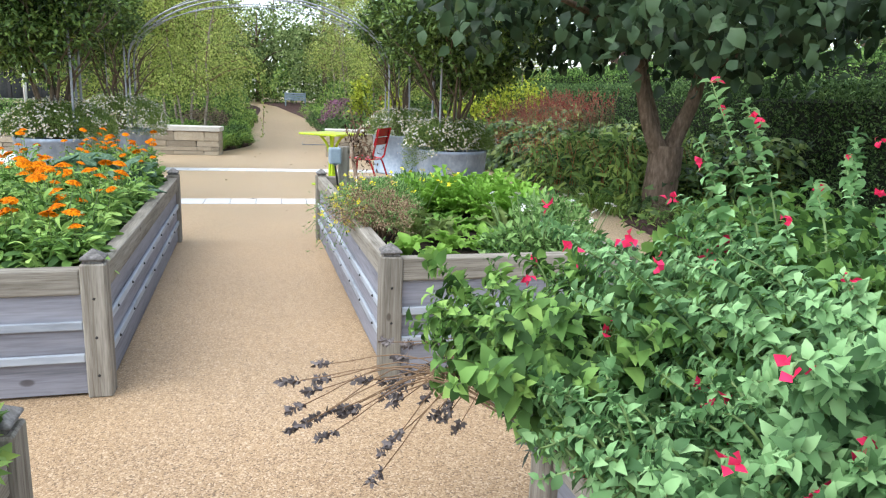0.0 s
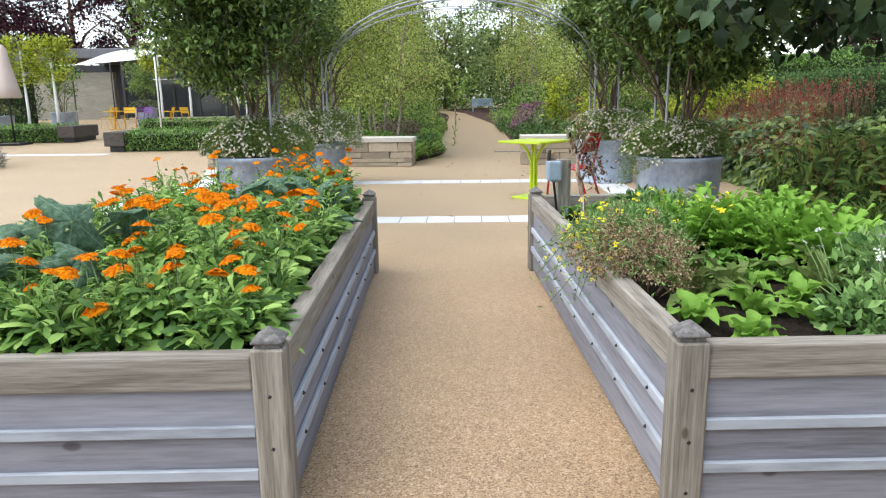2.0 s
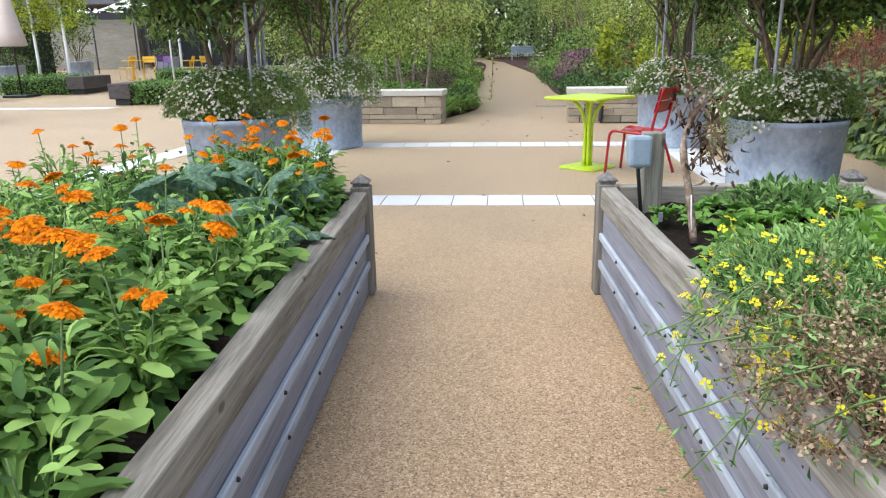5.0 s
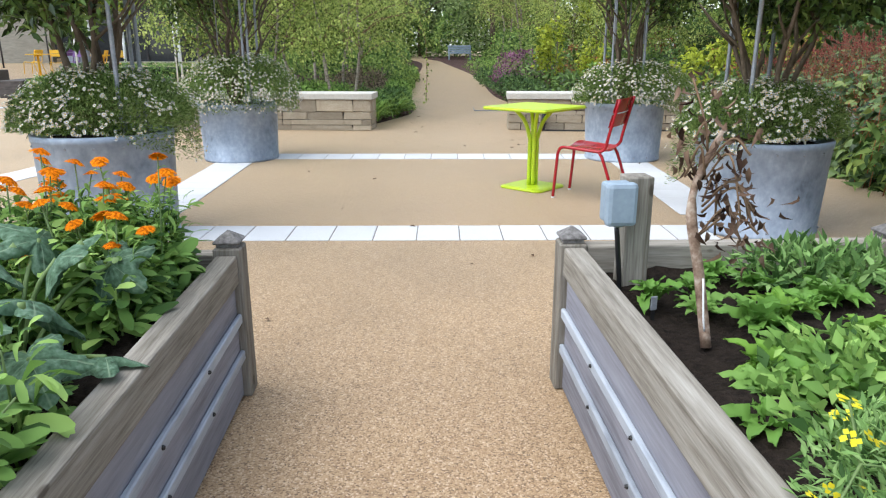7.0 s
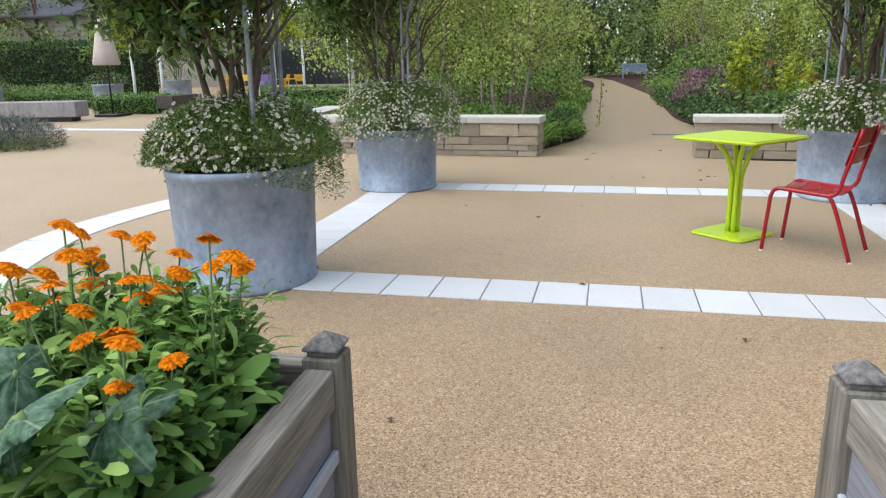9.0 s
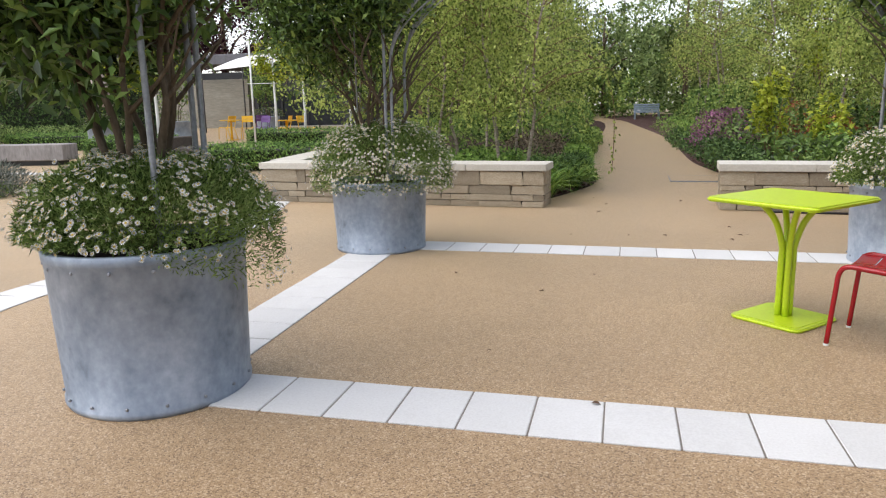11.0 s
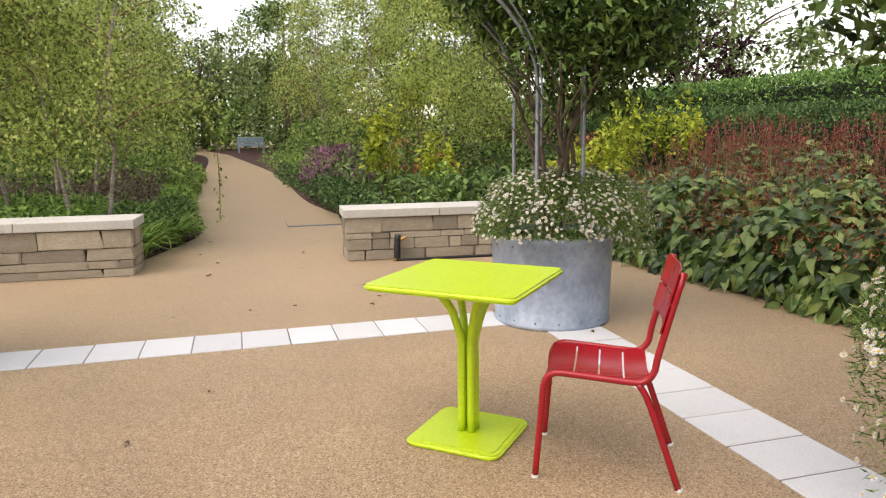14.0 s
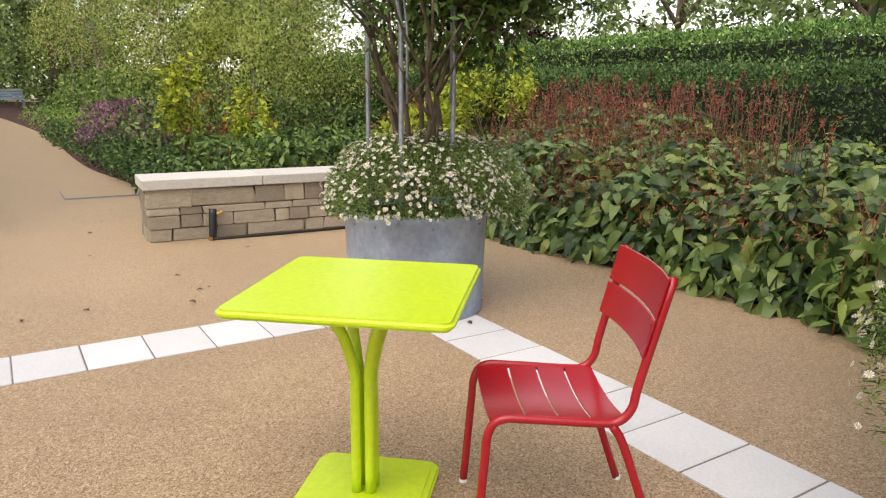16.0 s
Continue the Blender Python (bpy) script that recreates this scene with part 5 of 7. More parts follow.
_rr = random.Random(8)
flower_heads("coriander_flowers", (1.2, 5.0), [(_rr.uniform(-0.3, 0.3), _rr.uniform(-0.35, 0.5), _rr.uniform(0.2, 0.36)) for _ in range(24)], umbel_proto(_rr, 14, 0.02, 0.0034), M_DAISY, "white coriander flower umbels on thin stalks", "flowers")
flower_heads("mustard_flowers", (0.55, 6.25), [(_rr.uniform(-0.25, 0.3), _rr.uniform(-0.35, 0.3), _rr.uniform(0.18, 0.32)) for _ in range(22)], umbel_proto(_rr, 14, 0.017, 0.0042), M_MUSTARD, "small yellow mustard flowers on wiry stalks", "flowers")
flower_heads("mustard_flowers", (0.85, 6.35), [(_rr.uniform(-0.3, 0.3), _rr.uniform(-0.25, 0.25), _rr.uniform(0.18, 0.32)) for _ in range(16)], umbel_proto(_rr, 14, 0.017, 0.0042), M_MUSTARD, "small yellow mustard flowers on wiry stalks", "flowers")


def leaning_sprays():
    """Wiry rocket stems that lean out over the rail."""
    r = np.random.RandomState(44)
    root = thing("rocket_sprays", (0.38, 5.85, 0.5), 0, "wiry rocket sprays leaning over the bed rail", "herb")
    st, P = [], []
    for k in range(16):
        y = r.uniform(-0.6, 0.5)
        e = np.array([-r.uniform(0.16, 0.42), y + r.uniform(-0.25, 0.2), r.uniform(-0.18, 0.2)])
        mid = np.array([-0.12, y, 0.16 + 0.1 * r.rand()])
        line = bend([(0.08, y, 0), tuple(mid), tuple(e)], 5)
        st.append(tube_data(line, 0.0022, 4))
        for q in line[5:]:
            for _ in range(5):
                P.append(np.array(q) + r.normal(size=3) * 0.025)
    foliage("stalk_growth", gather(st), M_STEM, root)
    P = np.array(P)
    foliage("leafage", leaf_data(P, r.normal(size=P.shape), r.normal(size=P.shape), 0.03, 0.007), M_CORIANDER, root)
    Q = P[::6] + r.normal(size=P[::6].shape) * 0.02
    foliage("blossom", place_many(umbel_proto(random.Random(3), 8, 0.013, 0.0034), Q, scatter_dirs(r, len(Q), 1.2), 1.0), M_MUSTARD, root)


leaning_sprays()


def dry_plant(at, radii, n, seed, label):
    """Thin branching stems in loose tufts, seed pods along their ends, green leaves between."""
    r = np.random.RandomState(seed)
    root = thing("dried_seed_plant", (*at, 0.48), 0, label, "dried plant", "dried plants")
    st, pods, green = [], [], []
    for k in range(46):
        a, q = r.uniform(0, 6.28), r.rand() ** 0.5
        e = np.array([math.cos(a) * q * radii[0] * 1.25 - 0.06, math.sin(a) * q * radii[1], radii[2] * (1.0 + r.rand()) * (1.15 - 0.5 * q)])
        line = np.array(bend([(e[0] * 0.3, e[1] * 0.5, 0), tuple(e * np.array([0.7, 0.8, 0.65]) + r.normal(size=3) * 0.02), tuple(e)], 5))
        st.append(tube_data(line, np.linspace(0.0035, 0.0012, len(line)), 4))
        for _ in range(3):
            b = line[r.randint(4, len(line))]
            f = b + r.normal(size=3) * np.array([0.06, 0.06, 0.05])
            st.append(tube_data([tuple(b), tuple((b + f) / 2 + r.normal(size=3) * 0.01), tuple(f)], [0.0018, 0.0014, 0.001], 3))
            m = n // (46 * 3)
            pods.append(b + (f - b) * r.random(m)[:, None] + r.normal(size=(m, 3)) * 0.014)
        green.append(line[r.randint(2, len(line), 10)] + r.normal(size=(10, 3)) * 0.035)
    foliage("twiggy_growth", gather(st), M_TWIG, root)
    P = np.concatenate(pods)
    foliage("seed_cover", leaf_data(P, r.normal(size=P.shape), r.normal(size=P.shape), 0.011, 0.0075), M_SEEDHEAD, root, "small beige dry seed pods")
    P = np.concatenate(green)
    foliage("leafage", leaf_data(P, r.normal(size=P.shape) + np.array([0, 0, 0.4]), r.normal(size=P.shape), 0.032, 0.009), M_CORIANDER, root)


dry_plant((0.40, 5.58), (0.22, 0.42, 0.18), 5600, 51, "brown bushy plant covered in dry seed pods")


def dead_tomato():
    r = np.random.RandomState(61)
    root = thing("withered_tomato_plant", (0.48, 7.26, 0.46), 0, "withered brown tomato plant on a pale bare stem", "withered plant")
    tube("stem", bend([(0.02, -0.05, 0), (0.0, 0.0, 0.2), (-0.03, 0.03, 0.42), (0.05, 0.06, 0.60)], 5), [0.016] * 10 + [0.011] * 5 + [0.006], M_DRYSTEM, root)
    st, P = [], []
    for k in range(10):
        a = r.uniform(0, 6.28)
        z0 = r.uniform(0.25, 0.58)
        ln = r.uniform(0.05, 0.16)
        e = np.array([math.cos(a) * ln + 0.05, math.sin(a) * ln * 0.6, z0 + r.uniform(-0.12, 0.18)])
        line = bend([(0, 0.03, z0), (e[0] * 0.5, e[1] * 0.5, z0 + 0.08), tuple(e)], 5)
        st.append(tube_data(line, 0.0035, 4))
        P += [np.array(q) + r.normal(size=3) * 0.04 for q in line[4:] for _ in range(2)]
    foliage("branchwork", gather(st), M_TWIG, root)
    P = np.array(P)
    T = np.tile([0, 0, -1.0], (len(P), 1)) + r.normal(size=P.shape) * 0.5
    foliage("withered_foliage", leaf_data(P, T, r.normal(size=P.shape), 0.025 + 0.025 * r.rand(len(P)), 0.016, True, 0.4, 0.8), M_DEADLEAF, root, "shrivelled brown leaves")
    tube("plant_tie", bend([(0.01, -0.05, 0.05), (0.0, -0.055, 0.1), (0.0, -0.03, 0.2)], 3), 0.003, M_WHITEPOST, root, sides=5)


dead_tomato()


# ---- flowering sage and lavender in the nearest bed ----
def sage_shrub(name, at, spots, seed, leaf, width, label, material=None, n=170, flowers=0, z=0.46, stems_per=1):
    """A loose shrub: upright shoots with paired leaves, getting smaller to the tip."""
    r = np.random.RandomState(seed)
    root = thing(name, (*at, z), 0, label, "shrub")
    data, st, fl = [], [], []
    for sx, sy, sz in spots:
        base = np.array([sx * 0.25, sy * 0.25, 0.0])
        tip = np.array([sx, sy, sz])
        line = np.array(bend([tuple(base), tuple(base * 0.4 + tip * 0.6 + np.array([0, 0, 0.08]) + r.normal(size=3) * 0.02), tuple(tip)], 6))
        st.append(tube_data(line, np.linspace(0.006, 0.002, len(line)), 5))
        pairs = max(6, int(np.linalg.norm(tip) / (leaf * 0.50)))
        for j in range(pairs):
            f = 0.15 + 0.85 * j / (pairs - 1)
            k = f * (len(line) - 1)
            i = min(int(k), len(line) - 2)
            p = line[i] + (line[i + 1] - line[i]) * (k - i)
            ax = unit(line[i + 1] - line[i])
            a = r.uniform(0, 3.14)
            u = unit(np.cross(ax, np.array([math.cos(a), math.sin(a), 0.2])))
            s = leaf * (1.3 - 0.7 * f) * r.uniform(0.5, 1.3)
            T = np.array([u + ax * 0.35 + [0, 0, -0.1], -u + ax * 0.35 + [0, 0, -0.1]]) + r.normal(size=(2, 3)) * 0.3
            data.append(leaf_data(np.array([p, p]), T, np.tile(ax * 0.7 + np.array([0, 0, 0.5]), (2, 1)) + r.normal(size=(2, 3)) * 0.3, s, s * width, True, 0.12, 0.3))
            if r.rand() < 0.5:
                data.append(leaf_data(np.array([p, p]) + ax * 0.01, np.cross(T, ax) + ax * 0.5, np.tile(ax, (2, 1)), s * 0.6, s * 0.6 * width, True, 0.12, 0.3))
    foliage("leafage", gather(data), material or M_SALVIA, root)
    foliage("shoot_growth", gather(st), M_STEM, root)
    for k in range(flowers):
        sx, sy, sz = spots[k % len(spots)]
        q = np.array([sx, sy, sz]) * (1.0 if k < len(spots) else r.uniform(0.8, 1.0)) + r.normal(size=3) * 0.03
        v, t = gather([leaf_data(np.tile(q, (5, 1)) + r.normal(size=(5, 3)) * 0.006, unit(r.normal(size=(5, 3)) + np.array([-0.3, -0.3, -0.2])), r.normal(size=(5, 3)), 0.024, 0.02)])
        link("flower", np_mesh("flower", v, t), M_PINK, root, "cerise pink sage flower")
    return root


_rr = random.Random(12)
_sp = [(_rr.uniform(-0.75, 0.95), _rr.uniform(-0.75, 0.75), _rr.uniform(0.22, 0.55)) for _ in range(330)]
sage_shrub("flowering_sage", (1.05, 2.62), _sp, 71, 0.045, 0.58, "sprawling sage shrub with cerise pink flowers", flowers=46)
_sp = [(_rr.uniform(-0.42, 0.6), _rr.uniform(-0.5, 0.45), _rr.uniform(0.08, 0.36)) for _ in range(190)]
sage_shrub("flowering_sage", (0.72, 2.25), _sp, 74, 0.043, 0.58, "low sage shoots with cerise flowers over bed rail", flowers=30)
_sp = [(_rr.uniform(-0.26, 0.22), _rr.uniform(-0.5, 0.4), _rr.uniform(0.10, 0.30)) for _ in range(130)]
sage_shrub("flowering_sage", (0.42, 2.5), _sp, 75, 0.045, 0.6, "low leafy sage shoots hiding the bed rail", flowers=8)
_sp = [(-0.12, 0.55, 0.92), (0.05, 0.6, 0.86), (-0.2, 0.45, 0.75), (0.35, 0.5, 0.7), (0.42, 0.55, 0.78), (0.1, 0.35, 0.65), (-0.3, 0.4, 0.6), (0.55, 0.3, 0.66), (0.2, 0.2, 0.6), (-0.1, 0.2, 0.55)]
sage_shrub("flowering_sage", (1.05, 2.75), _sp, 72, 0.06, 0.58, "tall sage shoots topped by cerise pink flowers", flowers=12)
_sp = [(_q, _rr.uniform(-0.35, 0.44), _rr.uniform(0.05, 0.36) + 0.15 * _rr.random() + 0.14 * max(0.0, _q)) for _q in (_rr.uniform(-0.42, 1.0) for _ in range(220))]
sage_shrub("lemon_balm", (0.45, 3.02), _sp, 73, 0.062, 0.66, "broad-leaved green balm spilling over bed edge", M_BALM)


def lavender():
    r = np.random.RandomState(81)
    root = thing("lavender", (0.34, 2.9, 0.50), 0, "faded lavender with grey seed spikes leaning over path", "lavender")
    st, P, T = [], [], []
    for k in range(36):
        a = radians(r.uniform(104, 158))
        ln = r.uniform(0.36, 0.70)
        e = np.array([math.cos(a) * ln, math.sin(a) * ln + 0.1, r.uniform(-0.17, 0.07)])
        mid = np.array([e[0] * 0.55, e[1] * 0.55, max(0.12, e[2] + 0.06)])
        st.append(tube_data(bend([(0, 0, 0), tuple(mid), tuple(e)], 4), 0.0016, 4))
        d = unit(e - mid)
        for j in range(28):
            P.append(e + d * j * 0.0026)
            T.append(r.normal(size=3) + d * 1.2)
    foliage("stalk_growth", gather(st), M_TWIG, root)
    P, T = np.array(P), np.array(T)
    foliage("flower_spike_mass", leaf_data(P, T, r.normal(size=P.shape), 0.022, 0.014), M_LAVENDER, root, "grey faded flower spikes")
    foliage("leafage", clump(r, (0, 0, 0.08), (0.14, 0.14, 0.08), 350, 0.04, 0.006, 0.5, 1.0, 0.6), M_GLAUCOUS, root)


lavender()
herb_clump("trailing_plants", (-0.98, 2.92), (0.13, 0.16, 0.12), 420, 0.05, 0.024, M_OLIVE, 92, "straggling plants over the bed corner", "herb", 1, z=0.5)
herb_clump("trailing_plants", (-1.3, 2.6), (0.34, 0.42, 0.10), 900, 0.07, 0.03, M_CALLEAF, 91, "low green plants in the timber bed", "herb")


# ---- persicaria bed ----
def persicaria():
    r = np.random.RandomState(101)
    root = thing("persicaria_drift", (5.0, 12.5, 0), 0, "dense persicaria with large leaves and red flower spikes", "persicaria")
    n = 13500
    X, Y = r.uniform(-1.05, 1.3, n), r.uniform(-3.9, 3.9, n)
    hum = np.array([noise.noise(Vector((x * 1.3, y * 1.3, 2))) for x, y in zip(X, Y)])
    H = np.clip(0.40 + 0.42 * (X + 1.05) ** 0.75 + 0.24 * hum, 0.3, 1.3)
    H *= np.clip((X + 1.12) * 3.5, 0.35, 1) * np.where(Y < -0.3 + 1.5 * (X + 0.4), 0.76, 1.0)
    u = 1 - r.random(n) ** 2 * 0.75
    P = np.stack([X, Y, H * u], 1)
    a = r.uniform(0, 6.28, n)
    T = unit(np.stack([np.cos(a) - 0.4, np.sin(a) - 0.2, r.uniform(-0.35, 0.3, n)], 1))
    front = np.clip((-0.35 - X) / 0.5, 0, 1)[:, None]
    T = unit(T * (1 - 0.4 * front) + front * np.array([-0.3, -0.1, -0.55]) + r.normal(size=(n, 3)) * 0.3)
    N = unit(np.stack([-0.5 + r.normal(size=n) * 0.45, -0.25 + r.normal(size=n) * 0.9, np.ones(n) - 0.35 * front[:, 0] + r.normal(size=n) * 0.3], 1))
    s = 0.6 + 0.7 * r.random(n) + 0.15 * front[:, 0]
    foliage("leafage", blade_data(r, P, T, N, 0.14 * s, 0.062 * s, OVATE, (0.0, 0.7), 0.2, 0.08), M_PERSIC, root)
    m = 580
    X2, Y2 = -0.75 + 2.05 * r.random(m) ** 0.5, -0.3 + 4.2 * r.random(m) ** 0.8
    H2 = np.clip(0.44 + 0.42 * (X2 + 1.05) ** 0.75, 0.4, 1.2)
    k = 9000
    X3, Y3 = r.uniform(-0.95, 1.3, k), -1.2 + 5.1 * r.random(k) ** 0.8
    H3 = np.clip(0.40 + 0.42 * (X3 + 1.05) ** 0.75, 0.35, 1.2) * (0.72 + 0.40 * r.random(k))
    front = Y3 > -0.3 + 1.5 * (X3 + 0.4)
    X3, Y3, H3 = X3[front], Y3[front], H3[front]
    k = len(X3)
    foliage("dry_flower_litter", leaf_data(np.stack([X3, Y3, H3], 1), scatter_dirs(r, k, 0.5), r.normal(size=(k, 3)), 0.05, 0.012), M_RUST, root, "rusty faded flower stalks")
    st, sp = [], []
    for x, y, h in zip(X2, Y2, H2):
        if y < -0.5 + 0.9 * (x + 0.4):
            continue
        top = h + r.uniform(0.06, 0.40)
        lx, ly = r.normal(size=2) * 0.08 - np.array([0.05, 0.02])
        st.append(tube_data([(x, y, h * 0.4), (x + lx * 0.5, y + ly * 0.5, top - 0.16), (x + lx, y + ly, top)], [0.004, 0.003, 0.002], 4))
        k = r.randint(8, 20)
        f = r.random(k)
        Q = np.stack([x + lx * (0.75 + 0.25 * f), y + ly * (0.75 + 0.25 * f), top - 0.11 * (1 - f)], 1)
        sp.append(leaf_data(Q, scatter_dirs(r, k, 0.9), r.normal(size=(k, 3)), 0.028, 0.012))
    foliage("stalk_growth", gather(st), M_TWIG, root)
    foliage("flower_spike_mass", gather(sp), M_SPIKE, root, "dull red bottlebrush flower spikes")


persicaria()


def leaf_bank(name, x0, x1, y0, y1, h, n, L, W, material, seed, label, category="shrubs", rough=0.15, full=False, skirt=0.0, lift=0.0, kind=""):
    """A bank of shrubs: leaves over an uneven hummocky volume standing on the ground."""
    r = np.random.RandomState(seed)
    cx, cy = (x0 + x1) / 2, (y0 + y1) / 2
    root = thing(name, (cx, cy, rise(cy)), 0, label, category, kind=kind)
    X, Y = r.uniform(x0 - cx, x1 - cx, n), r.uniform(y0 - cy, y1 - cy, n)
    hum = np.array([noise.noise(Vector((x * 1.1 + seed, y * 1.1, 5))) + 0.5 * noise.noise(Vector((x * 3 + seed, y * 3, 9))) for x, y in zip(X, Y)])
    ex = np.minimum(np.minimum(X - (x0 - cx), (x1 - cx) - X), np.minimum(Y - (y0 - cy), (y1 - cy) - Y))
    H = (h + rough * hum) * np.clip(0.35 + ex / (0.45 * h), 0.35, 1)
    P = np.stack([X, Y, H * (1 - r.random(n) ** 2.2 * 0.95) + lift], 1)
    T = scatter_dirs(r, n, 0.1)
    N = unit(r.normal(size=(n, 3)) * 0.6 + np.array([0, -0.2, 1.0]))
    s = 0.6 + 0.8 * r.random(n)
    foliage("foliage", leaf_data(P, T, N, L * s, W * s, full), material, root)
    return root


def hedge(name, x0, x1, y0, y1, h, material, seed, density, L, label):
    """A clipped hedge: a near-black block painted as inner shade under a skin of small leaves."""
    r = np.random.RandomState(seed)
    cx, cy = (x0 + x1) / 2, (y0 + y1) / 2
    z = rise(cy)
    root = thing(name, (cx, cy, z), 0, label, "hedge", "clipped hedges")
    a, b = (x1 - x0) / 2, (y1 - y0) / 2
    block("core", -a + 0.18, a - 0.18, -b + 0.18, b - 0.18, -0.1, h - 0.2, M_HEDGESHADE, root, "near-black block standing in for inner shade", 0.05)
    out = []
    for kind in ("top", "w", "e", "s", "n"):
        area = {"top": 4 * a * b, "w": 2 * b * h, "e": 2 * b * h * 0.3, "s": 2 * a * h, "n": 2 * a * h * 0.3}[kind]
        n = int(area * density)
        u, v = r.uniform(-1, 1, n), r.uniform(-1, 1, n)
        wob = np.array([0.08 * noise.noise(Vector((p * b * 1.2, q * 2.5, seed))) + 0.09 * noise.noise(Vector((p * b * 5, q * 7, seed))) for p, q in zip(u, v)])
        d = wob - 0.16 * r.random(n) ** 1.5 + 0.04 * r.random(n)
        if kind == "top":
            P, N = np.stack([u * a, v * b, h + d - 0.16 * np.abs(u) ** 4], 1), (0, 0, 1)
        elif kind in "we":
            s = -1 if kind == "w" else 1
            P, N = np.stack([s * (a + d - 0.16 * ((v + 1) / 2) ** 6), u * b, (v + 1) / 2 * h], 1), (s, 0, 0.2)
        else:
            s = -1 if kind == "s" else 1
            P, N = np.stack([u * a, s * (b + d), (v + 1) / 2 * h], 1), (0, s, 0.2)
        T = unit(np.array(N) * 0.8 + r.normal(size=(n, 3)) * 0.7 + np.array([0, 0, 0.35]))
        sc = 0.6 + 0.8 * r.random(n)
        out.append(leaf_data(P, T, r.normal(size=(n, 3)) + np.array(N), L * sc, L * 0.5 * sc))
    foliage("leafage", gather(out), material, root)
    return root


hedge("hedge", 6.5, 7.9, 2.5, 24, 1.66, M_YEW, 111, 1500, 0.046, "clipped dark green hedge behind red persicaria")
hedge("hedge", 9.0, 10.6, 2.5, 30, 2.3, M_HEDGE, 112, 900, 0.06, "taller clipped green hedge behind another")


# ---- large tree by the salad bed ----
def large_tree():
    r = np.random.RandomState(121)
    root = thing("large_tree", (4.28, 8.75, 0), 0, "low-branching broadleaf tree with big dark drooping leaves", "tree")
    tube("trunk", bend([(0.0, 0, -0.05), (0.0, 0, 0.25), (0.03, 0, 0.6), (0.04, 0, 0.85)], 5), np.interp(np.linspace(0, 1, 16), [0, 0.25, 1], [0.27, 0.2, 0.19]), M_BIGBARK, root, sides=14)
    limbs = [[(0.0, 0, 0.7), (-0.16, 0.02, 1.0), (-0.28, 0.05, 1.35), (-0.4, 0.1, 2.0), (-0.6, -0.1, 3.0)],
             [(0.05, 0.02, 0.7), (0.16, 0, 1.0), (0.3, -0.05, 1.4), (0.42, -0.1, 2.0), (0.9, -0.4, 3.1)],
             [(-0.05, 0.05, 0.8), (-0.12, 0.12, 1.2), (-0.2, 0.25, 1.7), (-0.1, 0.6, 2.6), (0.1, 1.2, 3.3)],
             [(-0.35, 0.05, 1.75), (-0.9, -0.2, 2.1), (-1.6, -0.5, 2.3), (-2.1, -0.6, 2.35)],
             [(0.36, -0.08, 1.7), (0.8, -0.4, 2.0), (1.3, -0.9, 2.2), (1.9, -1.6, 2.3)],
             [(-0.38, 0.08, 1.9), (-0.7, -0.8, 2.2), (-1.0, -1.6, 2.4), (-1.2, -2.2, 2.5)],
             [(0.3, 0.0, 1.45), (0.7, 0.3, 1.8), (1.2, 0.8, 2.1)]]
    wid = [0.115, 0.12, 0.085, 0.05, 0.055, 0.05, 0.05]
    for p, w in zip(limbs, wid):
        q = bend(p, 5)
        tube("limb", q, np.linspace(w, w * 0.35, len(q)), M_BIGBARK, root, sides=9)
    data = []
    spots = []
    for k in range(150):
        b = in_ball(r, 1, 0.35)[0]
        c = np.array([b[0] * 2.5 - 0.25, b[1] * 2.4 - 0.4, 2.75 + b[2] * 0.95])
        edge = math.hypot(c[0] + 0.25, c[1] + 0.4) / 2.5
        c[2] -= 0.35 * edge ** 2
        if c[2] < 1.75 and edge < 0.35:
            c[2] += 0.5
        spots.append(c)
    for c in spots:
        n = 40
        P = c + r.normal(size=(n, 3)) * np.array([0.24, 0.24, 0.17])
        T = unit(r.normal(size=(n, 3)) * 0.6 + np.array([0, 0, -0.75]))
        N = unit(r.normal(size=(n, 3)) * 0.7 + np.array([-0.3, -0.5, 0.6]))
        s = 0.7 + 0.5 * r.random(n)
        data.append(leaf_data(P, T, N, 0.165 * s, 0.122 * s, True, 0.1, 0.2))
    foliage("crown", gather(data), M_BIGLEAF, root, "spreading crown of broad drooping leaves")


large_tree()


def grass_tuft(name, at, n, L, W, seed, material, label, category="grass clump", spread=0.25, group="", droop=0.55):
    r = np.random.RandomState(seed)
    a = r.uniform(0, 6.28, n)
    q = spread * r.random(n) ** 0.6
    P = np.stack([np.cos(a) * q, np.sin(a) * q, np.zeros(n)], 1)
    T = unit(np.stack([np.cos(a) * 0.7, np.sin(a) * 0.7, 0.7 + 0.6 * r.random(n)], 1) + r.normal(size=(n, 3)) * 0.15)
    s = 0.6 + 0.6 * r.random(n)
    ob = foliage(name, leaf_data(P, T, np.stack([-np.cos(a) * 0.5, -np.sin(a) * 0.5, np.ones(n)], 1), L * s, W * s, True, 0.1, droop), material, None, kind="")
    ob.location = (*at, rise(at[1]) + 0.02)
    return tagged(ob, label, category, group)


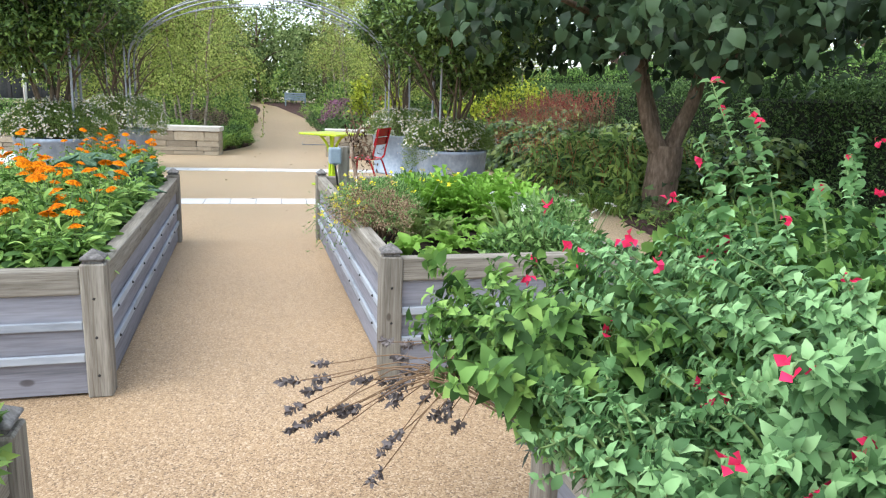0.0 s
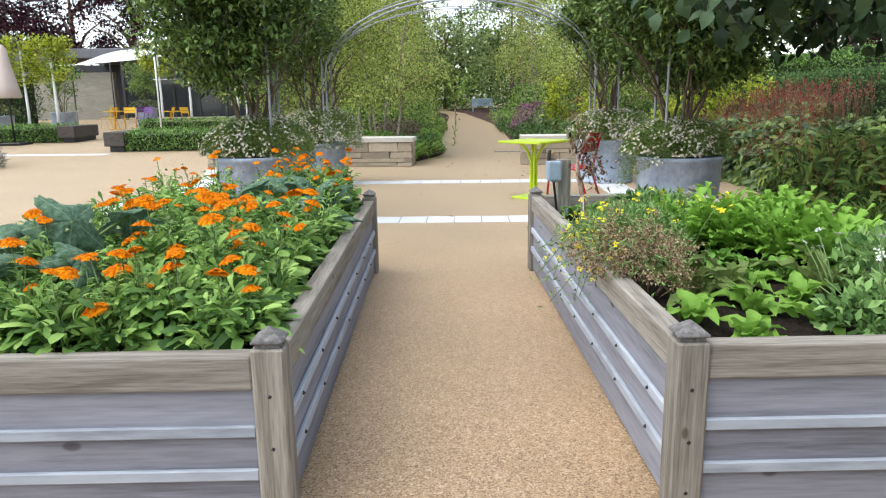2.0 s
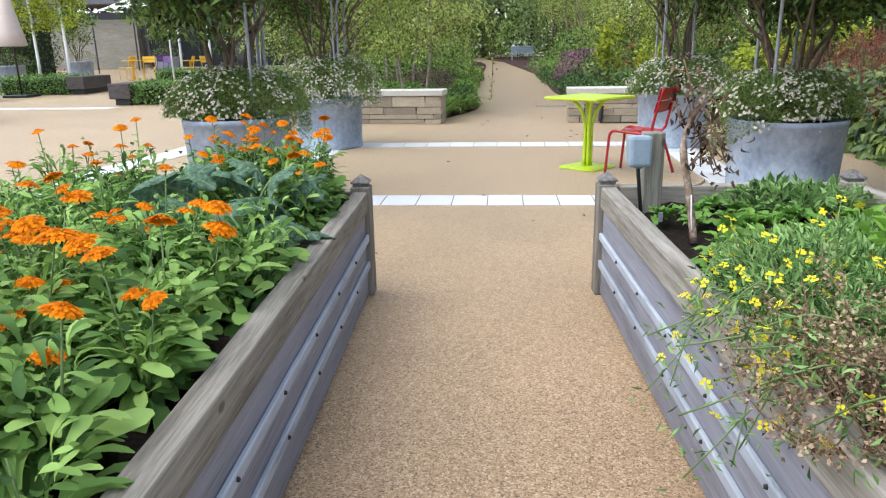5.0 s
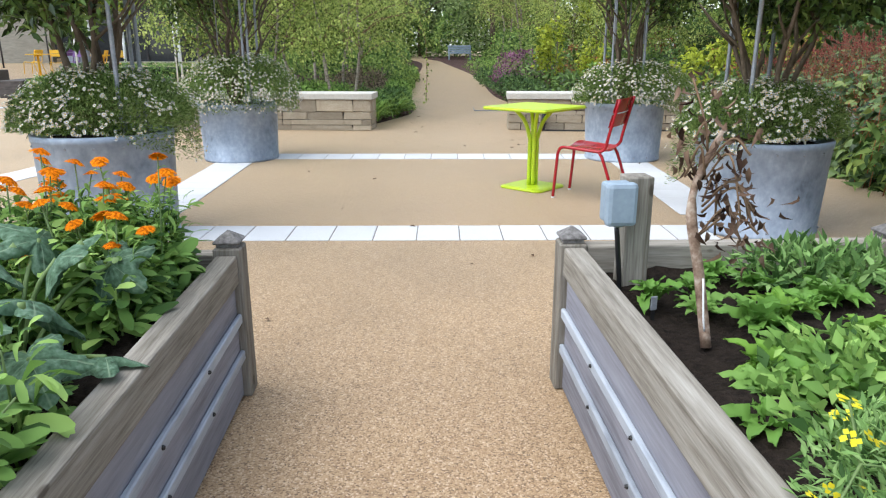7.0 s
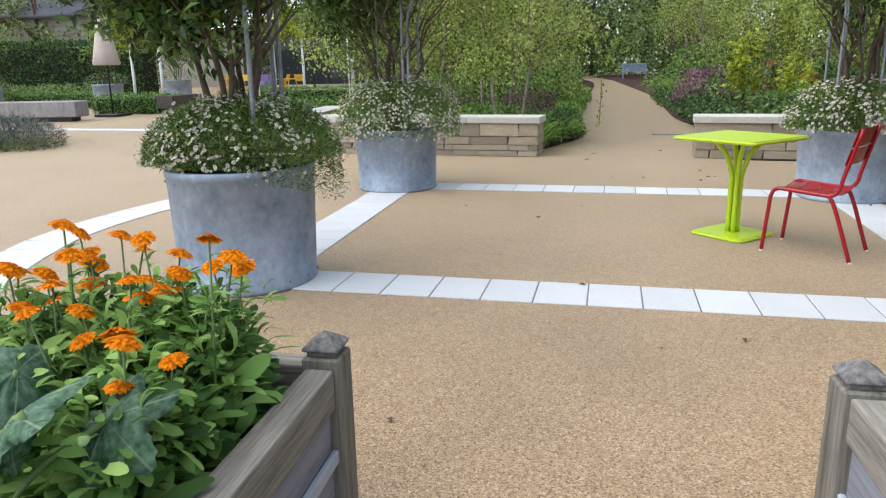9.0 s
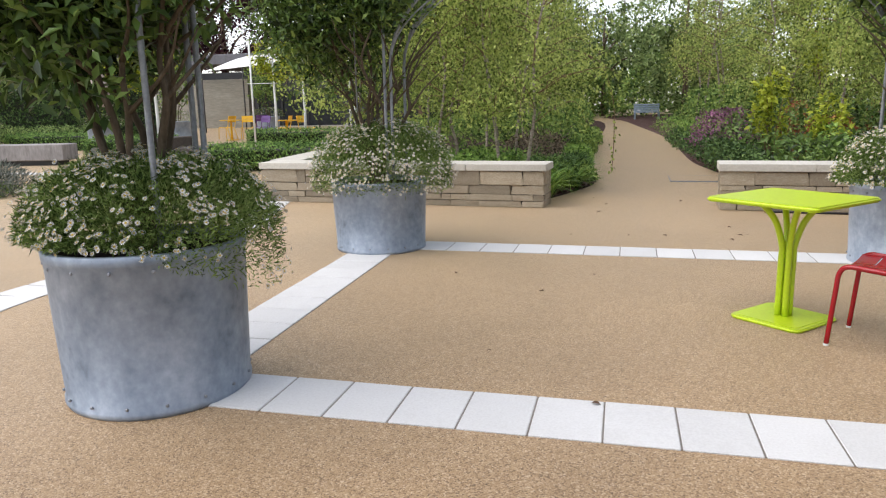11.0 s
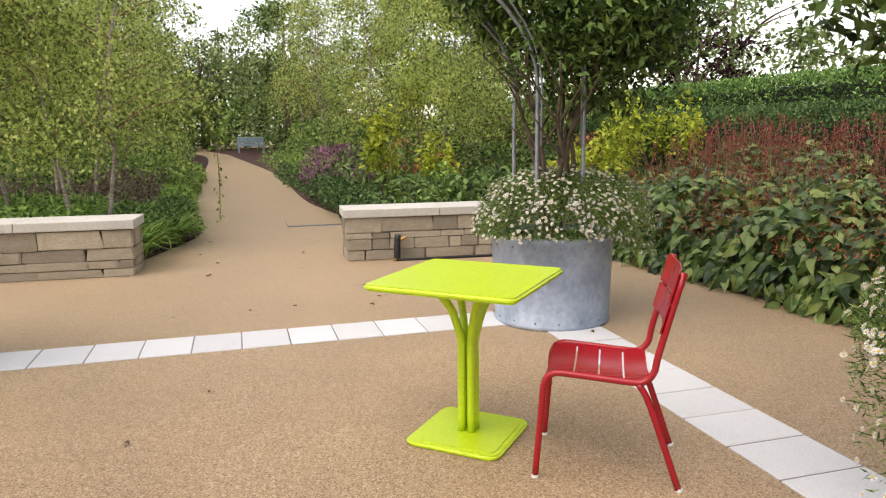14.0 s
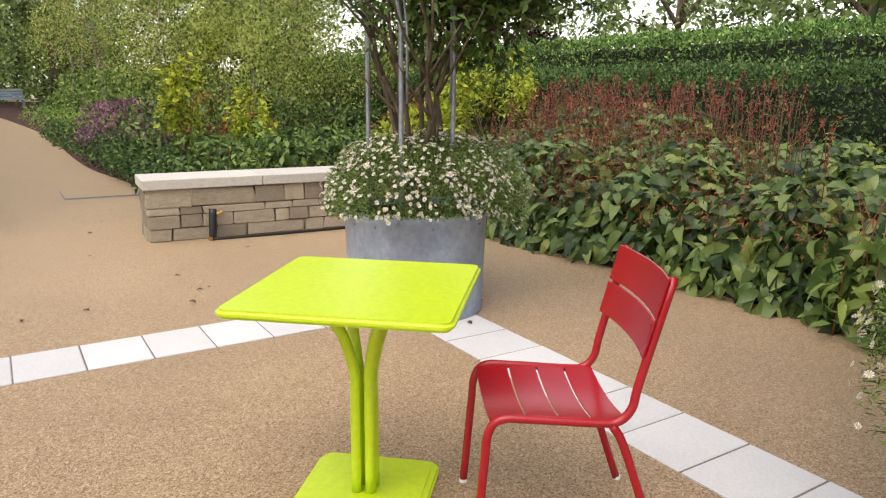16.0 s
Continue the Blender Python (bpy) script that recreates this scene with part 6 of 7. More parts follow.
_rr = random.Random(17)
for _k in range(9):
    grass_tuft("grass_tuft", (3.65 + _rr.uniform(0, 1.4), 6.6 + _k * 0.33), 160, 0.42, 0.012, 130 + _k, M_STRAP, "arching green grass below the tree", "grass clump", 0.2, "grass tufts")
FERNS = leaf_bank("fern_drift", 3.75, 6.3, 8.8, 11.9, 0.7, 5200, 0.15, 0.045, M_OLIVE, 141, "mixed green and rusty leaved perennials", "perennials", 0.3, True)
_r8 = np.random.RandomState(88)
_q = np.stack([_r8.uniform(-1.2, 1.2, 240), _r8.uniform(-1.45, 1.45, 240)], 1)
foliage("stalk_growth", gather([tube_data([(x, y, 0), (x + 0.04, y, 0.45), (x + a, y + b, 0.8 + 0.25 * abs(b))], [0.005, 0.004, 0.002], 4) for (x, y), a, b in zip(_q, _r8.normal(size=240) * 0.12, _r8.normal(size=240) * 0.12)]), M_RUST, FERNS, "rusty dry flower stalks")
leaf_bank("ground_cover", 3.4, 6.3, 3.0, 8.4, 0.22, 2600, 0.09, 0.03, M_OLIVE, 142, "low dark ground cover below the tree", "ground cover", 0.12)


# ---- birch grove and border beyond the walls ----
def birch(at, height, seed, n_leaf=4200, n_stem=2, spread=0.45, low=0.26, width=1.0, label="slender young birch with drooping light green leaves"):
    r = np.random.RandomState(seed)
    root = thing("birch_tree", (*at, rise(at[1])), 0, label, "birch tree", "birch grove")
    data, tw = [], []
    for k in range(n_stem):
        a = r.uniform(0, 6.28)
        pts = [np.array([math.cos(a) * 0.09 * n_stem, math.sin(a) * 0.09 * n_stem, -0.03])]
        for j in range(1, 8):
            f = j / 7
            pts.append(pts[0] + np.array([math.cos(a) * spread * f, math.sin(a) * spread * f, height * f * (1 - 0.08 * k)]) + r.normal(size=3) * np.array([0.05, 0.05, 0]))
        line = np.array(bend([tuple(p) for p in pts], 3))
        tube("trunk", line, np.linspace(0.034, 0.008, len(line)) * (height / 5), M_BIRCHBARK, root, "pale papery bark trunk")
        for j in range(26):
            f = low + (1 - low) * r.rand()
            i = int(f * (len(line) - 1))
            b = r.uniform(0, 6.28)
            ln = width * (0.25 + 1.0 * (1 - f) ** 0.7) * r.uniform(0.6, 1.1)
            p = line[i]
            e = p + np.array([math.cos(b) * ln, math.sin(b) * ln, 0.35 * ln])
            d = e + np.array([math.cos(b) * 0.25, math.sin(b) * 0.25, -r.uniform(0.1, 0.75) * min(1.0, 0.35 + f)])
            br = np.array(bend([tuple(p), tuple((p + e) / 2 + np.array([0, 0, 0.08])), tuple(e), tuple(d)], 4))
            tw.append(tube_data(br, np.linspace(0.011, 0.002, len(br)), 4))
            n = int(2.3 * n_leaf) // (26 * n_stem)
            q = br[np.minimum((2 + r.rand(n) * (len(br) - 2)).astype(int), len(br) - 1)] + r.normal(size=(n, 3)) * np.array([0.12, 0.12, 0.16])
            T = unit(r.normal(size=(n, 3)) * 0.7 + np.array([0, 0, -0.6]))
            s = 0.7 + 0.6 * r.random(n)
            data.append(leaf_data(q, T, r.normal(size=(n, 3)) + np.array([0, -0.5, 0.5]), 0.054 * s, 0.037 * s))
    foliage("branchwork", gather(tw), M_TWIG, root)
    foliage("crown", gather(data), M_BIRCH, root, "airy crown of small light leaves")
    return root


for _k, (_x, _y, _h, _n) in enumerate(((-1.55, 18.6, 4.4, 2), (-2.9, 19.3, 4.6, 2), (-2.0, 21.6, 5.0, 2), (-4.2, 19.2, 3.9, 2), (-2.6, 23.2, 5.2, 1), (-1.9, 25.5, 5.2, 2), (-4.2, 24.5, 5.0, 1), (-2.2, 29.0, 5.8, 2), (-3.6, 31.5, 6.0, 1), (-2.0, 35, 6.2, 2),
                                       (3.6, 20.4, 4.4, 1), (5.0, 22.6, 4.8, 2), (3.7, 24.6, 5.0, 2), (4.6, 27.0, 5.4, 1), (3.6, 30.0, 5.6, 2), (6.4, 25.5, 5.0, 2), (6.2, 30.5, 5.8, 1), (3.6, 36, 6.2, 2), (7.6, 21.5, 4.2, 1))):
    birch((_x, _y), _h, 150 + _k, 4600 if _y < 27 else 3400, _n, width=1.1 if _y < 27 else 1.3)
# one long twig that hangs over the path
_tw = thing("hanging_twig", (-1.35, 18.52, 1.9), 0, "long drooping birch twig hanging over the path", "twig")
_line = bend([(0, 0, 0.0), (0.5, 0.02, 0.25), (1.05, 0.05, 0.05), (1.28, 0.07, -0.5), (1.31, 0.08, -1.1), (1.29, 0.08, -1.62)], 6)
tube("stem", _line, 0.006, M_TWIG, _tw, sides=5)
_r9 = np.random.RandomState(3)
_P = np.array([np.array(q) + _r9.normal(size=3) * 0.03 for q in _line[12:] for _ in range(3)])
foliage("leafage", leaf_data(_P, np.tile([0, 0, -1.0], (len(_P), 1)) + _r9.normal(size=_P.shape) * 0.5, _r9.normal(size=_P.shape), 0.06, 0.042), M_BIRCH, _tw)

_rr = random.Random(23)
for _k in range(46):
    _x, _y = _rr.uniform(-3.2, -0.6), _rr.uniform(17.2, 20.5)
    grass_tuft("daylily_clump", (min(_x, -0.72 - 0.3 * (_y < 18)), _y), 90, 0.55, 0.022, 200 + _k, M_STRAP, "arching strap-leaved daylily clump in mulch", "daylily", 0.16, "daylily clumps")
leaf_bank("shrub_border", -5.0, -1.5, 17.5, 21.0, 0.50, 6500, 0.09, 0.035, M_STRAP, 231, "low mixed green perennials behind the stone wall")
leaf_bank("bronze_shrubs", -2.2, -0.85, 21.0, 23.4, 0.6, 2000, 0.07, 0.03, M_REDBROWN, 232, "bronze-leaved shrubs beside the path")
for _k, (_x0, _x1, _y0, _y1, _m) in enumerate(((-1.15, -0.62, 18.2, 18.9, M_STRAP), (-0.9, -0.3, 18.8, 20.0, M_OLIVE), (-0.95, -0.38, 19.9, 21.6, M_YEW), (-1.0, -0.36, 21.4, 24.0, M_STRAP), (-0.95, -0.26, 24.0, 27.0, M_OLIVE), (-0.9, -0.1, 27.0, 32.0, M_OLIVE))):
    leaf_bank("path_edging", _x0, _x1, _y0, _y1, 0.30, int(900 * (_y1 - _y0)), 0.085, 0.032, _m, 270 + _k, "low green edging plants beside the path", rough=0.1)
leaf_bank("shrub_border", -5.4, -0.5, 23.4, 34, 0.8, 9500, 0.11, 0.05, M_OLIVE, 233, "mixed green shrubs below the birches")
leaf_bank("shrub_border", -5.5, -0.35, 33.5, 46, 1.0, 6500, 0.13, 0.06, M_OLIVE, 241, "mixed green shrubs at the far path")
leaf_bank("shrub_border", 3.3, 6.5, 35.5, 44, 1.1, 5000, 0.13, 0.06, M_OLIVE, 242, "mixed green shrubs at the far path")
leaf_bank("path_edging", -1.5, -0.52, 18.0, 20.6, 0.34, 1500, 0.07, 0.04, M_YEW, 234, "low dark green edging plants in mulch")
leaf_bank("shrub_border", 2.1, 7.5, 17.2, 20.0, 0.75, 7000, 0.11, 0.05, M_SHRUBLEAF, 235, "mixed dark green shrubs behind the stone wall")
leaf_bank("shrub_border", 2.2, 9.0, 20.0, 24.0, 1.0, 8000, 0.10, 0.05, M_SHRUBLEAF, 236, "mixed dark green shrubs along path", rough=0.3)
for _k, (_x, _y, _w, _h, _m, _t) in enumerate(((3.3, 19.6, 1.0, 1.0, M_RUST, "rusty seed-headed perennials among shrubs"), (4.6, 20.6, 1.3, 1.35, M_OLIVE, "yellow-green leaved shrub among birches"), (6.0, 19.6, 1.2, 1.25, M_RUST, "rusty autumn shrub behind the wall"), (7.2, 21.0, 1.3, 1.5, M_OLIVE, "yellow-green leaved shrub among birches"), (3.4, 21.9, 0.9, 1.2, M_RUST, "rusty seed-headed perennials among shrubs"), (5.6, 23.0, 1.4, 1.6, M_RUST, "tall rusty autumn shrub below birches"), (3.0, 18.3, 0.7, 0.9, M_STRAP, "light green leafy perennial behind the wall"), (4.9, 18.2, 0.8, 0.95, M_YEW, "dark green rounded shrub behind the wall"))):
    leaf_bank("border_shrub", _x - _w / 2, _x + _w / 2, _y - _w / 2, _y + _w / 2, _h, 900, 0.085, 0.035, _m, 260 + _k, _t, "shrub", 0.25)
leaf_bank("mauve_flowers", 1.8, 3.3, 22.8, 25.2, 0.95, 2600, 0.06, 0.03, M_MAUVE, 237, "mauve flowering perennials beside the path", "flowers")
leaf_bank("path_edging", 1.8, 2.8, 18.0, 23.5, 0.38, 2400, 0.07, 0.04, M_YEW, 238, "low dark green edging plants beside path")
leaf_bank("path_edging", 1.72, 2.5, 18.9, 29, 0.42, 5200, 0.075, 0.04, M_YEW, 243, "low dark green edging plants beside path")
leaf_bank("path_edging", 1.85, 3.2, 25.0, 36, 0.5, 1800, 0.08, 0.04, M_STRAP, 239, "low green edging plants along the path")
leaf_bank("shrub_border", 2.6, 9.0, 24.0, 36, 1.5, 10000, 0.12, 0.06, M_OLIVE, 240, "tall mixed shrubs below the birches")


def golden_shrub(at, h, rad, n, seed, label):
    r = np.random.RandomState(seed)
    root = thing("golden_shrub", (*at, rise(at[1])), 0, label, "shrub", "golden leaved shrubs")
    st, d = [], []
    for k in range(9):
        a, q = r.uniform(0, 6.28), rad * r.uniform(0.3, 1)
        e = (math.cos(a) * q, math.sin(a) * q, h * r.uniform(0.6, 1))
        st.append(tube_data([(0, 0, 0), (e[0] * 0.4, e[1] * 0.4, e[2] * 0.6), e], [0.012, 0.008, 0.003], 5))
        d.append(clump(r, e, (rad * 0.35, rad * 0.35, h * 0.2), n // 9, 0.085, 0.05, 0.5, 0.6, 0.0))
    foliage("branchwork", gather(st), M_TWIG, root)
    foliage("foliage", gather(d), M_YELLOWLEAF, root)


golden_shrub((2.45, 19.6), 1.5, 0.3, 700, 251, "golden-leaved climber on a stake")
golden_shrub((5.7, 17.2), 1.65, 0.65, 900, 252, "yellow-leaved shrub behind the planter")
golden_shrub((4.5, 24.0), 3.1, 0.6, 900, 253, "small golden-leaved maple among birches")
golden_shrub((3.15, 18.9), 1.3, 0.35, 500, 255, "golden-leaved climber on a stake")
golden_shrub((6.2, 18.2), 1.7, 0.7, 900, 256, "yellow-leaved shrub behind the planter")
golden_shrub((4.3, 16.9), 1.2, 0.5, 700, 254, "yellow-green leaved shrub at the wall end")


def path_end():
    root = thing("white_bench", (2.2, 43.0, rise(42)), 0, "pale slatted bench at the end of path", "bench")
    for k in range(4):
        block("back_slat", -0.6, 0.6, 0.2, 0.23, 0.42 + k * 0.1, 0.5 + k * 0.1, M_GREYBOX, root, bevel=0.01)
    for k in range(4):
        block("seat_slat", -0.6, 0.6, -0.25 + k * 0.11, -0.16 + k * 0.11, 0.38, 0.41, M_GREYBOX, root, bevel=0.005)
    for x in (-0.55, 0.55):
        for y, h in ((-0.2, 0.38), (0.22, 0.82)):
            block("leg", x - 0.03, x + 0.03, y - 0.03, y + 0.03, 0, h, M_GREYBOX, root, bevel=0.005)


path_end()
leaf_bank("tree_belt", -7.0, 9.0, 53, 56, 5.5, 9000, 0.32, 0.17, M_FARTREE, 248, "dense green tree belt beyond the path end", "trees", 0.8)
leaf_bank("shrub_border", -6.0, 0.9, 46, 52, 2.6, 7000, 0.2, 0.1, M_OLIVE, 245, "tall dark shrubs closing the end of the path", rough=0.5)
leaf_bank("shrub_border", 0.9, 9, 43.5, 50, 3.0, 7000, 0.2, 0.1, M_OLIVE, 246, "tall dark shrubs closing the end of the path", rough=0.6)


def crown_tree(at, height, rad, seed, material, label, n=3600, low=0.3, leaf=0.2, trunk=0.16, group="", bark=None, clumps=46, flat=1.0):
    """A far broadleaf tree: forked trunk and a crown of separate leafy clumps."""
    r = np.random.RandomState(seed)
    root = thing("tree", (*at, rise(at[1])), 0, label, "tree", group)
    tube("trunk", bend([(0, 0, -0.1), (0.05, 0, height * 0.25), (0.0, 0.08, height * 0.55), (0.05, 0, height * 0.85)], 4), np.linspace(trunk, trunk * 0.25, 13), bark or M_BIGBARK, root)
    for k in range(6):
        a = k * 1.05 + r.rand()
        z = height * r.uniform(0.3, 0.6)
        tube("limb", bend([(0, 0, z), (math.cos(a) * rad * 0.35, math.sin(a) * rad * 0.35, z + height * 0.14), (math.cos(a) * rad * 0.75, math.sin(a) * rad * 0.75, z + height * 0.2)], 3), np.linspace(trunk * 0.45, trunk * 0.1, 7), bark or M_BIGBARK, root, sides=6)
    d = []
    for k in range(clumps):
        b = in_ball(r, 1, 0.33)[0]
        c = np.array([b[0] * rad, b[1] * rad, height * (1 + low) / 2 + b[2] * height * (1 - low) / 2])
        s = rad * r.uniform(0.18, 0.32)
        d.append(clump(r, c, (s, s, s * 0.7 * flat), n // clumps, leaf, leaf * 0.55, 0.5, 0.6, 0.1))
    foliage("crown", gather(d), material, root)
    return root


_rr = random.Random(31)
for _k, (_x, _y, _h, _r) in enumerate(((-6, 46, 8, 3.2), (-2.5, 52, 9, 3.6), (1.5, 56, 8.5, 3.6), (5, 48, 8, 3.2), (9, 44, 8, 3.0), (8.5, 34, 6.0, 2.3), (-7.5, 37, 6.0, 2.2), (12.5, 38, 7.5, 3.0), (3.5, 40, 6.5, 2.4), (-3.5, 40, 6.5, 2.4), (0.2, 50, 6.5, 2.6))):
    crown_tree((_x, _y), _h, _r, 300 + _k, M_FARTREE, "tall green broadleaf tree beyond the birches", 4200, 0.08, 0.22, group="far trees")
for _k, (_x, _y, _h, _r) in enumerate(((13.5, 27, 6.5, 2.6), (16, 22, 6.0, 2.4), (15.5, 17, 5.2, 2.2), (18, 12, 6.0, 2.6), (19, 31, 8, 3.2), (24, 24, 8, 3.2), (17.5, 7, 6.5, 2.8), (14, 10.5, 4.2, 2.0))):
    crown_tree((_x, _y), _h, _r, 330 + _k, M_FARTREE, "airy tree behind the clipped hedges", 2600, 0.2, 0.2, group="trees behind hedge", clumps=34)
crown_tree((12.2, 24.5), 4.3, 1.4, 345, M_PURPLETREE, "small dark red-leaved tree behind hedge", 1600, 0.35, 0.16, 0.09)


# ---- the west square ----
def low_hedge_bed(at, turn, lx, ly, seed, seat_end, label="low clipped box hedge in a timber-edged bed", seat_mat=None):
    """A clipped hedge block with a heavy timber seat at its end."""
    r = np.random.RandomState(seed)
    z = rise(at[1])
    root = thing("low_hedge", (*at, z), turn, label, "hedge", "low hedges of the square")
    # plain block coloured as the shade inside the box hedge
    block("core", -lx / 2 + 0.08, lx / 2 - 0.08, -ly / 2 + 0.08, ly / 2 - 0.08, 0, 0.42, M_HEDGESHADE, root, bevel=0.02)
    n = int(lx * ly * 500 + 2 * (lx + ly) * 0.5 * 500)
    P = np.stack([r.uniform(-lx / 2, lx / 2, n), r.uniform(-ly / 2, ly / 2, n), r.uniform(0.02, 0.5, n)], 1)
    side = r.randint(0, 5, n)
    P[side == 0, 2] = 0.5
    P[side == 1, 0] = -lx / 2
    P[side == 2, 0] = lx / 2
    P[side >= 3, 1] = -ly / 2
    P += r.normal(size=P.shape) * 0.03
    P[:, 2] = np.clip(P[:, 2], 0.02, 0.6)
    foliage("leaves", leaf_data(P, scatter_dirs(r, n, 0.4), r.normal(size=P.shape) + np.array([0, -0.4, 0.8]), 0.07, 0.035), M_HEDGE, root)
    if seat_end:
        s = seat_end
        x = s * (lx / 2 + 0.28)
        seat = thing("timber_bench", tuple(root.matrix_basis @ Vector((x, 0, 0))), turn, "dark timber block bench beside a low hedge", "bench", "timber benches")
        block("top", -0.26, 0.26, -ly / 2 - 0.1, ly / 2 + 0.1, 0.14, 0.5, seat_mat or M_SLEEPER, seat, "heavy dark timber block", 0.015)
        block("plinth", -0.16, 0.2, -ly / 2, ly / 2, 0, 0.139, M_BLACK, seat, bevel=0)
    return root


low_hedge_bed((-7.2, 21.8), 0, 2.6, 1.5, 401, -1)
low_hedge_bed((-13.2, 25.4), 0, 2.1, 1.4, 402, 1)
low_hedge_bed((-8.6, 28.5), 0, 4.6, 1.3, 403, 1)
low_hedge_bed((-17.5, 27.8), 0, 3.2, 1.4, 404, 0)


def long_bench(at, turn):
    root = thing("timber_bench", (*at, rise(at[1])), turn, "long grey weathered timber block bench", "bench", "timber benches")
    for k in range(2):
        block("beam", -1.4, 1.4, -0.32 + k * 0.325, k * 0.325, 0.12, 0.52, M_GREYSLEEPER, root, "grey timber beam", 0.02)
    block("plinth", -1.2, 1.2, -0.22, 0.22, 0, 0.119, M_BLACK, root, bevel=0)


long_bench((-14.5, 22.6), 8)


def lavender_bank(at, sx, sy, seed, n=2600):
    r = np.random.RandomState(seed)
    root = thing("lavender_bank", (*at, 0), 0, "grey-green lavender clump spilling onto gravel", "lavender")
    foliage("foliage", clump(r, (0, 0, 0.18), (sx, sy, 0.40), n, 0.12, 0.014, 0.35, 1.0, 0.7), M_GLAUCOUS, root)
    foliage("lower_leaves", clump(r, (0, -0.1, 0.08), (sx, sy, 0.14), n // 3, 0.08, 0.02, 0.4, 1.0, 0.2), M_OLIVE, root)


lavender_bank((-10.9, 17.5), 1.3, 0.8, 411, 5200)
lavender_bank((-13.2, 17.9), 1.3, 0.8, 412, 3000)

FAR_POTS = [((-15.25, 26.9), 3.0, 1), ((-14.75, 30.2), 3.5, 2), ((-13.2, 34.2), 3.0, 3), ((-19.5, 26.6), 3.1, 4)]
for (_p, _h, _k) in FAR_POTS:
    planter(_p, (0.43, 0.46, 0.78), "round galvanised planter with daisies across the square", "planters across the square")
    daisy_mound(_p, rise(_p[1]) + 0.80, 0.62, 0.33, 0.03, 420 + _k, 1500, 260, 0.05)
    _r = np.random.RandomState(430 + _k)
    _t = thing("multi_stem_tree", (*_p, rise(_p[1]) + 0.58), 0, "small multi-stemmed tree in a planter across square", "tree", "trees in far planters")
    _st, _tips = stems(_r, None, 6, 1.2, 0.4, 0.022, 0.05)
    for _q, _w in _st[:18]:
        tube("stem", _q, _w, M_BARK, _t, sides=5)
    foliage("crown", gather([clump(_r, np.array([0, 0, 1.55]) + in_ball(_r, 1, 0.4)[0] * np.array([0.7, 0.7, 0.85]), (0.3, 0.3, 0.25), 60, 0.1, 0.05, 0.5, 0.6) for _ in range(34)]), M_OLIVE, _t)


def pleached_tree(at, seed, h=1.9, label="young pleached tree with yellow-green leaves on pale trunk", top=3.2):
    r = np.random.RandomState(seed)
    root = thing("pleached_tree", (*at, rise(at[1])), 0, label, "tree", "pleached trees")
    tube("trunk", [(0, 0, 0), (0.02, 0, h * 0.5), (0, 0, top - 0.3)], [0.05, 0.045, 0.03], M_WHITEPOST, root, "pale straight trunk")
    for z in (h + 0.1, h + 0.55, h + 1.0):
        tube("cane", [(-0.7, -0.04, z), (0, -0.04, z + 0.02), (0.7, -0.04, z)], 0.012, M_TWIG, root, sides=5)
    foliage("crown", gather([clump(r, (r.uniform(-0.6, 0.6), r.uniform(-0.25, 0.25), r.uniform(h, top)), (0.28, 0.2, 0.22), 70, 0.09, 0.06, 0.5, 0.6) for _ in range(26)]), M_YELLOWLEAF, root)


pleached_tree((-13.9, 26.3), 441)
pleached_tree((-12.95, 26.3), 442, 2.0)
pleached_tree((-9.6, 29.4), 443, 2.2)
pleached_tree((-10.9, 30.0), 444, 2.2)
pleached_tree((-7.8, 29.2), 445, 2.4)


def frame_post(at, h):
    root = thing("timber_frame_post", (*at, rise(at[1])), 0, "pale slim post with wire crossbars at hedge", "post", "slim white posts")
    tube("post", [(0, 0, 0), (0, 0, h)], 0.024, M_WHITEPOST, root)
    for z in (h * 0.62, h * 0.84):
        tube("crossbar", [(-0.1, 0, z), (0.7, 0, z)], 0.008, M_WHITEPOST, root, sides=5)


frame_post((-8.7, 24.0), 3.0)
frame_post((-6.0, 23.6), 2.4)
frame_post((-7.4, 27.6), 2.6)


def parasol(at):
    root = thing("parasol", (*at, rise(at[1])), 0, "closed beige canvas parasol on a dark pole", "parasol")
    tube("pole", [(0, 0, 0), (0, 0, 2.9)], 0.025, M_BLACK, root)
    v, t, n = [], [], 16
    prof = [(0.03, 2.92), (0.10, 2.78), (0.16, 2.3), (0.25, 1.8), (0.32, 1.42), (0.28, 1.38)]
    for q, z in prof:
        for k in range(n):
            a = 2 * math.pi * k / n
            w = q * (1 + 0.16 * (k % 2))
            v.append((w * math.cos(a), w * math.sin(a), z))
    for j in range(len(prof) - 1):
        for k in range(n):
            a, b = j * n + k, j * n + (k + 1) % n
            t += [(a, b, b + n), (a, b + n, a + n)]
    link("canopy", np_mesh("canopy", v, t), M_CANVAS, root, "folded beige canvas")
    block("base", -0.35, 0.35, -0.35, 0.35, 0, 0.07, M_BLACK, root, bevel=0.01)


parasol((-13.2, 24.15))

for _x, _y, _a in ((-14.0, 32.3, 80), (-13.0, 32.0, 200), (-11.2, 31.2, 100), (-10.2, 31.0, 250)):
    metal_chair("garden_chair", (_x, _y, rise(_y)), _a, M_YELLOW, "yellow slatted metal chair at a cafe table", "yellow chairs")
metal_chair("garden_chair", (-12.2, 31.5, rise(31.5)), 160, M_PURPLE, "purple slatted metal chair at a cafe table", "purple chairs")
metal_chair("garden_chair", (-12.9, 33.0, rise(33.0)), 30, M_PURPLE, "purple slatted metal chair at a cafe table", "purple chairs")


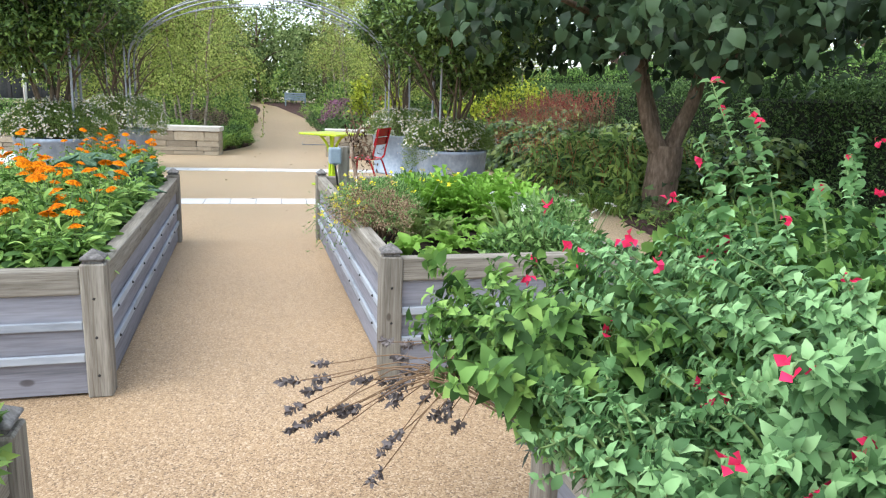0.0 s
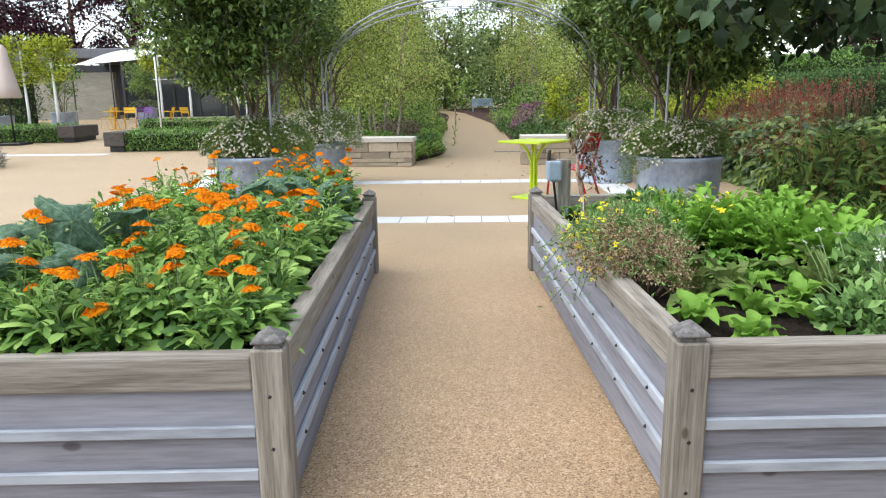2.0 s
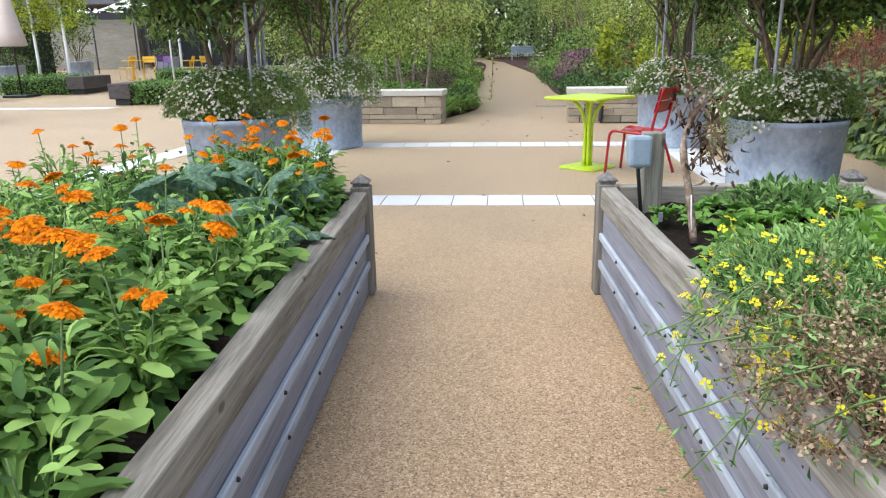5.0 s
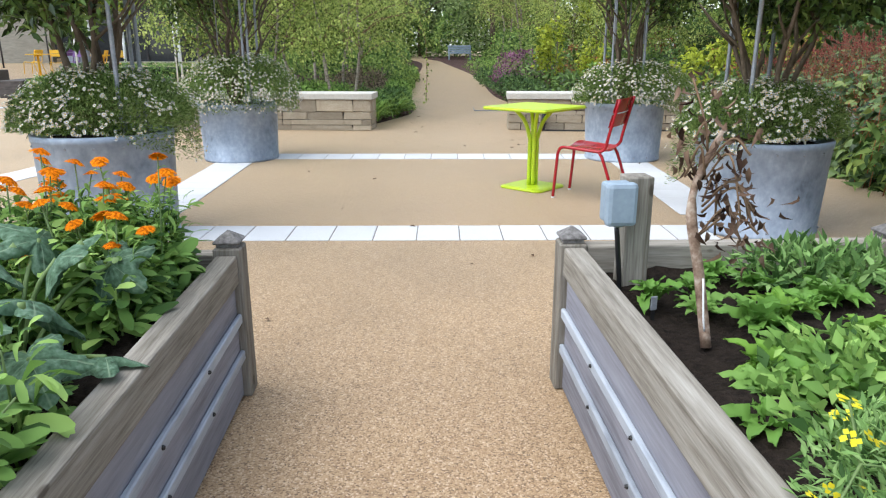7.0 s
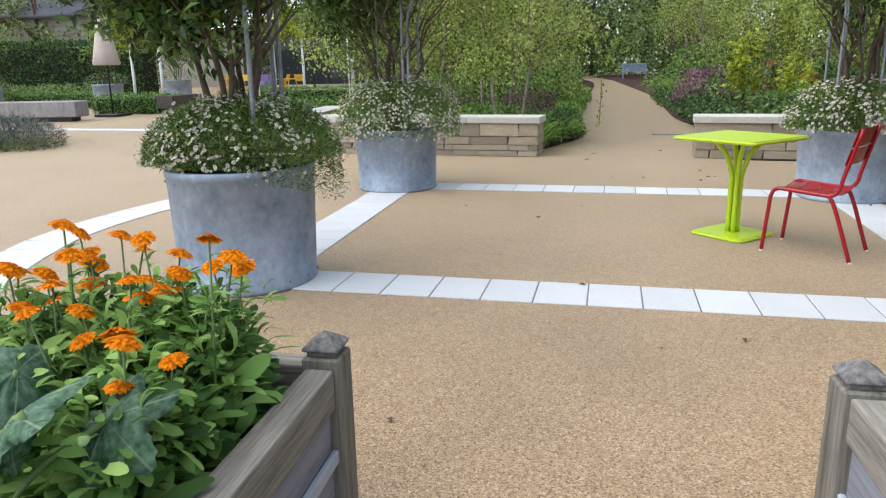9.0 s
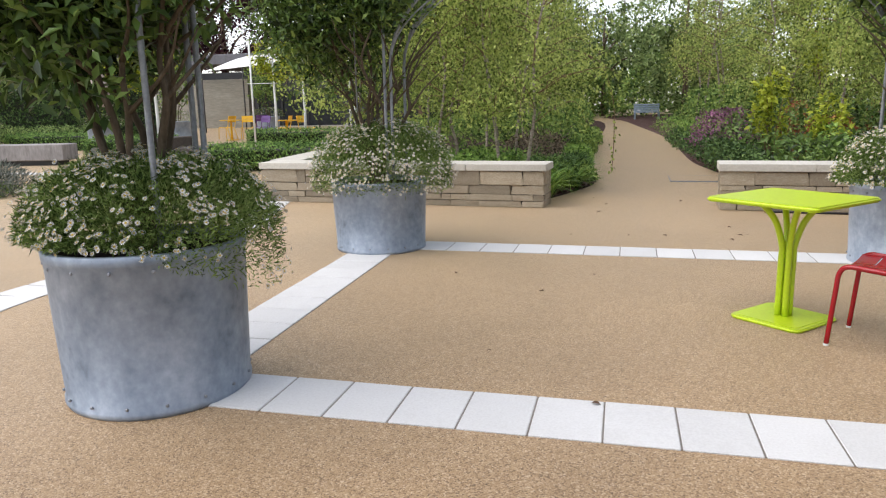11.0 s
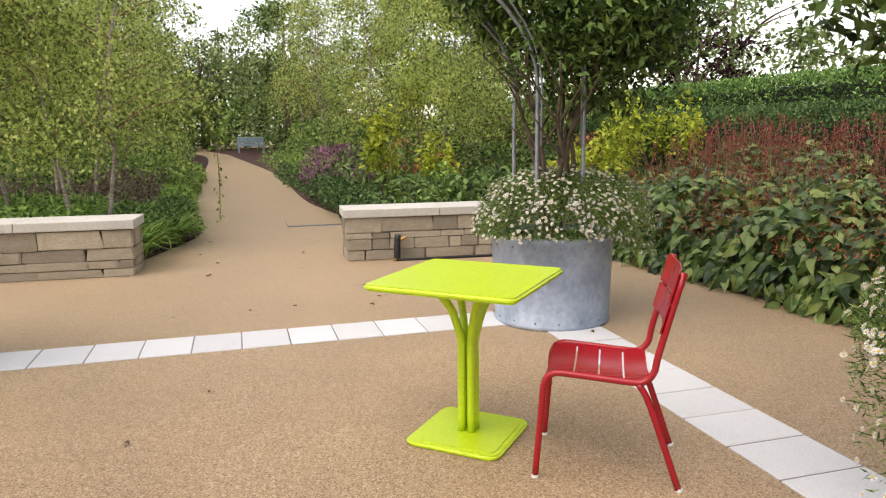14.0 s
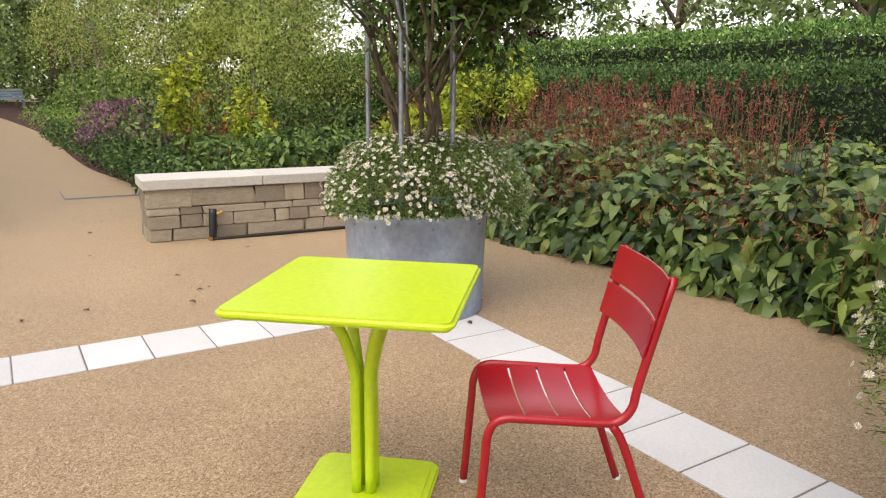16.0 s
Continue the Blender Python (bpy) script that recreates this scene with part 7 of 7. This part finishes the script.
def yellow_table(at):
    root = thing("cafe_table", (*at, rise(at[1])), 20, "yellow metal pedestal cafe table", "table", "yellow tables")
    part("tabletop", rounded_plate(bmesh.new(), 0.36, 0.05, 0.712, 0.74, 0.008), M_YELLOW, root)
    part("base_plate", rounded_plate(bmesh.new(), 0.22, 0.05, 0, 0.02, 0.006), M_YELLOW, root)
    tube("pedestal", [(0, 0, 0.02), (0, 0, 0.71)], 0.04, M_YELLOW, root)


yellow_table((-13.5, 31.7))
yellow_table((-10.8, 30.6))


def cafe_building():
    """Low modern pavilion: dark glazed front, stone flank, flat dark roof, white awning."""
    z = rise(42)
    root = thing("pavilion", (-15, 43.5, z), 0, "low modern pavilion with dark glass and flat roof", "building")
    block("wall", -14, -2.9, -1.6, -1.2, -0.1, 2.5, M_RENDERWALL, root, "coursed pale stone flank wall", 0.01)
    block("rear_wall", -14, 9, 4.6, 5.0, -0.1, 3.2, M_DARKCLAD, root, bevel=0)
    block("side_wall", 8.6, 9.0, -1.1, 4.59, -0.1, 3.2, M_DARKCLAD, root, bevel=0)
    block("roof", -6.2, 9.8, -2.4, 5.6, 3.21, 3.7, M_SLATE, root, "flat dark roof slab with deep fascia", 0.02)
    for k in range(8):
        x = -2.6 + k * 1.4
        w = block("window", x, x + 1.3, -1.16, -1.12, 0.05, 2.9, M_GLASS, root, "tall dark glass pane", 0)
        for q in (x - 0.05, x + 1.3):
            block("mullion", q, q + 0.05, -1.2, -1.08, 0, 3.2, M_DARKCLAD, w, bevel=0)
    block("plinth", -2.8, 8.6, -1.25, -1.18, -0.1, 0.06, M_COPE, root, bevel=0)
    for x in (-2.2, 3.2, 8.2):
        block("column", x, x + 0.14, -2.2, -2.06, -0.1, 3.2, M_DARKCLAD, root, bevel=0.01)


cafe_building()


def sail():
    root = thing("canopy_sail", (-15.5, 36.5, rise(36.5)), 0, "white stretched canopy over the terrace", "canopy")
    v, t, n = [], [], 10
    corners = [Vector((-2.3, 0.8, 2.75)), Vector((1.6, -0.6, 2.9)), Vector((2.4, 3.0, 3.4)), Vector((-1.6, 3.4, 3.3))]
    for j in range(n + 1):
        for i in range(n + 1):
            a, b = i / n, j / n
            p = corners[0].lerp(corners[1], a).lerp(corners[3].lerp(corners[2], a), b)
            p.z += 0.4 * (a * (1 - a) * 4) * (b * (1 - b) * 4)
            v.append(p)
    for j in range(n):
        for i in range(n):
            q = j * (n + 1) + i
            t += [(q, q + 1, q + n + 2), (q, q + n + 2, q + n + 1)]
    link("cloth", np_mesh("cloth", v, t, True), M_SAIL, root, "white sailcloth")
    for c in corners:
        tube("mast", [(c.x, c.y, -0.02), (c.x, c.y, c.z + 0.1)], 0.035, M_DARKCLAD, root)


sail()


def pitched_house(at, w, d, eave, ridge, turn, label):
    z = rise(at[1])
    root = thing("house", (*at, z), turn, label, "house")
    block("wall", -w / 2, w / 2, -d / 2, d / 2, -0.2, eave, M_RENDERWALL, root, bevel=0)
    v = [(-w / 2 - 0.3, -d / 2 - 0.4, eave), (w / 2 + 0.3, -d / 2 - 0.4, eave), (w / 2 - 0.3 * w, 0, ridge), (-w / 2 + 0.3 * w, 0, ridge), (-w / 2 - 0.3, d / 2 + 0.4, eave), (w / 2 + 0.3, d / 2 + 0.4, eave)]
    v += [(x, y, q - 0.2) for x, y, q in v]
    f = [(0, 1, 2), (0, 2, 3), (3, 2, 5), (3, 5, 4), (6, 8, 7), (6, 9, 8), (9, 11, 8), (9, 10, 11), (0, 6, 7), (0, 7, 1), (4, 5, 11), (4, 11, 10), (0, 3, 9), (0, 9, 6), (3, 4, 10), (3, 10, 9), (1, 7, 8), (1, 8, 2), (2, 8, 11), (2, 11, 5)]
    link("roof", np_mesh("roof", v, f), M_SLATE, root, "grey pitched slate roof")
    for x in (-w / 4, w / 4):
        block("window", x - 0.5, x + 0.5, -d / 2 - 0.03, -d / 2 + 0.02, 1.0, 2.2, M_GLASS, root, bevel=0)


pitched_house((-33.2, 46), 15.5, 8, 3.9, 6.6, 0, "long low house with pale slate roof")
pitched_house((-47, 62), 22, 9, 5.6, 10.5, 0, "larger house with grey slate roof behind")
for _k, (_x, _y, _h, _r) in enumerate(((-31.5, 56, 11, 4.4), (-27, 56.5, 11.5, 4.4), (-22.8, 57, 11, 4.0))):
    crown_tree((_x, _y), _h, _r, 460 + _k, M_PURPLETREE, "large copper beech with dark purple leaves", 5200, 0.25, 0.28, 0.3, "copper beeches")
hedge("hedge", -27, -17, 31.5, 33.0, 2.2, M_YEW, 471, 320, 0.11, "tall dark yew hedge across the square")
for _k, (_x, _y) in enumerate(((-20.5, 30.4), (-18.8, 30.2), (-22.3, 30.5))):
    leaf_bank("border_plants", _x - 0.9, _x + 0.9, _y - 0.6, _y + 0.6, 0.6, 700, 0.13, 0.05, M_FEATHER, 480 + _k, "mixed border plants before a hedge", "perennials")
for _k, (_x, _y, _h, _r) in enumerate(((-11.5, 50, 8.5, 3.4), (-8.5, 41, 6.5, 2.6), (-30, 42, 7, 3), (-38, 38, 8, 3.5), (-45, 50, 10, 5), (-14, 62, 10, 4))):
    crown_tree((_x, _y), _h, _r, 490 + _k, M_FARTREE, "green broadleaf tree behind the buildings", 3600, 0.15, 0.24, group="trees round buildings")

# tree line that closes the place behind the camera and at the sides
for _k, (_x, _y, _h, _r) in enumerate(((-14, -8, 6, 3), (-7, -14, 7, 3.5), (2, -15, 7, 3.5), (10, -12, 7, 3.5), (17, -3, 7, 3.4), (-24, 2, 7, 3.6), (-30, 14, 8, 4), (-36, 26, 8, 4))):
    crown_tree((_x, _y), _h, _r, 520 + _k, M_FARTREE, "green tree at the edge of the garden", 2200, 0.12, 0.3, group="edge trees")

# loose bark chips along the bed edges beside the path
def bark_chips(line, width, n, seed):
    r = np.random.RandomState(seed)
    pts = np.array(bend([(*p, 0) for p in line], 6))[:, :2]
    i = r.randint(0, len(pts) - 1, n)
    base = pts[i] + (pts[i + 1] - pts[i]) * r.random(n)[:, None]
    d = unit(pts[i + 1] - pts[i])
    side = np.stack([-d[:, 1], d[:, 0]], 1) * (width * r.random(n) ** 1.3)[:, None]
    P = np.concatenate([base + side, np.zeros((n, 1))], 1)
    P[:, 2] = [rise(y) + 0.04 for y in P[:, 1]]
    P[:, 2] += 0.015 * r.random(n)
    T = np.concatenate([r.normal(size=(n, 2)), r.normal(size=(n, 1)) * 0.15], 1)
    s = 0.5 + r.random(n)
    me = np_mesh("bark_chips", *leaf_data(P, T, np.tile([0, 0, 1.0], (n, 1)) + r.normal(size=(n, 3)) * 0.3, 0.055 * s, 0.022 * s, True, 0.3, 0.0))
    return tagged(link("bark_chips", me, M_CHIP), "loose purple-brown bark chips along bed edge", "bark mulch", kind="stuff")


bark_chips([(-1.1, 17.05), (-0.6, 18.2), (-0.3, 19.2), (-0.45, 20.8)], 0.4, 900, 1)
bark_chips([(1.65, 22.9), (1.85, 20.4), (1.75, 18.6), (1.35, 17.1)], 0.4, 1100, 2)

# fallen leaves
_spots = [(2.22, 13.12)]
_r = random.Random(77)
_lf = np_mesh("fallen_leaf", *leaf_data(np.array([[0, 0, 0.004]]), [[1, 0, 0]], [[0, 0, 1]], 0.05, 0.03, True, 0.25, -0.1))
_lf.materials.append(M_DEADLEAF)
for _k in range(34):
    _x, _y = (_r.uniform(-0.6, 2.6), _r.uniform(14.3, 18.5)) if _k < 24 else (_r.uniform(-1.5, 1.6), _r.uniform(8.2, 13))
    _x, _y = _spots[_k] if _k < len(_spots) else (_x, _y)
    _o = tagged(new("fallen_leaf", _lf), "dry brown leaf lying on the gravel", "leaf", "fallen leaves")
    _o.matrix_basis = pose(_x, _y, rise(_y) + 0.002, 0, 0, _r.uniform(0, 360)) @ Matrix.Scale(_r.uniform(0.5, 1.1), 4)
